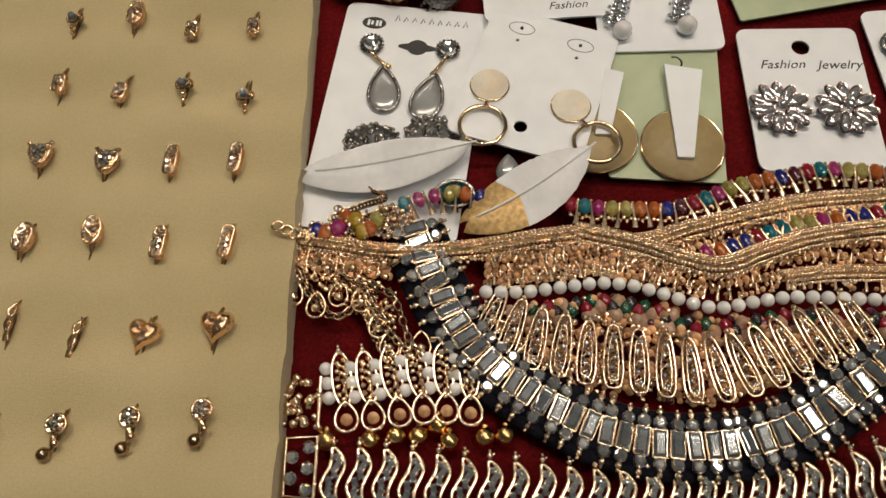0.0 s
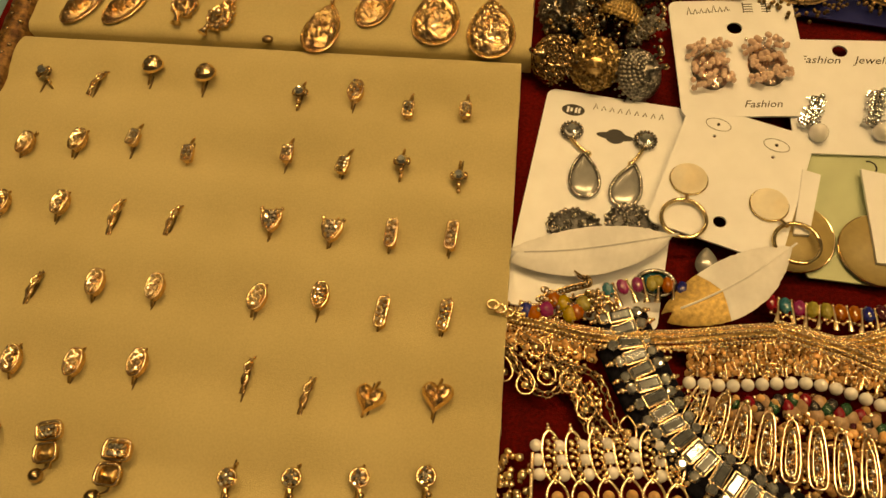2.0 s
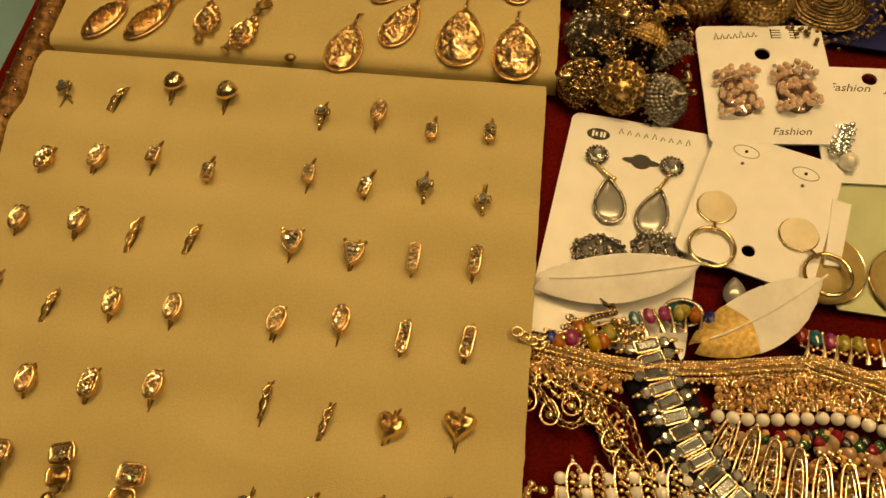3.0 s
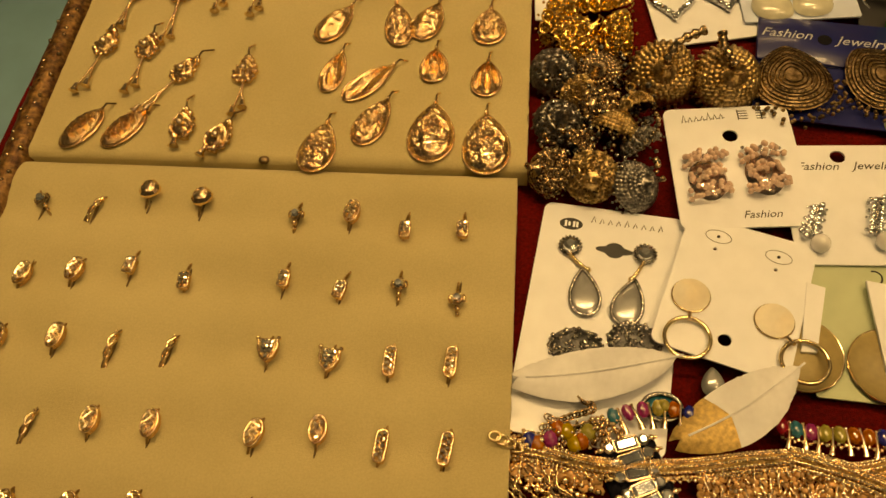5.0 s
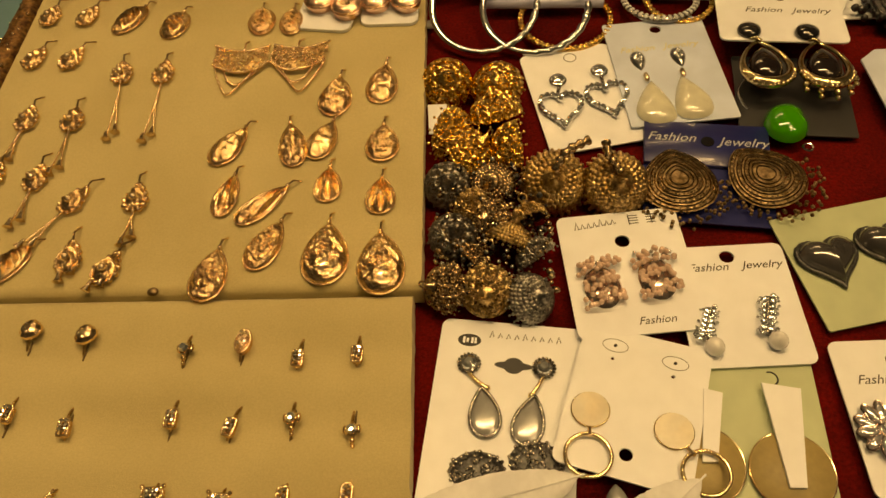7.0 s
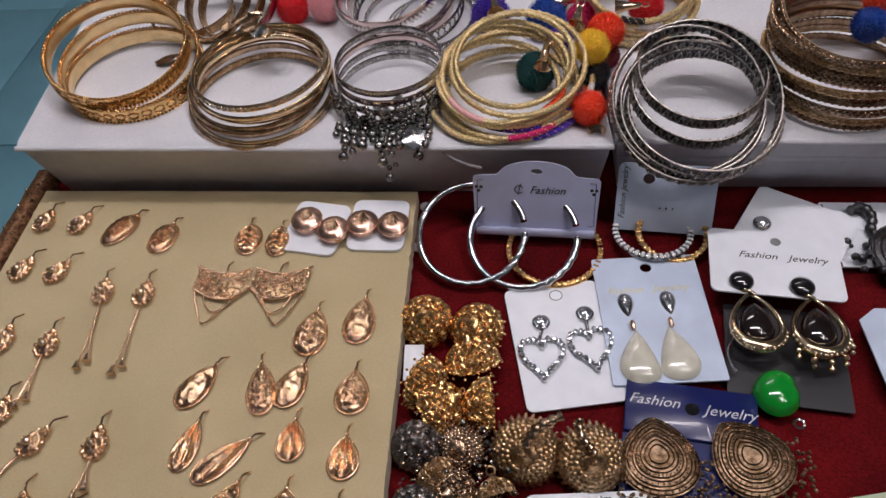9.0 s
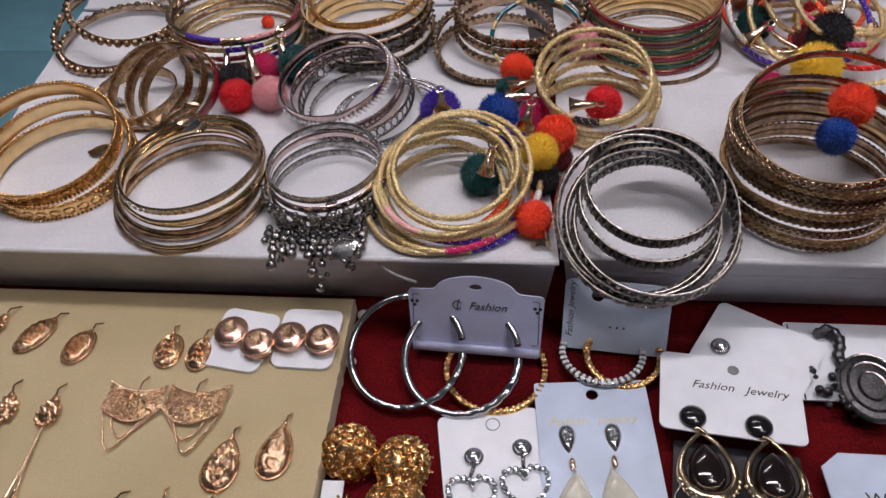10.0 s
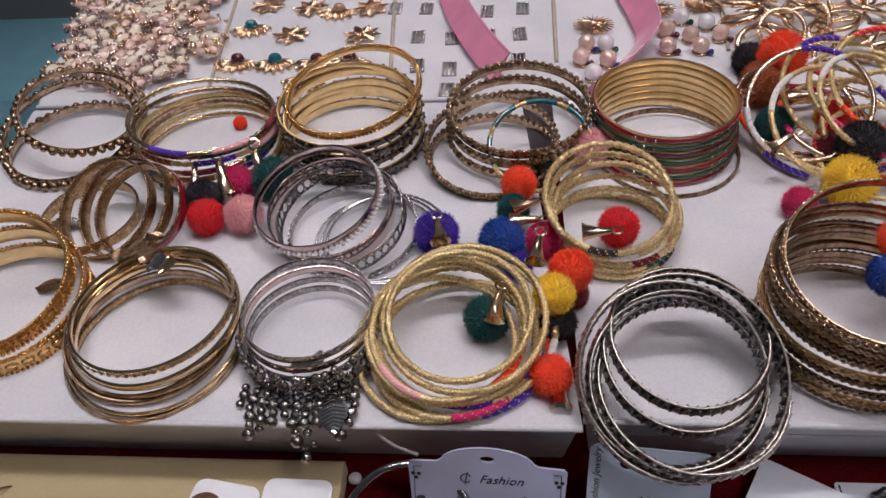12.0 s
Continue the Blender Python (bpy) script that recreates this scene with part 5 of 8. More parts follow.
for (sx, sy), (dx, dy), (lx, ly), turn in (((0.0867, 0.2416), (0.0916, 0.2242), (0.0894, 0.2047), 12), ((0.1114, 0.2395), (0.1058, 0.2213), (0.1074, 0.2076), -8)):
    x, y = at(sx, sy)
    e = stud(ob, x, y, 0.0030, crystal)
    g = Geo()
    for k in range(18):
        g.ball((x + 0.0036 * math.cos(k * 0.349), y + 0.0036 * math.sin(k * 0.349), 0.0018), 0.0006, 5, 4)
    part("grain_rim", g, old_silver, e)
    dx, dy = at(dx, dy)
    part("link", Geo().tube([(x, y - 0.003, 0.0016), ((x + dx) / 2, (y - 0.003 + dy + 0.007) / 2, 0.0022), (dx, dy + 0.0084, 0.0016)], 0.0007, 6).ball((dx, dy + 0.0084, 0.0016), 0.0012, 7, 5), pale_gold, e)
    stone_drop(e, dx, dy, 0.0094, 0.0165, turn, grey_mirror, old_silver, flat=0.10)
    lx, ly = at(lx, ly)
    g = Geo()
    for k in range(120):
        a, d = random.uniform(0, 6.28), math.sqrt(random.random())
        g.ball((lx + 0.0088 * d * math.cos(a), ly + 0.0070 * d * math.sin(a), 0.0012 + 0.0022 * (1 - d * d)), random.uniform(0.0005, 0.0010), 6, 4)
    part("openwork_drop", g, old_silver, e, "dark silver openwork drop")
    part("drop_base", Geo().dome(circle(lx, ly, 0.0086, 20, 0.0068), 0.0024, 5, z=0.0008), pewter, e)

# white card with shell discs and rings
ob, at, w, h = card((0.1243, 0.2563), (0.1642, 0.2440), (0.1135, 0.2065), 0.0048, paper_white, "white earring card with shell discs, rings and feathers", tilt=-1.5,
                    holes=[(0.0004, -0.0174, 0.0021), (-0.0098, 0.0140, 0.0006), (0.0098, 0.0128, 0.0006)])
for u, v in ((-0.0098, 0.0190), (0.0098, 0.0178)):
    part("oval_line", Geo().tube([(p, q, 0.0008) for p, q in circle(u, v, 0.0042, 20, 0.0024)], 0.00012, 4, closed=True), grey_mirror, ob)
    part("pin_dot", Geo().ball((u, v, 0.0008), 0.0006, 8, 4), ink, ob)
for (dx, dy), (rx, ry) in (((0.1248, 0.2232), (0.1227, 0.2078)), ((0.1494, 0.2158), (0.1565, 0.2022))):
    x, y = at(dx, dy)
    e = part("earring", Geo().lathe([(0, 0), (0.0058, 0), (0.0058, 0.0009), (0, 0.0010)], 30, pose(x, y, 0.0010)), shell_disc, ob, "pearly shell disc")
    part("disc_rim", Geo().tube([(p, q, 0.0012) for p, q in circle(x, y, 0.0059, 30)], 0.00028, 6, closed=True), pale_gold, e)
    u, v = at(rx, ry)
    part("hoop", Geo().tube([(p, q, 0.0022) for p, q in circle(u, v, 0.0069, 36)], 0.0007, 7, closed=True), pale_gold, e, "plain gold ring")
    part("link", Geo().tube([(x + (u - x) * 0.42, y + (v - y) * 0.42, 0.0018), (x + (u - x) * 0.62, y + (v - y) * 0.62, 0.0030)], 0.0007, 6), bright_gold, e)


def feather(base, tip, width, z, label, mats, split):
    """A curved, barbed vane with a quill; the tip part may be gilded."""
    b, t = Vector((*base, 0)), Vector((*tip, 0))
    length = (t - b).length
    ob = thing("feather", pose(b.x, b.y, z, 0, 0, math.degrees(math.atan2(t.y - b.y, t.x - b.x))), label, "feather", "feathers on the earrings")
    n = 40
    for lo, hi, mat in ((0.0, split, mats[0]), (split, 1.0, mats[1])):
        if hi - lo < 0.02:
            continue
        v, f = [], []
        k = max(3, int(n * (hi - lo)))
        for i in range(k + 1):
            s = lo + (hi - lo) * i / k
            w = width / 2 * (math.sin(math.pi * min(1, s * 0.93 + 0.05)) ** 0.65)
            bend = 0.10 * width * math.sin(math.pi * s)
            for c in (-1.0, -0.5, 0, 0.5, 1.0):
                rag = 0.0004 * noise.noise((s * 60, c * 5, 2)) if abs(c) == 1 else 0
                v.append((s * length + 0.0025 * abs(c), bend + c * w + rag, 0.0022 * (1 - c * c) + 0.0003 * (i % 2) + 0.0006 * math.sin(s * 5)))
        for i in range(k):
            for c in range(4):
                a = i * 5 + c
                f.append((a, a + 1, a + 6, a + 5))
        m = len(v)
        v += [(p[0], p[1], p[2] - 0.0004) for p in v]
        f += [tuple(m + q for q in reversed(fc)) for fc in f]
        part("vane", Geo().add(v, f), mat, ob, smooth=60)
    part("quill", Geo().tube([(s * length, 0.10 * width * math.sin(math.pi * s), 0.0026 + 0.0006 * math.sin(s * 5)) for s in np.linspace(-0.04, 0.94, 12)], 0.00035, 5), feather_white, ob)
    return ob


feather((0.1192, 0.2010), (0.0712, 0.1912), 0.0165, 0.0062, "pale white feather lying across earring cards", (feather_white, feather_grey), 0.985)
feather((0.1545, 0.2000), (0.1190, 0.1755), 0.0180, 0.0068, "white feather with a gilded brown tip", (feather_white, feather_gold), 0.62)

# card behind it with tan discs
ob, at, w, h = card((0.1630, 0.2425), (0.1972, 0.2408), (0.1600, 0.1935), 0.0016, paper_green, "pale green card with tan disc earrings", corner=0.001)
u, v = at(0.1830, 0.2350)
part("crescent", Geo().tube([(u + 0.0024 * math.cos(t), v + 0.0024 * math.sin(t), 0.0007) for t in np.linspace(-1.5, 1.9, 12)], 0.0003, 4), ink, ob)
for (dx, dy), quad in (((0.1570, 0.2065), ((0.0026, 0.0240), (0.0082, 0.0226), (0.0040, 0.0), (-0.0006, -0.0002))), ((0.1825, 0.2040), ((-0.0050, 0.0278), (0.0066, 0.0262), (0.0026, -0.0055), (-0.0022, -0.0055)))):
    u, v = at(dx, dy)
    e = part("earring", Geo().lathe([(0, 0), (0.0118, 0), (0.0122, 0.0008), (0.0118, 0.0016), (0, 0.0017)], 40, pose(u, v, 0.0012)), tan_disc, ob, "matt tan disc")
    part("disc_rim", Geo().tube([(p, q, 0.0020) for p, q in circle(u, v, 0.0122, 40)], 0.0004, 5, closed=True), bright_gold, e)
    part("white_plate", Geo().sheet([(u + p, v + q) for p, q in quad][::-1], 0.0012, z=0.0030), paper_white, e, "tapered white plate")

# two cards behind, with pearl clusters and crystal drops
ob, at, w, h = card((0.1600, 0.2862), (0.1997, 0.2878), (0.1575, 0.2380), 0.0030, paper_white, "white card with crystal and pearl drop earrings", holes=[(0.0000, 0.0192, 0.0026)])
writing("Fashion", 0.0046, *at(0.1705, 0.2775), 0.0007, ink, ob)
writing("Jewelry", 0.0046, *at(0.1890, 0.2785), 0.0007, ink, ob)
for x0, y0, x1, y1 in ((0.1680, 0.2600, 0.1640, 0.2480), (0.1880, 0.2640, 0.1845, 0.2500)):
    a, b = at(x0, y0)
    c, d = at(x1, y1)
    g = Geo()
    for k in range(70):
        t = random.random()
        s = random.uniform(-0.0036, 0.0036)
        g.ball((a + (c - a) * t + s, b + (d - b) * t, 0.0014 + random.uniform(0, 0.0016)), random.uniform(0.0005, 0.0009), 6, 4)
    e = part("earring", Geo().tube([(a, b, 0.0014), (c, d, 0.0014)], 0.0016, 8), old_silver, ob, "glittering crystal bar")
    part("crystal_bar", g, crystal, e, smooth=20)
    g = Geo()
    for k in range(14):
        t = k / 13
        g.ball((a + (c - a) * t + 0.0014 * (-1) ** k, b + (d - b) * t, 0.0028), 0.0011, 7, 5)
    part("stone_setting", g, crystal, e, smooth=25)
    part("pearl", Geo().ball((c + 0.0026, d - 0.0034, 0.0032), 0.0032, 14, 10), pearl, e, "round white pearl")
ob, at, w, h = card((0.1195, 0.3003), (0.1634, 0.3043), (0.1225, 0.2485), 0.0042, paper_white, "white card with pink pearl cluster earrings", holes=[(0.0002, 0.0128, 0.0027)])
for k in range(7):
    u, v = at(0.1262 + 0.0022 * k, 0.2955 + 0.0004 * k)
    part("writing_bar", Geo().tube([(u - 0.0008, v - 0.0011, 0.0007), (u, v + (0.0012 if k % 4 else 0.0024), 0.0007), (u + 0.0006, v - 0.0010, 0.0007), (u + 0.0011, v - 0.0004, 0.0007)], 0.00020, 4), ink, ob)
for k in range(2):
    u, v = at(0.1468 + 0.0062 * k, 0.2988 + 0.0005 * k)
    for s in (-0.0016, -0.0004, 0.0008, 0.0019):
        part("writing_bar", Geo().slab(u - 0.0013, v + s - 0.00018, 0.0007, u + 0.0019, v + s + 0.00018, 0.00076), ink, ob)
    part("writing_bar", Geo().slab(u - 0.0017 + 0.0020 * k, v - 0.0022, 0.00076, u - 0.0013 + 0.0020 * k, v + 0.0026, 0.00082), ink, ob)
writing("Fashion", 0.0042, *at(0.1500, 0.2560), 0.0007, ink, ob)
for x0, y0 in ((0.1330, 0.2706), (0.1522, 0.2737)):
    u, v = at(x0, y0)
    g, h2 = Geo(), Geo()
    g.dome(circle(u, v - 0.001, 0.0066, 18, 0.0090), 0.0024, 4, z=0.0008)
    for k in range(16):
        h2.ball((u + random.uniform(-0.0066, 0.0070), v + 0.0070 + random.uniform(-0.001, 0.003), 0.0022), 0.0008, 6, 4)
    e = part("earring", g, rose_metal, ob, "cluster of pink pearls")
    first = None
    for k in range(84):
        band, s = k % 3, random.uniform(-1, 1)
        t = (0.66, -0.05, -0.74)[band] + random.uniform(-0.24, 0.24)
        m = pose(u + (0.0076, 0.0060, 0.0070)[band] * s, v + 0.0098 * t + 0.0012 * s, 0.0020 + 0.0028 * (1 - s * s) + random.uniform(0, 0.0010))
        if first is None:
            first = part("pearl_bead", Geo().ball((0, 0, 0), 0.00105, 8, 6), pink_pearl, e)
            first.matrix_local = m
        else:
            bead = new("pearl_bead", first.data)
            bead.parent, bead.matrix_local = e, m
    part("sparkle_bow", h2, crystal_dark, e)

# pale green card with dark heart stones
ob, at, w, h = card((0.1981, 0.2985), (0.2560, 0.3110), (0.2035, 0.2513), 0.0022, paper_green, "pale green card with grey heart-shaped stone earrings", corner=0.0008, tilt=1.0)
for x0, y0 in ((0.2126, 0.2800), (0.2345, 0.2860)):
    u, v = at(x0, y0)
    out = [(0.00063 * 16 * math.sin(2 * math.pi * i / 30) ** 3, 0.00066 * (13 * math.cos(2 * math.pi * i / 30) - 5 * math.cos(4 * math.pi * i / 30) - 2 * math.cos(6 * math.pi * i / 30) - math.cos(8 * math.pi * i / 30))) for i in range(30)]
    e = part("earring", Geo().dome([(u + p, v + q) for p, q in out], 0.0056, 9, z=0.0016), haematite, ob, "polished grey heart stone", 60)
    part("rim", Geo().tube([(u + p * 1.05, v + q * 1.05, 0.0016) for p, q in out], 0.0009, 6, closed=True), pewter, e)

# card with flower earrings
ob, at, w, h = card((0.2066, 0.2474), (0.2442, 0.2482), (0.2008, 0.1958), 0.0026, paper_white, "white card with grey crystal flower earrings", holes=[(0.0006, 0.0185, 0.0028)])
writing("Fashion", 0.0046, *at(0.2160, 0.2338), 0.0007, ink, ob)
writing("Jewelry", 0.0046, *at(0.2335, 0.2338), 0.0007, ink, ob)
for x0, y0 in ((0.2125, 0.2165), (0.2322, 0.2166)):
    u, v = at(x0, y0)
    e = None
    for k in range(11):
        m = pose(u, v, 0.0022 + 0.0004 * (k % 2), 0, 0, k * 360 / 11)
        petal = Geo().dome([(p, q + 0.0056) for p, q in circle(0, 0, 0.0017, 14, 0.0036)], 0.0012, 4, m=m)
        if e is None:
            e = part("earring", petal, crystal_dark, ob, "grey crystal flower")
        else:
            part("petal", petal, crystal_dark, e)
        part("petal_rim", Geo().tube([(p, q + 0.0056, 0.0003) for p, q in circle(0, 0, 0.0018, 14, 0.0038)], 0.00035, 5, closed=True, m=m), rose_metal, e)
    part("centre", Geo().ball((u, v, 0.0042), 0.0016, 10, 6), crystal, e)
# part of one more card
ob, at, w, h = card((0.2480, 0.2560), (0.2900, 0.2600), (0.2450, 0.2080), 0.0012, paper_white, "white card with black stone earrings")
stud(ob, *at(0.2535, 0.2420), 0.0050, onyx)
stud(ob, *at(0.2560, 0.2270), 0.0050, onyx)

# heart earrings
ob, at, w, h = card((0.1095, 0.3945), (0.1490, 0.4018), (0.1183, 0.3345), 0.0014, paper_white, "white card with crystal heart earrings")
u, v = at(0.1308, 0.3925)
part("hole_ring", Geo().tube([(p, q, 0.0008) for p, q in circle(u, v, 0.0027, 22)], 0.0002, 4, closed=True), grey_mirror, ob)
for (sx, sy), (hx, hy), turn in (((0.1245, 0.3772), (0.1250, 0.3606), 2), ((0.1426, 0.3822), (0.1448, 0.3658), 8)):
    u, v = at(sx, sy)
    e = stud(ob, u, v, 0.0034, crystal, rim=silver)
    hu, hv = at(hx, hy)
    curve = []
    for i in range(121):
        t = 2 * math.pi * i / 120
        curve.append((0.00054 * 16 * math.sin(t) ** 3, 0.00072 * (12.5 * math.cos(t) - 4.2 * math.cos(2 * t) - 1.6 * math.cos(3 * t) - 0.6 * math.cos(4 * t)), 0))
    out = [(p.x, p.y) for p in spline(curve, 27)[:-1]]
    m = pose(hu, hv, 0.0012, 0, 0, turn - 8)
    part("heart_frame", Geo().tube([(p, q, 0.0004) for p, q in out], 0.0009, 6, closed=True, m=m), dark_silver, e)
    hh = Geo()
    for k, (p, q) in enumerate(out):
        hh.lathe([(0.00125, 0.0002), (0.00125, 0.0010), (0.0009, 0.0016), (0.0004, 0.0017), (0, 0.0017)], 8, m @ pose(p, q, 0.0006, 14 * math.sin(k * 2.2), 14 * math.cos(k * 1.6)))
    part("stone_setting", hh, crystal, e, "row of round crystals", 20)
    part("link", Geo().tube([(u, v - 0.0030, 0.0016), (hu, hv + 0.0072, 0.0020)], 0.0008, 6), old_silver, e)
# cream cat's-eye drops
ob, at, w, h = card((0.1475, 0.4118), (0.1918, 0.4158), (0.1512, 0.3470), 0.0030, paper_blue, "pale bluish card with cream cat's-eye drop earrings", holes=[(0.0005, 0.0262, 0.0025)], corner=0.001)
writing("Fashion", 0.0050, *at(0.1600, 0.3945), 0.0007, gold_ink, ob, label="pale gold writing")
writing("Jewelry", 0.0050, *at(0.1790, 0.3965), 0.0007, gold_ink, ob, label="pale gold writing")
for (sx, sy), (dx, dy), s in (((0.1598, 0.3868), (0.1638, 0.3610), 1), ((0.1772, 0.3885), (0.1772, 0.3632), -1)):
    u, v = at(sx, sy)
    e = part("earring", Geo().dome([(u + p, v - q) for p, q in teardrop(0.0066, 0.0125, 20, 0.7)], 0.0018, 5, z=0.0008), silver, ob, "crystal-set top")
    g = Geo()
    for k in range(7):
        g.ball((u + 0.0013 * math.cos(k * 0.9), v + 0.0006 + 0.0022 * math.sin(k * 0.9), 0.0024), 0.0008, 6, 4)
    part("stone_setting", g, crystal, e)
    du, dv = at(dx, dy)
    part("cap", Geo().lathe([(0.0004, 0.004), (0.0012, 0.003), (0.0012, 0.0), (0.0006, -0.001)], 10, pose((u + du) / 2, (v + dv) / 2 + 0.0030, 0.0018, 90)), bright_gold, e)
    out = [(-0.0002, 0.0115), (0.0030, 0.0060), (0.0058, -0.0010), (0.0064, -0.0060), (0.0046, -0.0105), (0.0010, -0.0120), (-0.0030, -0.0112), (-0.0048, -0.0080), (-0.0040, -0.0010), (-0.0022, 0.0060)]
    out = [(p.x, p.y) for p in spline([(du - s * q * 1.4, dv + r_ * 1.08, 0) for q, r_ in out + out[:1]], 33)[:-1]]
    part("cats_eye", Geo().dome(out, 0.0036, 8, z=0.0012), cats_eye, e, "cream cat's-eye stone", 60)
# navy card with brass plates
ob, at, w, h = card((0.1577, 0.3503), (0.2052, 0.3440), (0.1510, 0.3010), 0.0020, paper_navy, "navy blue folded card with brass disc earrings", corner=0.001)
part("fold", Geo().slab(-w / 2, h / 2 - 0.0225, 0.0007, w / 2, h / 2 + 0.0003, 0.0024, bevel=0.0003), paper_navy, ob, "folded navy flap")
part("hole", Geo().lathe([(0.0026, 0), (0.0026, 0.0002), (0, 0.0002)], 18, pose(0.0005, h / 2 - 0.0100, 0.0024)), onyx, ob)
writing("Fashion", 0.0062, -0.0135, h / 2 - 0.0085, 0.0024, silver_ink, ob, label="silver writing")
writing("Jewelry", 0.0062, 0.0140, h / 2 - 0.0095, 0.0024, silver_ink, ob, label="silver writing")
for dx, dy, a, mat in ((0.1660, 0.3170, 12, brass), (0.1980, 0.3180, 40, brass)):
    u, v = at(dx, dy)
    m = pose(u, v, 0.0034, 0, 0, a)
    out = teardrop(0.0262, 0.0315, 36, 0.45)
    e = part("earring", Geo().dome(out, 0.0016, 6, m=m), mat, ob, "engraved teardrop plate")
    for s in (0.96, 0.86, 0.78, 0.66, 0.58, 0.46, 0.36, 0.24):
        part("engraved_line", Geo().tube([(p * s, q * s, 0.0003 + 0.0016 * math.sqrt(max(0, 1 - s ** 2.4))) for p, q in out], 0.00028, 4, closed=True, m=m), bronze if mat is brass else pewter, e)
    g = Geo()
    for s in (0.91, 0.72, 0.52):
        for k in range(0, 36):
            p, q = out[k]
            g.ball((p * s, q * s, 0.0003 + 0.0016 * math.sqrt(max(0, 1 - s ** 2.4))), 0.00048, 5, 4, m=m)
    part("relief", g, mat, e)
    g = Geo()
    for k in range(10, 27):
        p, q = out[k]
        for d in range(1, 5):
            g.ball((p * (1 + 0.07 * d) + random.uniform(-0.0006, 0.0006), q * (1 + 0.10 * d) + random.uniform(-0.0016, 0.0016), -0.0008 + random.uniform(0, 0.0016)), 0.0008, 6, 5, m=m)
    part("bead_fringe", g, brass, e, "fringe of small brass beads")
# black drops
ob, at, w, h = card((0.1990, 0.3900), (0.2440, 0.3850), (0.1960, 0.3440), 0.0012, paper_dark, "charcoal card under black stone earrings", corner=0.001)
ob, at, w, h = card((0.1984, 0.4262), (0.2507, 0.4207), (0.1925, 0.3893), 0.0100, paper_white, "white card with black and gold drop earrings", tilt=-3)
writing("Fashion", 0.0052, *at(0.2155, 0.4094), 0.0007, ink, ob, label="black italic writing")
writing("Jewelry", 0.0052, *at(0.2352, 0.4070), 0.0007, ink, ob, label="black italic writing")
u, v = at(0.2245, 0.4175)
part("punched_flap", Geo().sheet(circle(u, v, 0.0022, 16), 0.0003, z=0.0007), grey_mirror, ob)
for (sx, sy), (dx, dy), turn in (((0.2060, 0.3936), (0.2086, 0.3742), -4), ((0.2294, 0.3908), (0.2316, 0.3722), -8)):
    u, v = at(sx, sy)
    e = part("earring", Geo().lathe([(0.0049, 0.0004), (0.0051, 0.0012), (0.0044, 0.0026), (0.0023, 0.0034), (0, 0.0037)], 26, pose(u, v, 0.0005)), onyx, ob, "round black stone", 60)
    du, dv = at(dx, dy)
    m = pose(du, dv, -0.0010, 0, 0, turn + 10)
    out = teardrop(0.0196, 0.0300, 40, 0.6)
    part("gold_hoop", Geo().tube([(p * 0.9, q * 0.9, 0.0010) for p, q in out], lambda i, qq: 0.0008 + 0.0017 * math.sin(math.pi * i / 40) ** 3, 10, closed=True, m=m), pale_gold, e, "polished pale gold drop hoop")
    part("drop_stone", Geo().dome([(p * 0.66, q * 0.66 - 0.0004) for p, q in out], 0.0040, 8, m=m), garnet, e, "black stone drop", 60)
    part("link", Geo().tube([(u, v - 0.0045, 0.0008), ((u + du) / 2 - 0.0002, (v - 0.0045 + dv + 0.0135) / 2, 0.0016), (du, dv + 0.0132, 0.0006)], 0.0009, 7), pale_gold, e)
    g = Geo()
    for k in range(13, 28):
        p, q = out[k]
        g.ball((p * 1.02, q * 1.02, 0.0016), 0.0011, 8, 6, m=m)
        if dx > 0.22 and k % 3 == 0:
            for d in range(2):
                g.ball((p * 1.08, q * 1.08 - 0.0014 - 0.0024 * d, 0.0002 - 0.0008 * d), 0.0014 - 0.0002 * d, 8, 6, m=m)
    part("grain_trim", g, pale_gold, e)
gem = thing("cabochon", pose(0.2126, 0.3454, 0.0040, 0, 0, -15), "glossy green oval stone earring", "earring")
part("stone", Geo().dome([(x * (1 - 0.13 * math.exp(-((math.atan2(y, x) - 0.5) / 0.35) ** 2)), y * (1 - 0.13 * math.exp(-((math.atan2(y, x) - 0.5) / 0.35) ** 2))) for x, y in circle(0, 0, 0.0086, 48, 0.0100)], 0.0060, 10), jade, gem, smooth=70)
part("loop", Geo().tube([(p, q, 0.0005) for p, q in circle(0.0085, -0.0110, 0.0018, 14)], 0.0005, 5, closed=True), silver, gem)
for x, y, pts in ((0.1990, 0.3640, ((0.003, 0.008), (0.001, 0.005), (-0.0015, 0.0), (-0.0010, -0.007), (0.0005, -0.010))), (0.0745, 0.3360, ((0.003, -0.006), (0.003, 0.003), (0.0, 0.006), (-0.003, 0.003)))):
    ob = thing("ear_wire", pose(x, y, 0.0050), "loose bent silver ear wire", "ear wire")
    part("wire", Geo().tube(spline([(p, q, 0) for p, q in pts], 16), 0.0005, 6), silver, ob)
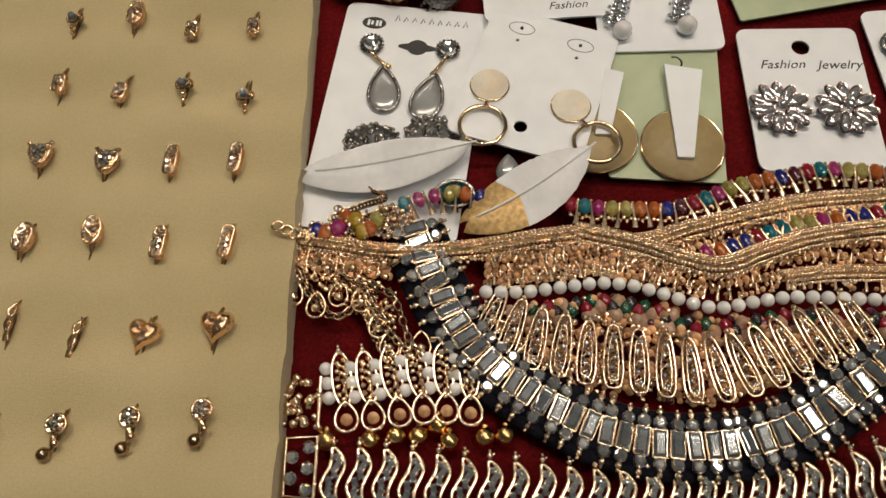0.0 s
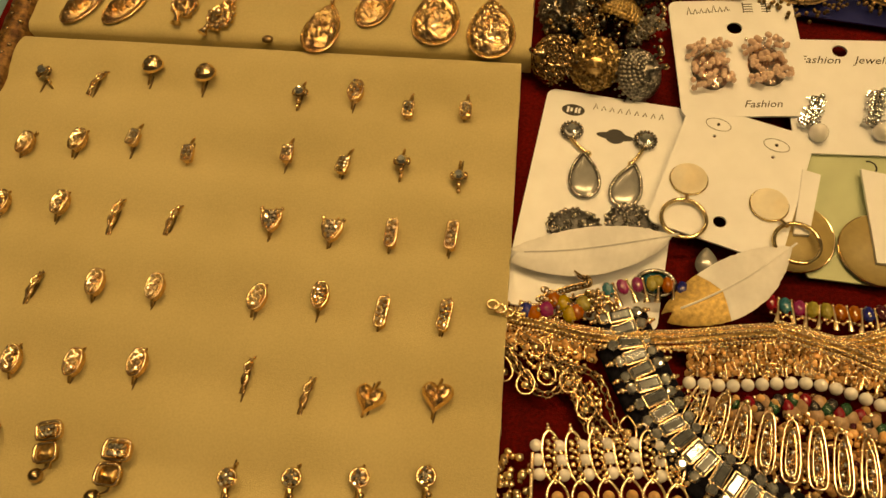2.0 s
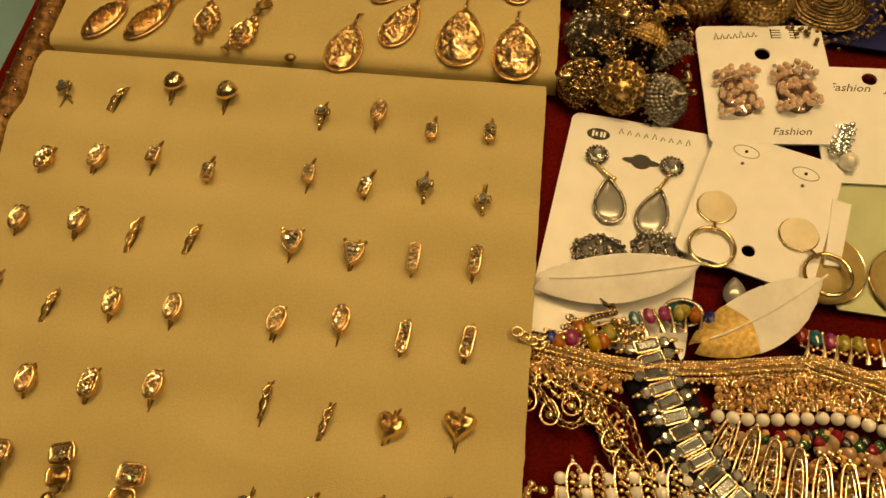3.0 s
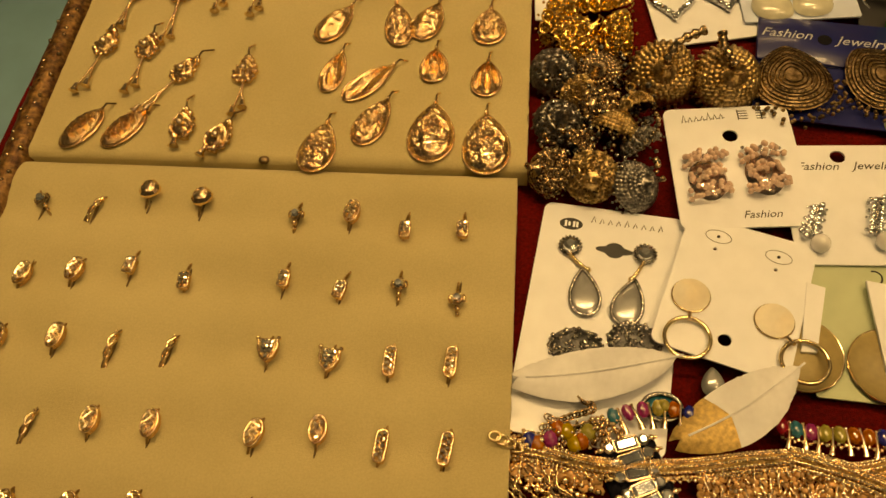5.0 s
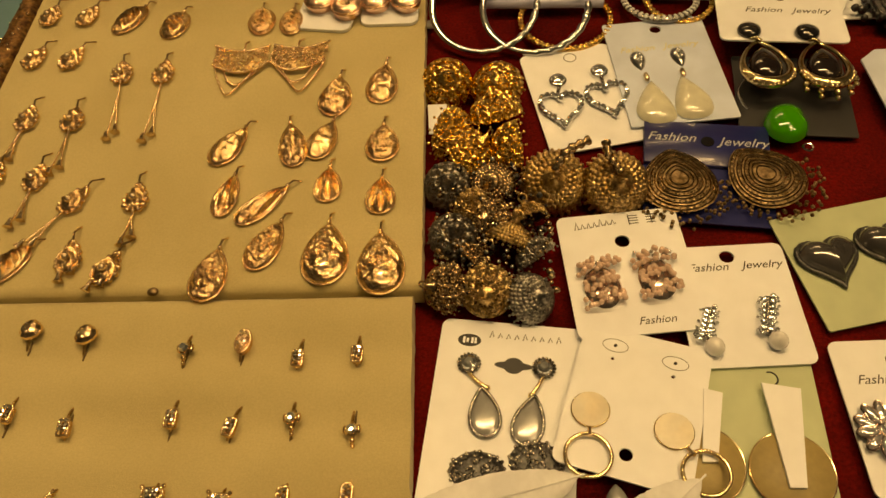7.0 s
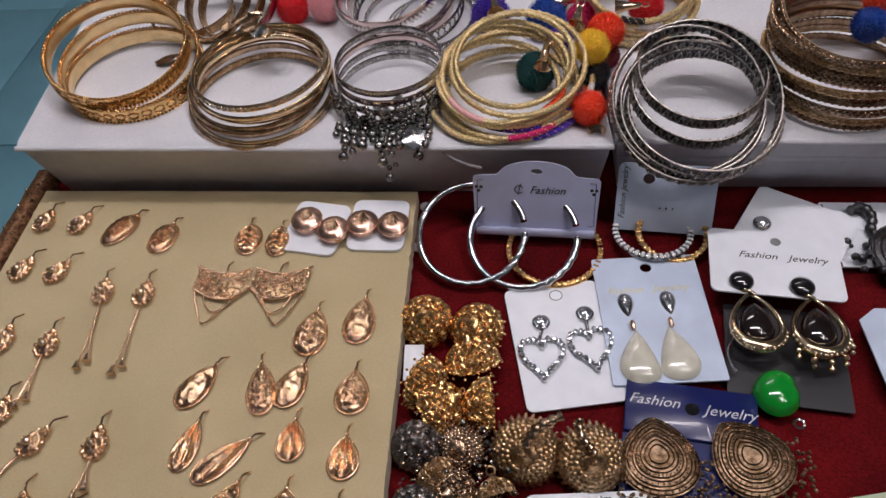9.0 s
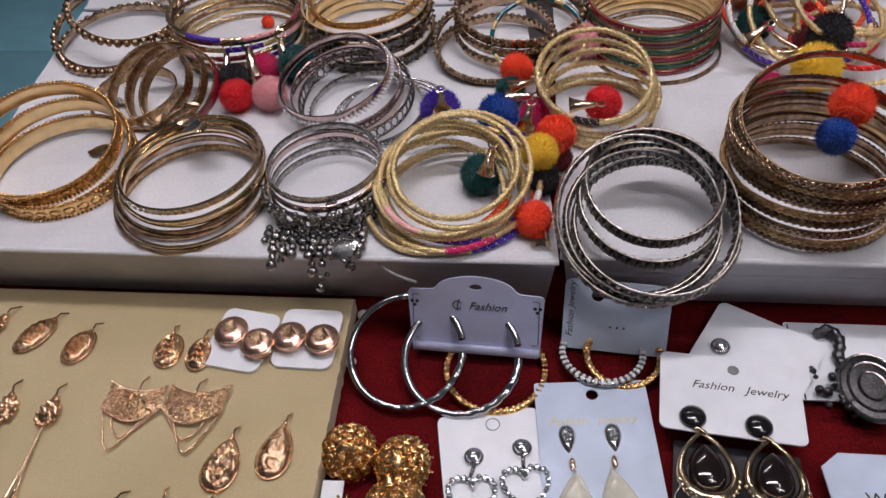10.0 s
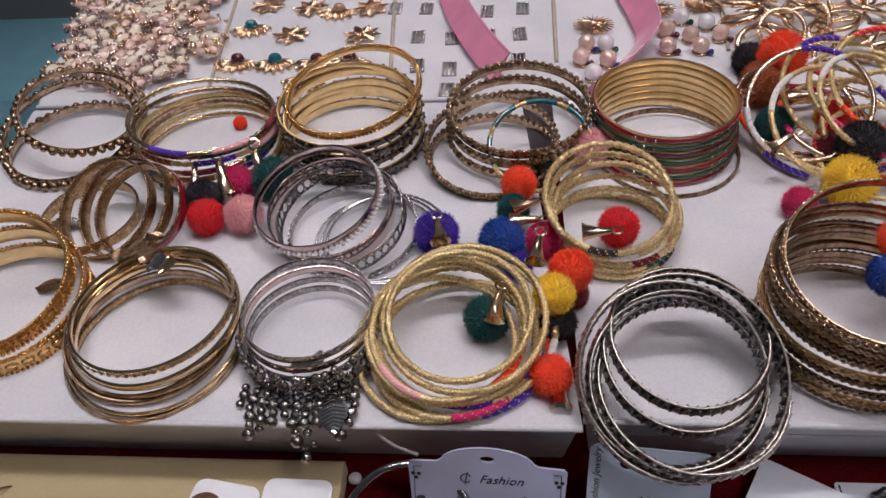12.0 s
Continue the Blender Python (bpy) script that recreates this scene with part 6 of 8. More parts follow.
# further white cards
ob, at, w, h = card((0.2259, 0.4570), (0.2646, 0.4345), (0.2085, 0.4265), 0.0055, paper_white, "blank-topped white card with a crystal stud", tilt=2)
stud(ob, *at(0.2222, 0.4320), 0.0034, crystal)
ob, at, w, h = card((0.2506, 0.4490), (0.3000, 0.4490), (0.2506, 0.4100), 0.0025, paper_white, "white card with dark silver drop earrings", corner=0.001)
part("edge_line", Geo().slab(-w / 2 + 0.0012, -h / 2, 0.0007, -w / 2 + 0.0018, h / 2 - 0.001, 0.00076), ink, ob)
u, v = at(0.2660, 0.4330)
e = part("earring", Geo().tube(spline([(u - 0.004, v + 0.008, 0.003), (u + 0.001, v + 0.010, 0.004), (u + 0.004, v + 0.004, 0.004), (u + 0.002, v - 0.004, 0.003), (u + 0.005, v - 0.009, 0.003)], 24), lambda i, q: 0.0022 + 0.0004 * math.sin(i * 2), 8), pewter, ob, "dark silver curl")
g = Geo()
for k in range(60):
    g.ball((u + random.uniform(-0.010, 0.016), v - 0.012 + random.uniform(-0.020, 0.004), random.uniform(0.002, 0.006)), random.uniform(0.0010, 0.0019), 7, 5)
part("bead_cluster", g, pewter, e, "clustered dark beads")
big = thing("disc_earring", pose(0.2755, 0.4130, 0.0085, 6, 0, 0), "engraved oxidised silver disc earring", "earring")
part("plate", Geo().dome(circle(0, 0, 0.0125, 36, 0.0150), 0.0016, 6), pewter, big)
for s in (0.95, 0.7, 0.4):
    part("engraved_line", Geo().tube([(p, q, 0.0012 + 0.0008 * (1 - s)) for p, q in circle(0, 0, 0.0125 * s, 36, 0.0150 * s)], 0.0006, 5, closed=True), old_silver, big)
oct_ = [(-0.022, 0.016), (-0.015, 0.022), (0.015, 0.022), (0.022, 0.016), (0.022, -0.016), (0.015, -0.022), (-0.015, -0.022), (-0.020, -0.016)]
ob, at, w, h = card((0.2500, 0.3850), (0.2940, 0.3850), (0.2500, 0.3410), 0.0060, paper_blue, "pale blue-white tag card with clipped corners", outline=oct_[::-1], holes=[(0.003, 0.012, 0.0022)])
writing("W", 0.0070, -0.006, 0.004, 0.0007, ink, ob, shear=0)
stud(ob, -0.006, -0.010, 0.0040, crystal_dark)
# cards that lean on the box
arch = [(-0.0270, -0.0160), (0.0270, -0.0160), (0.0282, 0.0118), (0.0270, 0.0132), (0.0180, 0.0136)] + [(0.0165 * math.cos(a), 0.0138 + 0.0068 * math.sin(a)) for a in np.linspace(0.15, math.pi - 0.15, 14)] + [(-0.0180, 0.0136), (-0.0270, 0.0132), (-0.0282, 0.0118)]
hoop_card = thing("hoop_card", pose(0.1218, 0.4322, 0.0185, 72, 0, -3.0), "lilac plastic card with a domed top, leaning on a box", "earring card", "earring cards on the velvet")
part("card", Geo().sheet(arch, 0.0009, [circle(0.0, 0.0158, 0.0026, 14, 0.0014)]), paper_lilac, hoop_card)
part("ledge", Geo().slab(-0.0266, -0.0157, 0.0009, 0.0266, -0.0118, 0.0032, bevel=0.0006), paper_lilac, hoop_card, "folded lower ledge")
writing("Fashion", 0.0052, 0.0050, 0.0068, 0.0010, ink, hoop_card)
part("looped_mark", Geo().tube([(-0.0075 + 0.0019 * math.cos(t), 0.0070 + 0.0019 * math.sin(t), 0.0010) for t in np.linspace(0.5, 5.6, 16)], 0.00022, 4).tube([(-0.0068, 0.0098, 0.0010), (-0.0074, 0.0070, 0.0010), (-0.0078, 0.0044, 0.0010)], 0.00022, 4), ink, hoop_card, "black looped mark")
for s in (-1, 1):
    part("corner_line", Geo().tube([(s * 0.0235, 0.0110, 0.0010), (s * 0.0262, 0.0110, 0.0010), (s * 0.0262, -0.0100, 0.0010), (s * 0.0235, -0.0104, 0.0010)], 0.00016, 4), ink, hoop_card)
for s in (-1, 1):
    for a in range(3):
        part("leaf_print", Geo().sheet(circle(s * 0.0255 + 0.0012 * math.cos(a * 2.1 + 0.5), 0.0070 + 0.0012 * math.sin(a * 2.1 + 0.5), 0.0008, 10), 0.00008, z=0.0009), ink, hoop_card)
blue_card = thing("hoop_card", pose(0.1795, 0.4375, 0.0165, 66, 0, -5.0), "pale blue card with pearl hoops, leaning on a box", "earring card", "earring cards on the velvet")
part("card", Geo().sheet(rounded(0.0430, 0.0320, 0.003), 0.0007, [circle(-0.0080, 0.0090, 0.0026, 14)]), paper_blue, blue_card)
writing("Fashion Jewelry", 0.0040, -0.0185, 0.0020, 0.0007, ink, blue_card, turn=90)
for k in range(3):
    part("pin_dot", Geo().ball((-0.002 + 0.0028 * k, -0.0045, 0.0007), 0.0005, 6, 4), ink, blue_card)
H1, H2, H3, H4, H5 = ((0.0935, 0.4195, 0.0120, 0.0239, 22.0, -4.0), (0.1165, 0.4180, 0.0112, 0.0238, 20.0, -4.0), (0.1305, 0.4185, 0.0061, 0.0249, -9.6, -0.2), (0.1745, 0.4283, 0.0036, 0.0165, -5.6, -0.1), (0.1830, 0.4270, 0.0045, 0.0150, 6.0, 0.6))


def hoop_earring(row, r, mat, label, beads=None):
    x, y, z, R, a, b = row
    ob = thing("hoop_earring", pose(x, y, z, a, b), label, "earring", "hoop earrings")
    pts = [(R * math.cos(t), R * math.sin(t), 0) for t in np.linspace(0.2, 2 * math.pi - 0.05, 120)]
    part("hoop", Geo().tube(pts, lambda i, q: r * ((1 + 0.16 * math.sin(i * 1.3 + 2 * q)) if not beads and i > 84 else 1.0), 12), mat, ob)
    if beads:
        g = Geo()
        for k in range(int(R * 2400)):
            t = 2 * math.pi * k / int(R * 2400)
            for s in (-1, 1):
                g.ball(((R + 0.0006 * s) * math.cos(t), (R + 0.0006 * s) * math.sin(t), r * 0.7), r * 0.62, 6, 4)
        part("beading", g, beads, ob)
    return ob


hoop_earring(H1, 0.0016, chrome, "large polished silver hoop earring with a twist")
hoop_earring(H2, 0.0016, chrome, "large polished silver hoop earring with a twist")
hoop_earring((H3[0], H3[1], 0.0022, 0.0205, 1.0, 0.0), 0.0016, yellow_gold, "gold hoop earring covered with grains", yellow_gold)
hoop_earring(H4, 0.0016, old_silver, "small hoop earring set with white pearls", pearl)
hoop_earring(H5, 0.0016, yellow_gold, "gold hoop earring covered with grains", yellow_gold)
# button earrings on small white cards
for x, y, a, dots in ((0.0218, 0.4218, -9, ((-0.0040, 0.0008), (0.0098, -0.0028))), (0.0505, 0.4238, -1, ((-0.0066, -0.0024), (0.0076, -0.0028)))):
    ob = thing("button_card", pose(x, y, 0.0112, 3, 0, a), "small white foam card with copper button earrings", "earring card", "button cards on the cream pad")
    part("card", Geo().sheet(rounded(0.0262, 0.0300, 0.004), 0.0016), paper_white, ob)
    for u, v in dots:
        prof = [(0.0060, 0.0016), (0.0066, 0.0030), (0.0069, 0.0052), (0.0066, 0.0066), (0.0052, 0.0077), (0.0034, 0.0082), (0.0016, 0.0079), (0, 0.0076)]
        e = part("earring", Geo().lathe(prof, 40, pose(u, v, 0), lambda t, k: 1 + (0.035 * abs(math.sin(5 * t)) if 2 < k < 7 else 0)), copper, ob, "domed copper button", 40)
        part("rim", Geo().tube([(p, q, 0.0056) for p, q in circle(u, v, 0.0069, 30)], 0.0005, 6, closed=True), copper, e)
        for k in range(7):
            a2 = radians(200 + 22 * k)
            part("groove", Geo().tube([(u, v + 0.0036, 0.0080), (u + 0.0034 * math.cos(a2), v + 0.0024 + 0.0052 * math.sin(a2), 0.0081), (u + 0.0054 * math.cos(a2), v + 0.0016 + 0.0068 * math.sin(a2) * 0.9, 0.0066)], 0.0004, 5), brass, e)
for x, y in ((0.0690, 0.4465), (0.0680, 0.4200)):
    ob = thing("white_bead", pose(x, y, 0.0018), "small flat white plastic bead", "bead")
    part("bead", Geo().ball((0, 0, 0), 0.0028, 12, 8, (1, 1, 0.6)), pearl, ob)


# ---- necklaces on the velvet ----
def share(source, name, m, parent):
    ob = new(name, source.data)
    ob.parent = parent
    ob.matrix_local = m
    return ob


def frames(path):
    """For each point of a path: the point and the turn of its tangent in degrees."""
    out = []
    for i, p in enumerate(path):
        a, b = path[max(0, i - 1)], path[min(len(path) - 1, i + 1)]
        out.append((p, math.degrees(math.atan2(b.y - a.y, b.x - a.x))))
    return out


def rope(parent, path, r, mat, name="gold_rope"):
    """A cord set all along with rows of fine grains."""
    fr = frames(path)
    ob = part(name, Geo().tube(path, r * 0.75, 8), antique_gold, parent, "braided gold rope")
    g = Geo()
    for i, (p, a) in enumerate(fr):
        n = Vector((-math.sin(radians(a)), math.cos(radians(a)), 0))
        for s in (-1, 0, 1):
            if (i + s) % 2:
                g.ball(p + n * s * r * 0.80 + Vector((0, 0, r * (0.80 - 0.35 * abs(s)))), r * 0.40, 6, 4)
    part("graining", g, mat, ob, "rows of fine gold grains")
    g = Geo()
    for i, (p, a) in enumerate(fr):
        n = Vector((-math.sin(radians(a)), math.cos(radians(a)), 0))
        for s in (-1, 1):
            if (i + (s > 0)) % 2:
                g.ball(p + n * s * r * 1.35 - Vector((0, 0, r * 0.2)), r * 0.40, 6, 4)
    part("grain_edge", g, mat, ob)
    return ob


ROPE_A = ((0.0672, 0.1708, 0.0065), (0.0827, 0.1686, 0.0065), (0.0972, 0.1664, 0.0065), (0.1193, 0.1678, 0.0065), (0.1398, 0.1716, 0.0065), (0.1541, 0.1732, 0.0065), (0.1664, 0.1706, 0.0065), (0.1825, 0.1754, 0.0065), (0.1987, 0.1802, 0.0065), (0.2149, 0.1840, 0.0065), (0.2369, 0.1861, 0.0065))
ROPE_B = ((0.1493, 0.1736, 0.0070), (0.1663, 0.1697, 0.0070), (0.1768, 0.1659, 0.0070), (0.1888, 0.1636, 0.0070), (0.2016, 0.1685, 0.0070), (0.2161, 0.1730, 0.0070), (0.2347, 0.1759, 0.0070))
ROPE_C = ((0.2054, 0.1606, 0.0060), (0.2177, 0.1623, 0.0060), (0.2325, 0.1627, 0.0060), (0.2374, 0.1632, 0.0060))
PEARLS = ((0.1242, 0.1554, 0.0050), (0.1350, 0.1556, 0.0050), (0.1458, 0.1572, 0.0050), (0.1551, 0.1585, 0.0050), (0.1628, 0.1581, 0.0050), (0.1718, 0.1558, 0.0050), (0.1813, 0.1527, 0.0050), (0.1880, 0.1519, 0.0050), (0.1957, 0.1536, 0.0050), (0.2065, 0.1553, 0.0050), (0.2169, 0.1553, 0.0050), (0.2325, 0.1549, 0.0050))
BAGS = ((0.1039, 0.1733, 0.0085), (0.1069, 0.1650, 0.0085), (0.1116, 0.1547, 0.0085), (0.1170, 0.1447, 0.0085), (0.1254, 0.1348, 0.0085), (0.1373, 0.1262, 0.0085), (0.1526, 0.1186, 0.0085), (0.1690, 0.1149, 0.0085), (0.1855, 0.1153, 0.0085), (0.1998, 0.1191, 0.0085), (0.2120, 0.1261, 0.0085), (0.2273, 0.1369, 0.0085))
LEAFS = ((0.1257, 0.1481, 0.0060), (0.1348, 0.1432, 0.0060), (0.1503, 0.1388, 0.0060), (0.1663, 0.1364, 0.0060), (0.1821, 0.1344, 0.0060), (0.1970, 0.1382, 0.0060), (0.2101, 0.1434, 0.0060), (0.2227, 0.1483, 0.0060))
GEMS = ((0.1482, 0.1823, 0.0060), (0.1561, 0.1813, 0.0060), (0.1673, 0.1811, 0.0060), (0.1768, 0.1813, 0.0060), (0.1867, 0.1847, 0.0060), (0.1968, 0.1892, 0.0060), (0.2100, 0.1923, 0.0060), (0.2216, 0.1947, 0.0060), (0.2398, 0.1938, 0.0060))
GEMS_B = ((0.1851, 0.1679, 0.0055), (0.1915, 0.1697, 0.0055), (0.1980, 0.1723, 0.0055), (0.2045, 0.1748, 0.0055), (0.2127, 0.1776, 0.0055), (0.2222, 0.1786, 0.0055), (0.2377, 0.1820, 0.0055))
GEMS_C = ((0.0736, 0.1712, 0.0060), (0.0824, 0.1724, 0.0060), (0.0912, 0.1725, 0.0060), (0.1004, 0.1817, 0.0060), (0.1060, 0.1836, 0.0060), (0.1150, 0.1854, 0.0060), (0.1223, 0.1842, 0.0060))
WAVES = ((0.0864, 0.1061, 0.0050), (0.0999, 0.1059, 0.0050), (0.1126, 0.1049, 0.0050), (0.1246, 0.1038, 0.0050), (0.1371, 0.1033, 0.0050), (0.1550, 0.1022, 0.0050), (0.1755, 0.1025, 0.0050), (0.1934, 0.1043, 0.0050), (0.2086, 0.1062, 0.0050), (0.2236, 0.1100, 0.0050))


# amber necklace with braided ropes and coloured stones
amber_necklace = thing("amber_necklace", pose(0, 0, 0), "gold necklace of amber beads, coloured stones and braided ropes", "necklace", "necklaces on the velvet")
rope(amber_necklace, spline(ROPE_A, 300), 0.0018, bright_gold)
rope(amber_necklace, spline(ROPE_B, 180), 0.0019, bright_gold)
rope(amber_necklace, spline(ROPE_C, 70), 0.0016, bright_gold)
low = spline(PEARLS, 60)
high = spline(ROPE_A, 90)[30:]
first = None
for row in range(6):
    t = 0.10 + 0.155 * row
    pts = [high[i].lerp(low[i], t) for i in range(60)]
    pts = spline([tuple(p) for p in pts[::6]] + [tuple(pts[-1])], 52)
    for i, p in enumerate(pts):
        z = 0.0035 + 0.0012 * math.sin(i * 0.7 + row) + 0.0006 * (row % 2)
        m = pose(p.x, p.y + 0.0004 * math.sin(i * 2.1), z, 0, 0, 25 * math.sin(i * 3.3 + row))
        if first is None:
            first = part("amber_bead", Geo().ball((0, 0, 0), 0.0012, 8, 6, (0.95, 1.1, 0.9)), amber, amber_necklace)
            spike = part("gold_spacer", Geo().slab(-0.00035, -0.0018, -0.0008, 0.00035, 0.0018, 0.0012, bevel=0.0002), bright_gold, amber_necklace)
            first.matrix_local, spike.matrix_local = m, m @ pose(0.0014, 0, 0.0006)
        elif row < 5:
            share(first, "amber_bead", m, amber_necklace)
            if (i + row) % 3:
                share(spike, "gold_spacer", m @ pose(0.0014, 0, 0.0006), amber_necklace)
g, h2 = Geo(), Geo()
for k in range(900):
    i, t = random.randrange(59), random.uniform(0.05, 0.92)
    p = high[i].lerp(low[i], t)
    q = high[i + 1].lerp(low[i + 1], t)
    p = p.lerp(q, random.random())
    (g if k % 2 else h2).ball((p.x, p.y, random.uniform(0.0038, 0.0062)), random.uniform(0.0005, 0.0010), 6, 4)
tagged(part("gold_graining", g, bright_gold, amber_necklace, "crowded small gold grains"), kind="stuff")
tagged(part("amber_graining", h2, amber, amber_necklace, "crowded small amber beads"), kind="stuff")
left = []
for i in range(150):
    u, v = random.random(), random.random()
    p = Vector(ROPE_A[0]).lerp(Vector(ROPE_A[2]), u)
    left.append((p.x, p.y - 0.0005 - 0.0085 * v * (1 - 0.25 * u), 0.0032 + 0.0022 * random.random()))
g, h2 = Geo(), Geo()
for i, p in enumerate(left):
    (g if i % 3 else h2).ball(p, random.uniform(0.0009, 0.0014), 7, 5)
tagged(part("amber_heap", g, amber, amber_necklace, "crowded small amber beads"), kind="stuff")
tagged(part("gold_graining", h2, bright_gold, amber_necklace, "small gold grains"), kind="stuff")
names = ("ruby", "sapphire", "orange", "magenta", "olive", "turquoise", "plum", "sapphire", "orange", "olive", "magenta", "turquoise")
gem_mesh = {}
pin_mesh = None


def gem_row(path, n, up, shift=0, pins=True):
    global pin_mesh
    for i, (p, a) in enumerate(frames(spline(path, n))):
        key = names[(i * 5 + i // 3 + shift) % len(names)]
        m = pose(p.x, p.y, p.z, 0, 0, a + 8 * math.sin(i * 1.7))
        if key not in gem_mesh:
            gem_mesh[key] = part("oval_gem", Geo().ball((0, 0, 0), 0.0021, 10, 7, (0.88, 1.3, 0.8)), STONES[key], amber_necklace, key + " coloured glass stone", 20)
            gem_mesh[key].matrix_local = m
        else:
            share(gem_mesh[key], "oval_gem", m, amber_necklace)
        if not pins:
            continue
        m2 = m @ pose(0.0019, -0.0008 * up, -0.0002)
        if pin_mesh is None:
            pin_mesh = part("gold_pin", Geo().tube([(0, -0.0052, 0), (0, -0.0022, 0.0008), (0, 0.0022, 0.0004)], [0.0012, 0.0005, 0.0004], 6).ball((0, 0.0024, 0.0004), 0.0006, 6, 4), bright_gold, amber_necklace)
            pin_mesh.matrix_local = m2
        else:
            share(pin_mesh, "gold_pin", m2, amber_necklace)


g = Geo()
for pth, n in ((GEMS, 90), (GEMS_B, 60), (ROPE_A, 170), (ROPE_B, 100)):
    for k, p in enumerate(spline(pth, n)):
        g.ball((p.x, p.y - 0.0030 - 0.0006 * (k % 2), 0.0052 + 0.0006 * (k % 3)), 0.00075, 6, 4)
tagged(part("gold_graining", g, bright_gold, amber_necklace, "rows of small gold grains"), kind="stuff")
gem_row(GEMS, 25, 1)
gem_row(GEMS_B, 15, 1, 3)
gem_row(GEMS_C[3:], 6, 1, 5)
# loose stones and gold grains at the upper end of the necklace
g = Geo()
for k in range(260):
    u = random.random()
    g.ball((0.0735 + 0.030 * u, 0.1716 + 0.0090 * u * random.random() + random.uniform(-0.002, 0.004), random.uniform(0.004, 0.0085)), random.uniform(0.0005, 0.0010), 6, 4)
tagged(part("gold_graining", g, bright_gold, amber_necklace, "crowded small gold grains"), kind="stuff")
for k, (x, y, key) in enumerate(((0.0784, 0.1714, "orange"), (0.0822, 0.1731, "magenta"), (0.0870, 0.1757, "gold_yellow"), (0.0912, 0.1731, "orange"), (0.0842, 0.1764, "orange"), (0.0762, 0.1722, "sapphire"), (0.0893, 0.1722, "gold_yellow"), (0.0930, 0.1760, "olive"))):
    part("loose_stone", Geo().ball((x, y, 0.0074), 0.0024, 9, 7, (1.0, 1.15, 0.8)), STONES[key], amber_necklace, "coloured glass stone", 25)
# pearl necklace
pearl_necklace = thing("pearl_necklace", pose(0, 0, 0), "string of white pearls with gold pins and dark beads", "necklace", "necklaces on the velvet")
bead = None
for i, (p, a) in enumerate(frames(spline(PEARLS, 28))):
    m = pose(p.x, p.y, 0.0052, 0, 0, a)
    if bead is None:
        bead = part("pearl_bead", Geo().ball((0, 0, 0), 0.0019, 14, 10), pearl, pearl_necklace)
        pinp = part("gold_pin", Geo().tube([(0, 0.0020, 0), (0, 0.0052, 0.0008)], [0.0007, 0.0004], 6), bright_gold, pearl_necklace)
        dark = {k: part("dark_bead", Geo().ball((0, 0, 0), 0.0019, 9, 6, (1, 1.2, 0.8)), STONES[k], pearl_necklace, "dark glass bead") for k in ("ruby", "emerald", "black", "peach")}
        for k, o in enumerate(dark.values()):
            o.matrix_local = m @ pose(0.0022 * k, -0.0052, -0.0016)
        bead.matrix_local, pinp.matrix_local = m, m @ pose(0.0022, 0, 0)
    else:
        share(bead, "pearl_bead", m, pearl_necklace)
        share(pinp, "gold_pin", m @ pose(0.0022, 0, 0), pearl_necklace)
        if i > 2:
            for k in range(2):
                share(dark[("ruby", "emerald", "black", "peach")[(i * 3 + k * 2) % 4]], "dark_bead", m @ pose(0.0022 * k, -0.0045 - 0.0018 * k, -0.0016), pearl_necklace)
                if (i + k) % 2:
                    share(dark["peach"], "dark_bead", m @ pose(0.0022 * k, -0.0085, -0.0018), pearl_necklace)
fill_top, fill_low = spline(PEARLS, 50), spline(LEAFS, 50)
for mat_, name, count, seed in ((amber, "amber_graining", 620, 21), (bright_gold, "gold_graining", 420, 22), (STONES["plum"], "dark_graining", 120, 23)):
    rng, g = random.Random(seed), Geo()
    for k in range(count):
        i, t = rng.randrange(50), rng.random() ** 0.8
        q = fill_top[i].lerp(fill_low[i], 1.35 * t)
        g.ball((q.x + rng.uniform(-0.001, 0.001), q.y - 0.0022, rng.uniform(0.0014, 0.0042)), rng.uniform(0.0008, 0.0015), 7, 5)
    tagged(part(name, g, mat_, pearl_necklace, "crowded small beads under the pearls"), kind="stuff")
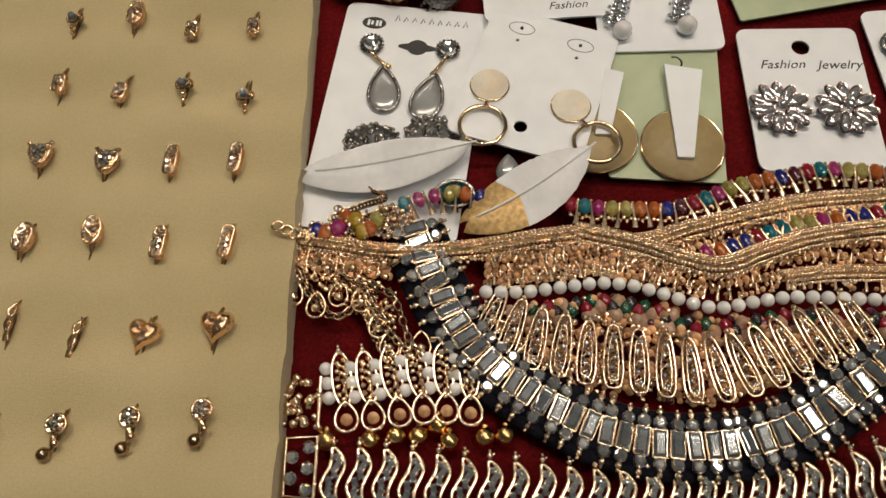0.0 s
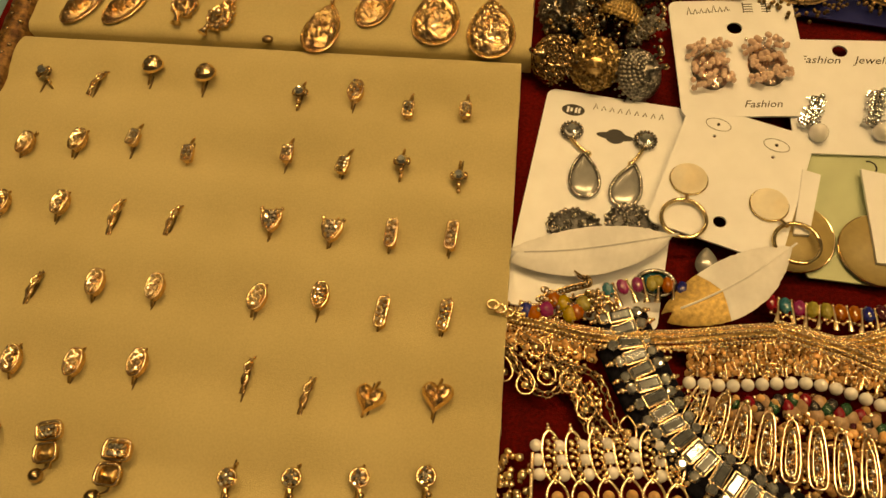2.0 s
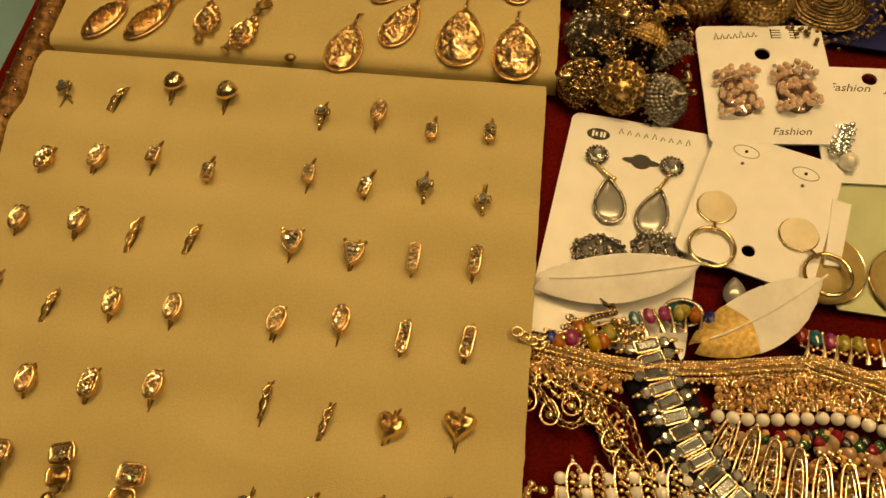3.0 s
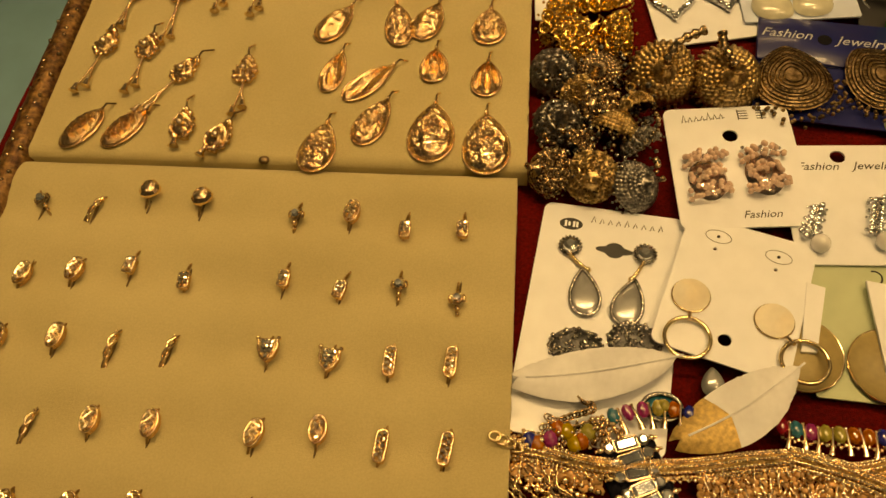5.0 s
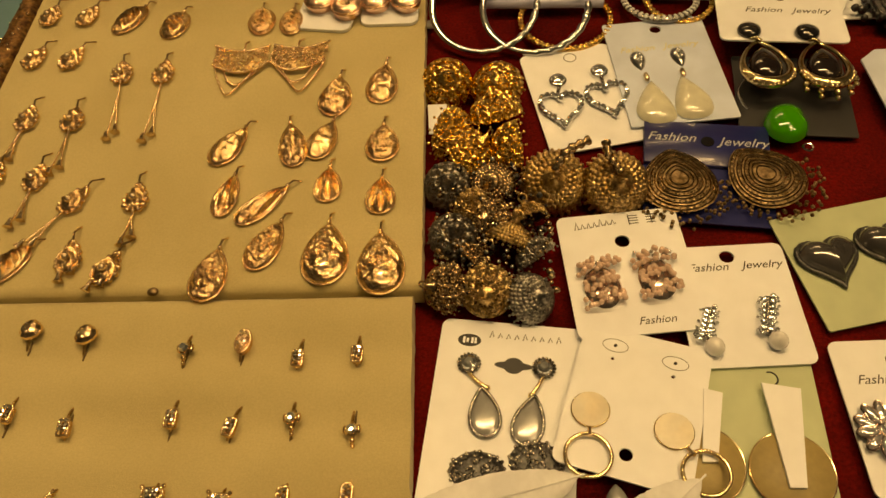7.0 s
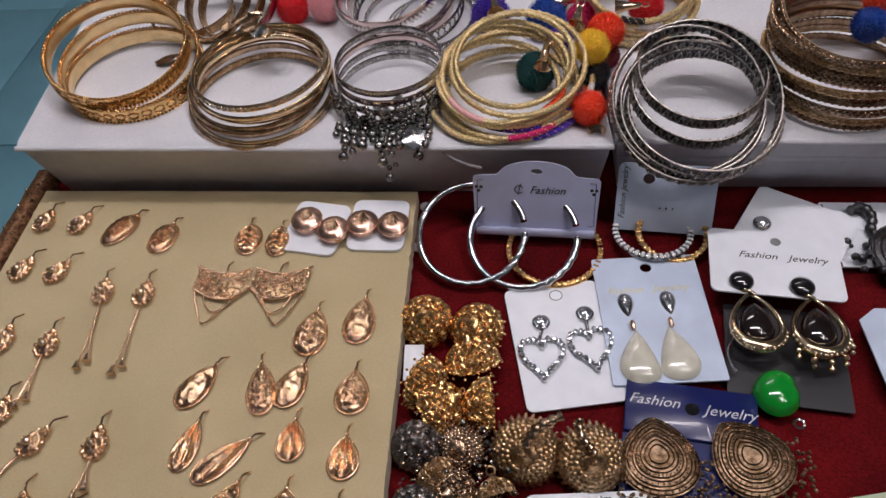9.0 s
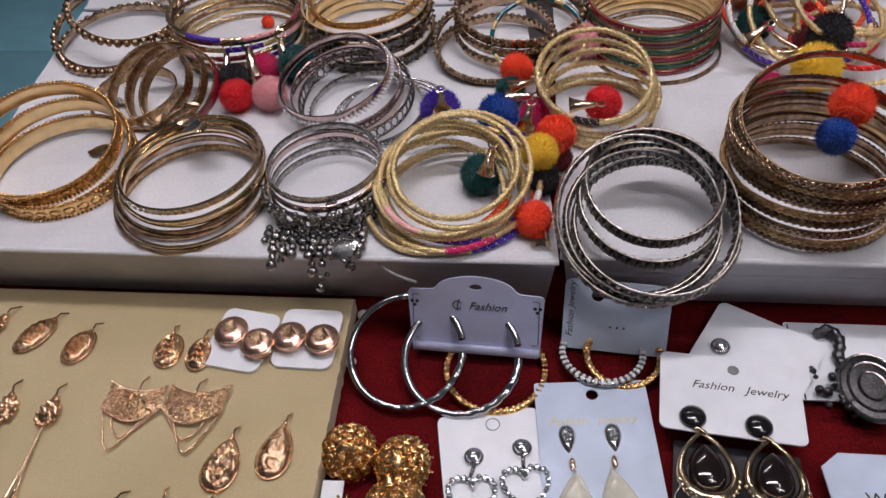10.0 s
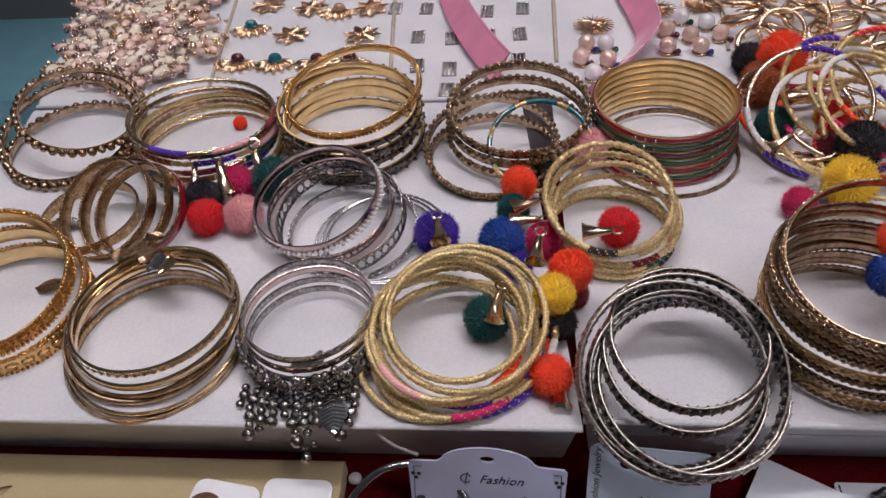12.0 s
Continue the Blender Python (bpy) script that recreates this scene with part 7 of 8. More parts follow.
# filigree leaf collar
collar = thing("leaf_collar_necklace", pose(0, 0, 0), "gold collar necklace of long pierced leaf links", "necklace", "necklaces on the velvet")
leaf_out = [(0.0024 * math.copysign(abs(math.sin(t)) ** 0.55, math.sin(t)) * (1 - 0.22 * math.cos(t)), 0.0088 * math.cos(t)) for t in np.linspace(0, 2 * math.pi, 26, endpoint=False)]
leaf_one = None
for i, (p, a) in enumerate(frames(spline(LEAFS, 16))):
    m = pose(p.x, p.y, 0.0058 + 0.0006 * (i % 2), -3, 6 * math.sin(i), a * 0.9 + 4)
    if leaf_one is None:
        leaf_one = part("leaf_link", Geo().tube([(x, y, 0) for x, y in leaf_out], 0.00042, 8, closed=True).tube([(x * 0.55, y * 0.72 - 0.0008, 0.0004) for x, y in leaf_out], 0.00028, 6, closed=True).ball((0, 0.0094, 0.0002), 0.0009, 7, 5), bright_gold, collar)
        zz = [(0.0019 * (-1) ** k * (1 - abs(k - 4.5) * 0.08), -0.0076 + 0.0016 * k, 0.0002) for k in range(10)]
        zig = part("zigzag_wire", Geo().tube(zz, 0.00042, 7).tube([(-0.6 * x, y, z - 0.0004) for x, y, z in zz], 0.00035, 7), bright_gold, collar)
        g = Geo()
        for k in range(5):
            g.ball((0.0004 * (-1) ** k, -0.0060 + 0.0028 * k, 0.0002), 0.0008, 6, 4)
        spark = part("stone_line", g, crystal, collar, "small pale stones")
        leaf_one.matrix_local = zig.matrix_local = spark.matrix_local = m
    else:
        for o, nm in ((leaf_one, "leaf_link"), (zig, "zigzag_wire"), (spark, "stone_line")):
            share(o, nm, m, collar)
# baguette crystal necklace
crystal_necklace = thing("crystal_necklace", pose(0, 0, 0), "black corded collar of rectangular crystals in gold settings", "necklace", "necklaces on the velvet")
unit = None
path = spline(BAGS, 37)
for s, r in ((-0.0068, 0.0022), (-0.0036, 0.0028), (0.0036, 0.0028), (0.0068, 0.0022), (0, 0.0028)):
    pts = []
    for p, a in frames(spline(BAGS, 80)):
        n = Vector((-math.sin(radians(a)), math.cos(radians(a)), 0))
        pts.append(p + n * s + Vector((0, 0, -0.0046)))
    part("black_cord", Geo().tube(pts, lambda i, q: r * (1 + 0.12 * noise.noise((i * 0.9, q, s * 900))), 8), black_cloth, crystal_necklace, "black cord backing")
for i, (p, a) in enumerate(frames(path)):
    m = pose(p.x, p.y, p.z - 0.0012, 9 * math.sin(i * 1.9), 8 * math.sin(i * 2.7), a + 4 * math.sin(i * 2.2))
    if unit is None:
        w, h = 0.0017, 0.0034
        rect = [(-w, -h, 0), (w, -h, 0), (w, h, 0), (-w, h, 0)]
        g = Geo()
        for k in range(4):
            g.tube([rect[k], rect[(k + 1) % 4]], 0.00042, 6)
        for s in (-1, 1):
            g.ball((0, s * 0.0077, -0.0002), 0.0010, 7, 5).ball((0, s * 0.0089, -0.0004), 0.0006, 6, 4).lathe([(0.0014, -0.0008), (0.0015, 0.0002), (0.0012, 0.0004)], 10, pose(0, s * 0.0051, 0))
        unit = part("setting", g, bright_gold, crystal_necklace)
        g = Geo()
        # a stepped crown round a broad flat table
        rings = [(1.0, 1.0, -0.0002), (0.90, 0.94, 0.0008), (0.70, 0.82, 0.0011), (0.62, 0.76, 0.0009), (0.56, 0.70, 0.0010)]
        vs = [(sx * w * a1, sy * h * b1, z1) for a1, b1, z1 in rings for sx, sy in ((-1, -1), (1, -1), (1, 1), (-1, 1))]
        g.add(vs, [(r * 4 + k, r * 4 + (k + 1) % 4, r * 4 + 4 + (k + 1) % 4, r * 4 + 4 + k) for r in range(4) for k in range(4)] + [(16, 17, 18, 19)])
        bag = part("baguette_crystal", g, baguette_glass, crystal_necklace, "rectangular clear crystal", 10)
        rnd = part("round_crystal", Geo().lathe([(0.0018, -0.0004), (0.0018, 0.0003), (0.0013, 0.0011), (0.0008, 0.0013), (0, 0.0013)], 9), crystal, crystal_necklace, "round clear crystal", 10)
        unit.matrix_local = bag.matrix_local = m
        rnd.matrix_local = m @ pose(0, 0.0051, 0)
    else:
        share(unit, "setting", m, crystal_necklace)
        share(bag, "baguette_crystal", m, crystal_necklace)
        share(rnd, "round_crystal", m @ pose(0, 0.0051, 0), crystal_necklace)
    share(rnd, "round_crystal", m @ pose(0, -0.0051, 0), crystal_necklace)
# pearl and gold choker, front left
choker = thing("pearl_choker", pose(0, 0, 0), "gold choker with rows of pearls and round drops", "necklace", "necklaces on the velvet")
CH = ((0.0872, 0.1262, 0.0055), (0.0938, 0.1268, 0.0055), (0.1004, 0.1278, 0.0055), (0.1070, 0.1288, 0.0055), (0.1136, 0.1292, 0.0055), (0.1202, 0.1288, 0.0055))
bar_one = None
for i, (p, a) in enumerate(frames(spline(CH, 6))):
    m = pose(p.x, p.y + 0.0010, 0.0055, 0, 0, a + 6)
    if bar_one is None:
        bo = [(0.0026 * math.sin(t), 0.0072 * math.cos(t) + 0.0030) for t in np.linspace(0, 2 * math.pi, 22, endpoint=False)]
        bar_one = part("bar_link", Geo().tube([(x, y, 0) for x, y in bo], 0.00055, 6, closed=True).ball((0, 0.0108, 0), 0.0009, 7, 5).ball((0, 0.0120, 0), 0.0006, 6, 4), bright_gold, choker)
        g = Geo()
        for k in range(16):
            g.ball((0.0011 * math.sin(k * 2.2), -0.0026 + 0.0007 * k, 0.0003), 0.0009, 6, 4)
        fill = part("stone_fill", g, gold, choker, "amber stone filling")
        drop = part("drop_ring", Geo().tube([(x, y - 0.0072, 0.0004) for x, y in teardrop(0.0056, 0.0078, 22, 0.6)], 0.0005, 6, closed=True), bright_gold, choker)
        gem = part("drop_gem", Geo().ball((0, -0.0080, 0.0004), 0.0017, 10, 6), amber, choker, "round amber stone")
        trio = []
        for k in range(3):
            trio.append(part("pearl_bead", Geo().ball((0, 0, 0), 0.0018, 12, 8), pearl, choker))
            trio[-1].matrix_local = m @ pose(-0.0040, 0.0066 - 0.0040 * k, -0.0006)
        for o in (bar_one, fill, drop, gem):
            o.matrix_local = m
    else:
        for o, nm in ((bar_one, "bar_link"), (fill, "stone_fill"), (drop, "drop_ring"), (gem, "drop_gem")):
            share(o, nm, m, choker)
        for k in range(3):
            share(trio[0], "pearl_bead", m @ pose(-0.0040, 0.0066 - 0.0040 * k, -0.0006), choker)
g = Geo()
CL = ((0.0774, 0.1239, 0.0050), (0.0751, 0.1205, 0.0050))
for k in range(34):
    g.ball((CL[0][0] + random.uniform(-0.0060, 0.0038), CL[0][1] + random.uniform(-0.0065, 0.0065), random.uniform(0.003, 0.006)), random.uniform(0.0008, 0.0016), 7, 5)
tagged(part("clasp_grain", g, bright_gold, choker, "grained gold clasp"), kind="stuff")
part("clasp_bar", Geo().tube([(CL[0][0] + 0.0042, CL[0][1] - 0.0062, 0.006), (CL[0][0] + 0.0038, CL[0][1] + 0.0066, 0.006)], 0.0007, 6), bright_gold, choker)
for x, y in ((0.0836, 0.1146), (0.0948, 0.1150), (0.1014, 0.1162), (0.1072, 0.1163), (0.1121, 0.1193), (0.1152, 0.1151), (0.1241, 0.1163), (0.1295, 0.1169)):
    part("bell_bead", Geo().ball((x, y, 0.0032), 0.0028, 14, 10).ball((x, y + 0.0026, 0.0040), 0.0010, 8, 6), yellow_gold, choker, "polished gold ball")
# row of S-shaped links along the front
wavy = thing("wave_necklace", pose(0, 0, 0), "gold necklace of S-shaped crystal-set links", "necklace", "necklaces on the velvet")
wave_one = None
for i, (p, a) in enumerate(frames(spline(WAVES, 22))):
    m = pose(p.x, p.y - 0.0010, 0.0050, 0, 0, a * 0.8 + 4)
    if wave_one is None:
        mid = [(0.0012 * math.sin(t * 2.2), 0.0072 * (1 - t / math.pi * 2)) for t in np.linspace(0, math.pi, 14)]
        wid = [0.0021 * math.sin(math.pi * (k + 0.6) / 14.2) ** 0.7 for k in range(14)]
        loop = [(x - w, y, 0) for (x, y), w in zip(mid, wid)] + [(x + w, y, 0) for (x, y), w in reversed(list(zip(mid, wid)))]
        wave_one = part("wave_link", Geo().tube(loop, 0.00062, 6, closed=True).ball((mid[0][0], 0.0086, 0), 0.0010, 7, 5).ball((mid[0][0], 0.0098, 0), 0.0006, 6, 4).ball((mid[0][0] + 0.0009, 0.0090, 0), 0.0005, 6, 4), bright_gold, wavy)
        g = Geo()
        for k in range(2, 12):
            g.ball((mid[k][0] + 0.0005 * math.sin(k * 2.4), mid[k][1], 0.0001 + 0.0002 * (k % 2)), 0.00115, 6, 4)
        wfill = part("crystal_fill", g, crystal, wavy, "small clear crystals", 20)
        wdrop = part("dark_drop", Geo().ball((mid[-1][0], -0.0100, 0), 0.0022, 10, 8), STONES["ruby"], wavy, "dark red drop")
        for o in (wave_one, wfill, wdrop):
            o.matrix_local = m
    else:
        for o, nm in ((wave_one, "wave_link"), (wfill, "crystal_fill"), (wdrop, "dark_drop")):
            share(o, nm, m, wavy)
WC = ((0.0777, 0.1073, 0.0050), (0.0766, 0.1042, 0.0050))
g = Geo()
for k in range(5):
    g.lathe([(0.0018, 0), (0.0017, 0.0006), (0.0009, 0.0014), (0, 0.0014)], 9, pose(WC[0][0] + 0.0020 * (-1) ** k, WC[0][1] + 0.0050 - 0.0026 * k, 0.005))
part("clasp", g, crystal, wavy, "crystal-set clasp", 15)
part("clasp_frame", Geo().tube([(WC[0][0] + x, WC[0][1] + y, 0.0048) for x, y in ((-0.0042, 0.0072), (0.0040, 0.0078), (0.0042, -0.0074), (-0.0036, -0.0070))], 0.0007, 6, closed=True), bright_gold, wavy)
# tangled chains at the edge of the pad
chains = thing("tangled_chain", pose(0, 0, 0), "tangled gold chain with openwork drops", "chain", "necklaces on the velvet")
rng = random.Random(5)
for pts in (((0.0625, 0.1738, 0.0050), (0.0673, 0.1676, 0.0050), (0.0740, 0.1574, 0.0050), (0.0802, 0.1500, 0.0050), (0.0775, 0.1541, 0.0050)), ((0.0831, 0.1612, 0.0045), (0.0902, 0.1512, 0.0045), (0.0947, 0.1416, 0.0045), (0.0989, 0.1354, 0.0045)), ((0.0767, 0.1639, 0.0060), (0.0868, 0.1572, 0.0060), (0.0979, 0.1541, 0.0060), (0.1031, 0.1429, 0.0060), (0.1057, 0.1351, 0.0060)),
            ((0.0703, 0.1625, 0.0050), (0.0778, 0.1508, 0.0050), (0.0843, 0.1477, 0.0050), (0.0901, 0.1527, 0.0050)), ((0.0898, 0.1575, 0.0055), (0.0952, 0.1477, 0.0055), (0.1001, 0.1414, 0.0055), (0.1033, 0.1383, 0.0055)), ((0.0817, 0.1799, 0.0060), (0.0885, 0.1773, 0.0060), (0.0964, 0.1798, 0.0060), (0.0983, 0.1747, 0.0060)), ((0.0804, 0.1769, 0.0065), (0.0883, 0.1807, 0.0065), (0.0946, 0.1835, 0.0065), (0.0912, 0.1863, 0.0065))):
    g = Geo()
    for i, (p, a) in enumerate(frames(spline(pts, 20))):
        m = pose(p.x, p.y, p.z, 60 * (i % 2), 0, a)
        g.tube([(0.0016 * math.cos(t), 0.0010 * math.sin(t), 0) for t in np.linspace(0, 2 * math.pi, 9, endpoint=False)], 0.0003, 5, closed=True, m=m)
    part("chain", g, bronze, chains)
for x, y in ((0.0901, 0.1527), (0.0953, 0.1454), (0.0986, 0.1399), (0.1040, 0.1377), (0.1070, 0.1401), (0.0837, 0.1542), (0.0778, 0.1508), (0.0712, 0.1540), (0.0870, 0.1628), (0.0798, 0.1626)):
    part("openwork_drop", Geo().tube([(x + p, y + q, 0.0052) for p, q in teardrop(0.0050, 0.0075, 16, 0.6)], 0.0004, 6, closed=True).ball((x, y - 0.001, 0.0052), 0.0015, 8, 6), gold, chains)
g = Geo()
for k in range(330):
    x = rng.uniform(0.070, 0.100)
    y = 0.172 - 0.75 * (x - 0.070) + rng.uniform(-0.009, 0.005)
    g.ball((x, y, rng.uniform(0.002, 0.0055)), rng.uniform(0.0006, 0.0012), 6, 4)
tagged(part("loose_graining", g, gold, chains, "crowded small gold grains"), kind="stuff")
for k in range(4):
    part("end_link", Geo().tube([(0.0664 + 0.0022 * k + 0.0017 * math.cos(t), 0.1712 - 0.0006 * k + 0.0014 * math.sin(t), 0.0122 - 0.0012 * k) for t in np.linspace(0, 2 * math.pi, 14, endpoint=False)], 0.0004, 6, closed=True), pale_gold, chains)
clear = thing("clear_drop", pose(0, 0, 0), "clear glass drop earring between the cards", "earring")
p = ((0.1305, 0.1957),)[0]
part("stone", Geo().dome([(p[0] + x, p[1] + y) for x, y in teardrop(0.0070, 0.0100, 20, 0.7)], 0.0022, 6, z=0.003), grey_mirror, clear)
blue_gem = thing("oval_brooch", pose(0, 0, 0), "blue and olive stones in a silver setting", "brooch")
p = ((0.1149, 0.1861),)[0]
part("setting", Geo().tube([(p[0] + x, p[1] + y, 0.0045) for x, y in circle(0, 0, 0.0056, 26, 0.0042)], 0.0008, 6, closed=True), old_silver, blue_gem)
part("blue_stone", Geo().dome([(p[0] + x, p[1] + y + 0.001) for x, y in circle(0, 0, 0.0050, 22, 0.0036)], 0.001, 5, z=0.003), STONES["turquoise"], blue_gem)
part("olive_stone", Geo().ball((p[0], p[1], 0.0058), 0.0022, 10, 6), STONES["olive"], blue_gem)


# ---- heap of dome earrings ----
def dome_earring(x, y, z, r, mat, accent, tilt, turn, style, label):
    ob = thing("dome_earring", pose(x, y, z, tilt, 0, turn), label, "earring", "dome earrings on the velvet")
    prof = [(r * math.cos(t), r * 0.85 * math.sin(t)) for t in np.linspace(0, 1.45, 9)]
    part("dome", Geo().lathe(prof, 28, wobble=lambda a, k: 1 + 0.03 * math.sin(a * 14)), mat, ob)
    part("inside", Geo().lathe([(r * 0.96, 0.0002), (r * 0.4, r * 0.3), (0, r * 0.4)], 20), pewter, ob)
    g = Geo()
    if style == "scale":
        for j in range(6):
            t = 0.16 + 0.21 * j
            n = int(30 * math.cos(t)) + 4
            for k in range(n):
                a = 2 * math.pi * (k + 0.5 * (j % 2)) / n
                g.ball((0.93 * r * math.cos(t) * math.cos(a), 0.93 * r * math.cos(t) * math.sin(a), 0.93 * r * 0.85 * math.sin(t)), r * 0.135, 8, 6)
    else:
        for j in range(4):
            t = 0.2 + 0.33 * j
            n = max(5, int(15 * math.cos(t)))
            for k in range(n):
                a = 2 * math.pi * (k + 0.5 * (j % 2)) / n
                d = Vector((math.cos(t) * math.cos(a), math.cos(t) * math.sin(a), 0.85 * math.sin(t)))
                q = d.to_track_quat("Z", "Y").to_matrix().to_4x4()
                m = Matrix.Translation(d * r * 1.02) @ q
                s = r * (0.23 if mat is gap_shade_gold else 0.20)
                g.tube([(s * math.cos(b), s * math.sin(b), 0) for b in np.linspace(0, 2 * math.pi, 9, endpoint=False)], r * 0.05, 4, closed=True, m=m)
                g.ball((0, 0, 0), r * 0.075, 6, 4, m=m)
                for b in range(6):
                    g.ball((s * 0.62 * math.cos(b * 1.047), s * 0.62 * math.sin(b * 1.047), 0), r * 0.04, 5, 3, m=m)
    part("relief", g, accent, ob)
    g = Geo()
    n = int(r * 2600)
    for k in range(n):
        a = 2 * math.pi * k / n
        g.ball((r * 1.04 * math.cos(a), r * 1.04 * math.sin(a), 0), r * 0.08, 6, 4)
        if style == "scale" or k % 2 == 0:
            g.ball((r * 1.10 * math.cos(a), r * 1.10 * math.sin(a), -r * 0.18), r * 0.06, 6, 4)
    part("bead_edge", g, accent, ob)
    part("crown", Geo().lathe([(r * 0.32, r * 0.80), (r * 0.36, r * 0.90), (r * 0.15, r * 1.0), (r * 0.10, r * 1.15), (0, r * 1.2)], 14).tube([(0.0016 * math.cos(b), 0, r * 1.3 + 0.0016 * math.sin(b)) for b in np.linspace(0, 2 * math.pi, 10, endpoint=False)], 0.0004, 5, closed=True, up=(0, 1, 0)), accent, ob)
    return ob


# closed domes in the shaded gold; their colour stands for shade between the loops
for i, (x, y) in enumerate(((0.0768, 0.3745), (0.0985, 0.3700), (0.0975, 0.3545), (0.0782, 0.3440), (0.0865, 0.3330), (0.1050, 0.3345))):
    dome_earring(x, y, 0.0055 + 0.001 * (i % 2), 0.0104, gap_shade_gold, yellow_gold, (30, 28, -35, 80, 40, 85)[i], (10, -40, 20, 60, 100, -80)[i], "loop", "yellow gold filigree dome earring in a heap")
for i, (x, y) in enumerate(((0.0785, 0.3175), (0.0957, 0.3160), (0.0870, 0.3050), (0.0808, 0.2924), (0.0950, 0.2990), (0.1015, 0.2879), (0.1110, 0.2830), (0.0793, 0.2690), (0.0931, 0.2672), (0.1075, 0.2650), (0.0880, 0.2810), (0.1090, 0.2985))):
    dome_earring(x, y, 0.0050 + 0.0012 * (i % 3), (0.0088, 0.0086, 0.0070, 0.0086, 0.0080, 0.0080, 0.0074, 0.0084, 0.0088, 0.0088, 0.0066, 0.0066)[i], brass, dark_silver if i % 3 == 0 else (bronze if i % 3 == 1 else antique_gold),
                 (25, 30, 70, 20, 40, 55, 60, 50, 45, 40, 65, 70)[i], (i * 67) % 360 - 180 if i > 4 else (5, -20, 40, 30, -50)[i], "scale" if i % 4 == 1 else "loop", "dark oxidised dome earring in a heap")
for x, y, a in ((0.1189, 0.3160, -6), (0.1419, 0.3140, 8)):
    ob = dome_earring(x, y, 0.0070, 0.0118, antique_gold, antique_gold, 34, a, "scale", "large antique brass dome earring with scale pattern")
    part("ear_chain", Geo().tube(spline([(0, 0.003, 0.0120), (0.004 * (1 if a < 0 else -1), 0.010, 0.0135), (0.0120 if a < 0 else -0.004, 0.0150, 0.0120)], 18), lambda i, q: 0.0016 * (1 + 0.3 * math.sin(i * 2.0)), 8), bronze, ob, "beaded ear chain")
heap = thing("loose_beading", pose(0, 0, 0), "loose dull brass and silver beading among dome earrings", "beads", kind="stuff")
for mat, n, seed in ((bronze, 170, 1), (old_silver, 150, 2), (pewter, 120, 3)):
    rng, g = random.Random(seed), Geo()
    for k in range(n):
        x, y = rng.uniform(0.074, 0.117), rng.uniform(0.262, 0.325)
        g.ball((x, y, rng.uniform(0.0015, 0.0130)), rng.uniform(0.0006, 0.0014), 6, 4)
    part("beading", g, mat, heap)
tag = thing("paper_tag", pose(0.0735, 0.3545, 0.0045, 0, 4, 4), "small white paper tag beside the cream pad", "tag")
part("paper", Geo().slab(-0.0040, -0.0085, 0, 0.0040, 0.0085, 0.0006, bevel=0.0001), paper_white, tag)


# ---- trays behind the bangles ----
back = thing("back_tray", pose(0, 0, 0), "white velvet trays with beige dividers behind the bangles", "tray")
part("base", Geo().add([(-0.143, 0.657, 0.001), (0.440, 0.657, 0.001), (0.440, 1.100, 0.001), (-0.235, 1.100, 0.001), (-0.143, 0.657, 0.0415), (0.440, 0.657, 0.0415), (0.440, 1.100, 0.0415), (-0.235, 1.100, 0.0415)],
                       [(0, 1, 5, 4), (1, 2, 6, 5), (2, 3, 7, 6), (3, 0, 4, 7), (4, 5, 6, 7), (3, 2, 1, 0)]), box_white, back, "white velvet tray")
part("front_rim", Geo().tube([(-0.143, 0.6570, 0.0415), (0.15, 0.6562, 0.0417), (0.440, 0.6570, 0.0415)], 0.0014, 8), box_white, back)
beige = material("beige_divider", (0.50, 0.44, 0.36), 0.8, vary=0.05, scale=200)
for p, q in (((-0.0449, 0.6706, 0.0420), (-0.0604, 0.8045, 0.0420)), ((0.0613, 0.6725, 0.0420), (0.0510, 0.7964, 0.0420)), ((0.1561, 0.6933, 0.0420), (0.1573, 0.7887, 0.0420)), ((0.2543, 0.7014, 0.0420), (0.2626, 0.7810, 0.0420))):
    part("divider", Geo().tube([p, q], 0.0013, 6), beige, back, "thin beige divider")


def brooch(x, y, size, turn, stone_mat, label, petals=7):
    ob = thing("brooch", pose(x, y, 0.0418, 0, 0, turn), label, "brooch", "brooches in the back trays")
    g = Geo()
    for k in range(petals):
        a = radians(200 + 140 * k / (petals - 1))
        d = size * 0.62
        m = pose(d * math.cos(a), d * math.sin(a), 0.0012, 0, 0, math.degrees(a) - 90)
        g.dome(circle(0, 0, size * 0.16, 10, size * 0.42), size * 0.18, 3, m=m)
        g.ball((size * 1.05 * math.cos(a), size * 1.05 * math.sin(a), 0.0012), size * 0.12, 6, 4)
    part("petal_fan", g, gold, ob)
    part("stone", Geo().dome(circle(0, size * 0.10, size * 0.36, 16, size * 0.30), size * 0.30, 5, z=0.0016), stone_mat, ob)
    return ob


for i, (x, y) in enumerate(((-0.0353, 0.7018), (-0.0116, 0.7006), (0.0140, 0.6994), (0.0336, 0.7012), (-0.0372, 0.7447), (0.0170, 0.7649), (0.0111, 0.6790))):
    brooch(x, y, 0.0125, 8 * math.sin(i * 2), (STONES["plum"], STONES["turquoise"], STONES["plum"], STONES["plum"], STONES["turquoise"], STONES["peach"], STONES["plum"])[i], "rose gold fan brooch with an oval stone")
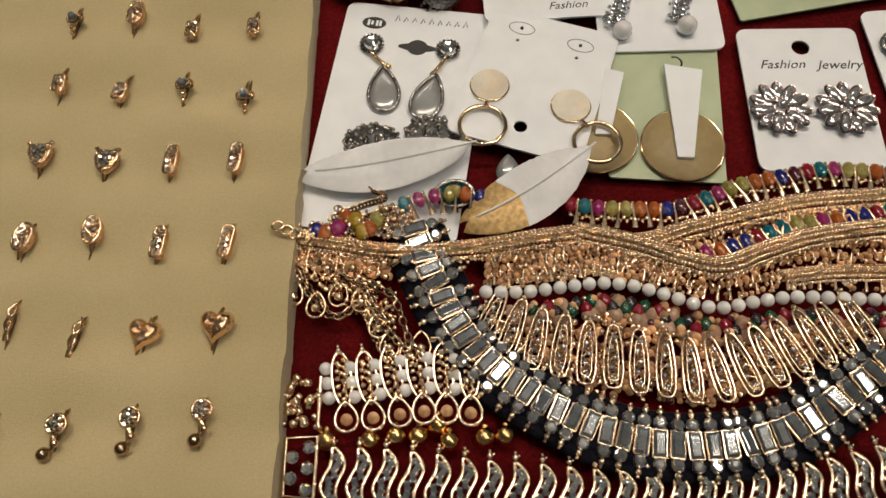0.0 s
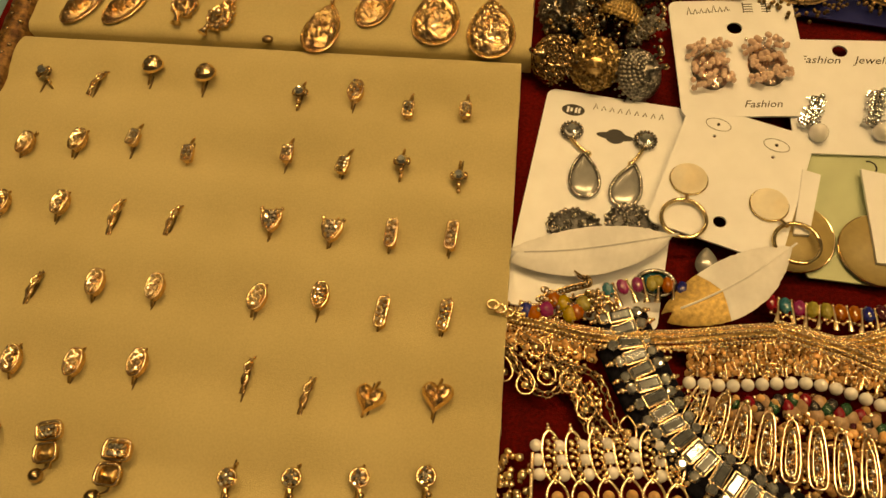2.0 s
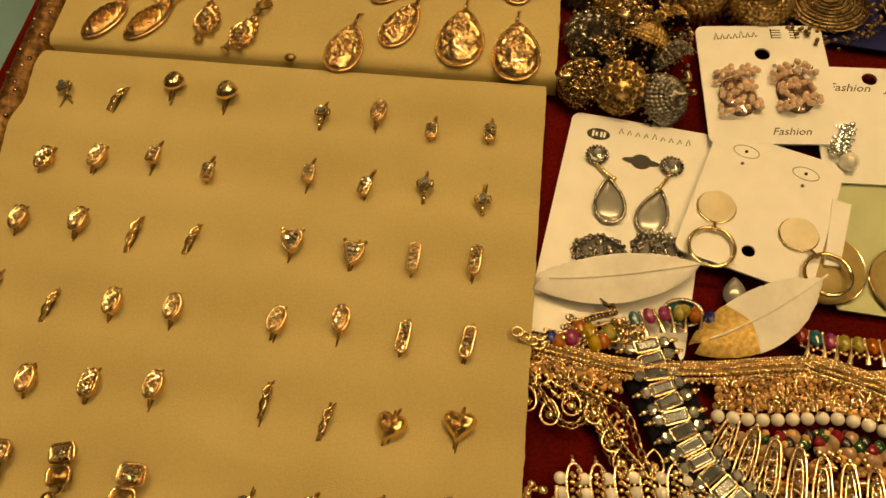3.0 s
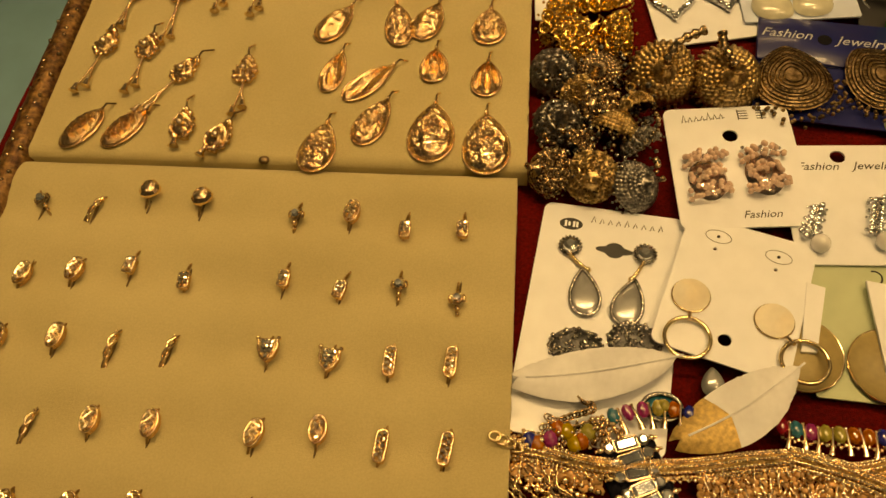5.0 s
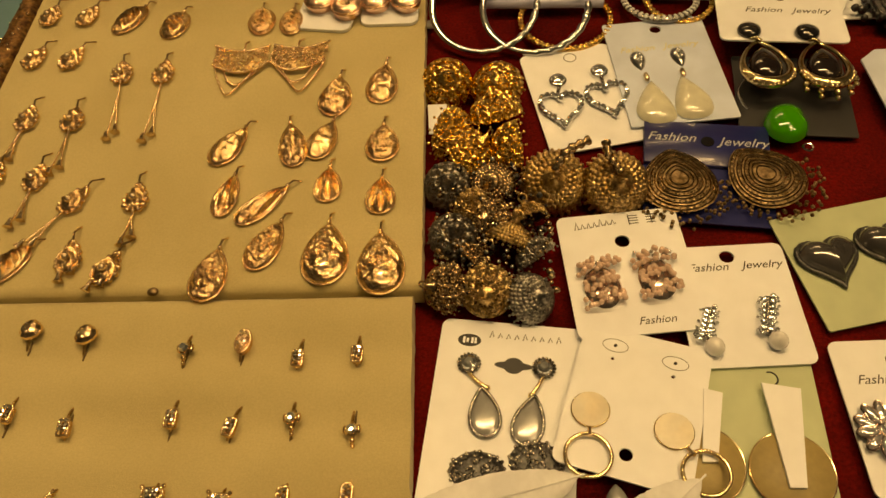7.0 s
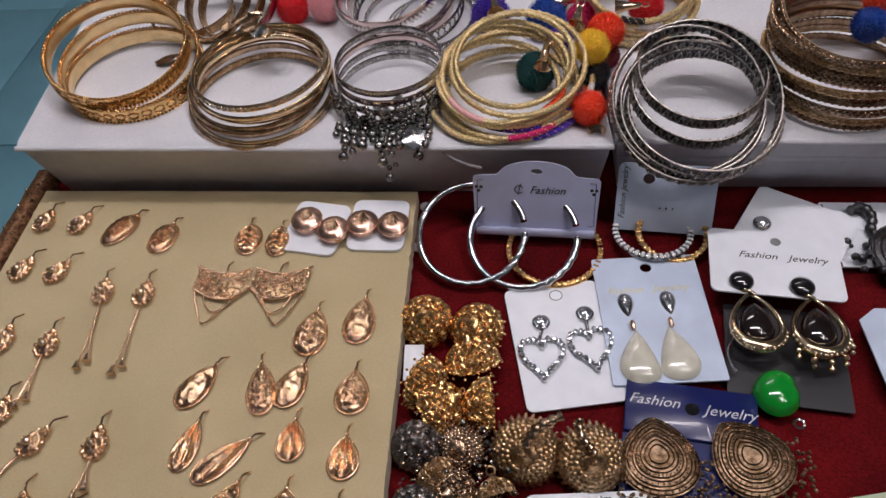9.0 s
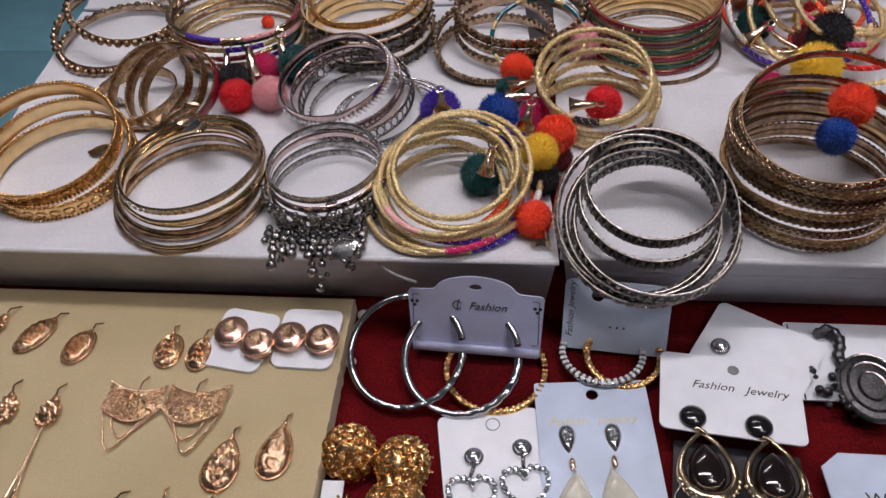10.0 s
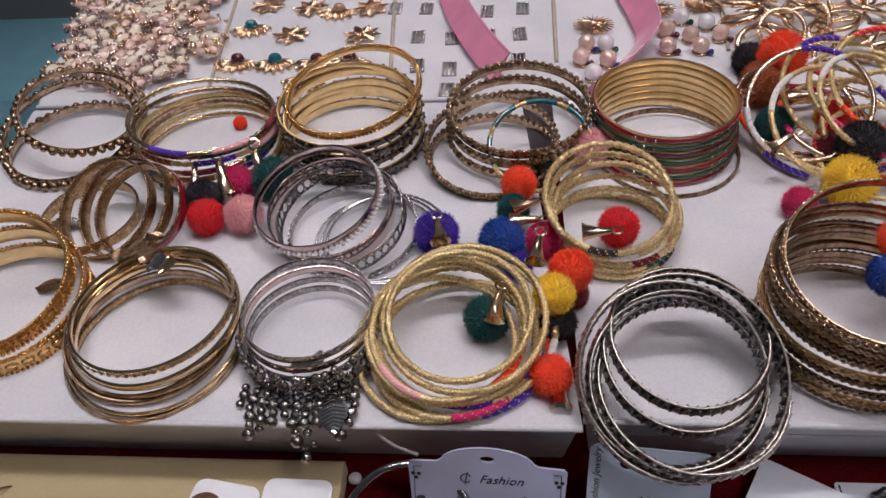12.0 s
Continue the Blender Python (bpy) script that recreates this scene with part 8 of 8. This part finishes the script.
for i, (x, y) in enumerate(((-0.0085, 0.7326), (-0.0027, 0.7686), (0.0370, 0.7301), (0.0376, 0.7659), (-0.0329, 0.7746))):
    ob = thing("leaf_brooch", pose(x, y, 0.0418, 0, 0, 30 * math.sin(i * 3)), "rose gold leaf spray brooch", "brooch", "brooches in the back trays")
    for k in range(8):
        a = 360 * k / 8
        part("leaf", leaf_geo(0.0125, 0.0058, pose(0, 0, 0.001, 0, 0, a + 10 * math.sin(k))), gold, ob)
rng = random.Random(11)
for i in range(120):
    t = rng.random()
    x0, y0 = -0.135 + 0.092 * rng.random(), 0.672 + 0.205 * t
    x = x0 - 0.045 * (y0 - 0.66) / 0.2
    ob = thing("stone_spray", pose(x, y0, 0.0418 + 0.004 * rng.random(), rng.uniform(-15, 15), 0, rng.uniform(0, 360)), "rose gold spray set with cream stones, in a heap", "hair ornament", "stone sprays in the back tray")
    g, h2 = Geo(), Geo()
    for k in range(26):
        a, d = rng.uniform(0, 6.28), rng.uniform(0.003, 0.013)
        g.ball((d * math.cos(a), d * math.sin(a), 0.0015 + rng.uniform(0, 0.003)), rng.uniform(0.0010, 0.0020), 6, 5)
    for k in range(3):
        a = k * 2.1 + rng.random()
        h2.ball((0.0060 * math.cos(a), 0.0060 * math.sin(a), 0.0035), 0.0040, 10, 6, (1.2, 0.8, 0.55))
    part("metal_spray", g, rose_metal if i % 3 else gold, ob)
    part("stone_setting", h2, pink_pearl if i % 2 else shell_disc, ob, "milky cream stones")
for i, (x, y) in enumerate(((0.0729, 0.7260), (0.0940, 0.7227), (0.0753, 0.6914), (0.0944, 0.6867), (0.0751, 0.7635), (0.1145, 0.7570), (0.1372, 0.7595), (0.1163, 0.7257), (0.1352, 0.7261), (0.1344, 0.6951), (0.0942, 0.6637), (0.0546, 0.7648))):
    ob = thing("square_stud", pose(x, y, 0.0418, 8, 0, 4 * math.sin(i)), "small square silver stud earring in a tray", "earring", "square studs in the back tray")
    part("plate", Geo().slab(-0.0042, -0.0060, 0, 0.0042, 0.0060, 0.0016, bevel=0.0004), old_silver, ob)
    g = Geo()
    for k in range(24):
        g.ball((-0.0033 + 0.0022 * (k % 4), -0.0050 + 0.0020 * (k // 4), 0.0018), 0.0009, 6, 4)
    part("grain", g, silver, ob)


def hair_band(points, width, label):
    ob = thing("hair_band", pose(0, 0, 0), label, "hair band", "pink hair bands")
    pts = spline(points, 40)
    v, f = [], []
    for p, a in frames(pts):
        n = Vector((-math.sin(radians(a)), math.cos(radians(a)), 0)) * width / 2
        v += [p + n * 0.2 + Vector((0, 0, -0.006)), p + n + Vector((0, 0, 0.008)), p + n * 1.1 + Vector((0, 0, 0.008)), p - n * 0.6 + Vector((0, 0, -0.006))]
    for i in range(39):
        for k in range(4):
            l = (k + 1) % 4
            f.append((i * 4 + k, i * 4 + l, i * 4 + 4 + l, i * 4 + 4 + k))
    f += [(3, 2, 1, 0), (156, 157, 158, 159)]
    part("band", Geo().add(v, f), pink_plastic, ob)


hair_band(((0.0832, 0.7895, 0.0520), (0.0953, 0.7402, 0.0520), (0.1089, 0.7005, 0.0520), (0.1225, 0.6701, 0.0520)), 0.0150, "bright pink plastic hair band in the tray")
hair_band(((0.1989, 0.7805, 0.0520), (0.2060, 0.7331, 0.0520), (0.2060, 0.7052, 0.0520), (0.1902, 0.6743, 0.0520), (0.1719, 0.6518, 0.0520)), 0.0150, "bright pink plastic hair band with a curved end")
for i, (x, y) in enumerate(((0.1798, 0.7321), (0.2192, 0.7504), (0.2473, 0.7546))):
    ob = thing("burst_brooch", pose(x, y, 0.0425), "rose gold burst brooch with fine rays", "brooch", "brooches in the back trays")
    g = Geo()
    for k in range(44):
        a = 2 * math.pi * k / 44
        g.tube([(0.002 * math.cos(a), 0.002 * math.sin(a), 0.003), (0.0125 * math.cos(a), 0.0105 * math.sin(a), 0.0015 + 0.001 * (k % 2))], [0.0008, 0.0003], 5)
    part("ray_burst", g, gold, ob)
    part("boss", Geo().ball((0, 0, 0.002), 0.0030, 10, 6), copper, ob)
for i, (x, y) in enumerate(((0.1738, 0.7061), (0.1848, 0.7055), (0.1696, 0.6907), (0.1845, 0.6875), (0.1753, 0.6732), (0.2217, 0.7211), (0.2342, 0.7136), (0.2457, 0.7282), (0.2195, 0.7011), (0.2377, 0.7001), (0.2321, 0.7362), (0.2513, 0.7140))):
    ob = thing("pearl_ring", pose(x, y, 0.0418), "ring with a pearly round bead", "ring", "pearl rings in the back tray")
    part("bead", Geo().ball((0, 0, 0.0048), 0.0050, 14, 10), (pink_pearl, pearl, pink_pearl)[i % 3], ob)
    part("setting", Geo().tube([(p, q, 0.0008) for p, q in circle(0, 0, 0.0040, 14)], 0.0008, 6, closed=True), gold, ob)
    part("side_stone", Geo().ball((0.0055, -0.003, 0.002), 0.0020, 8, 6), STONES[("sapphire", "emerald", "plum")[i % 3]], ob)
rng = random.Random(3)
for i, (x, y) in enumerate(((0.2745, 0.7408), (0.2810, 0.7191), (0.2972, 0.7394), (0.3010, 0.7046), (0.3188, 0.7238), (0.3251, 0.7033), (0.3419, 0.7224), (0.3312, 0.7445), (0.3077, 0.7423), (0.3330, 0.6902)) + tuple((0.268 + 0.0185 * (k % 5) + 0.004 * math.sin(k * 3.1), 0.690 + 0.022 * (k // 5) + 0.005 * math.cos(k * 2.3)) for k in range(20))):
    R = rng.uniform(0.0085, 0.0135)
    ob = thing("gold_hoop", pose(x, y, 0.0435 + R * 0.30, rng.uniform(10, 40), rng.uniform(-20, 20), rng.uniform(0, 360)), "polished rose gold hoop in a heap", "earring", "gold hoops in the back tray")
    part("hoop", Geo().tube([(R * math.cos(t), R * math.sin(t), 0) for t in np.linspace(0, 2 * math.pi, 30, endpoint=False)], rng.uniform(0.0010, 0.0022), 8, closed=True), gold if i % 3 else bright_gold, ob)
    if i % 3 == 0:
        part("price_tag", Geo().slab(R - 0.003, -0.004, 0.0010, R + 0.006, 0.003, 0.0016), paper_white, ob, "tiny white paper tag")
plastic = material("clear_plastic_thread", (0.7, 0.7, 0.72), 0.2, transmission=0.6)
ob = thing("plastic_tag_thread", pose(0, 0, 0), "clear plastic tag thread hanging off the box", "thread")
part("thread", Geo().tube(spline(((0.0776, 0.4525, 0.0360), (0.0817, 0.4453, 0.0360), (0.0895, 0.4396, 0.0360), (0.0979, 0.4363, 0.0360)), 14), 0.0007, 6), plastic, ob)
# floor tiles
tile = None
for i in range(9):
    for j in range(9):
        m = Matrix.Translation((-2.42 + 0.6 * i, -2.10 + 0.6 * j, -0.856))
        if tile is None:
            tile = part("tile", Geo().slab(0.002, 0.002, 0, 0.598, 0.598, 0.006, bevel=0.001), floor_blue, floor)
            tile.matrix_local = m
        elif -2.42 + 0.6 * i < 1.9 and -2.10 + 0.6 * j < 2.2:
            share(tile, "tile", m, floor)
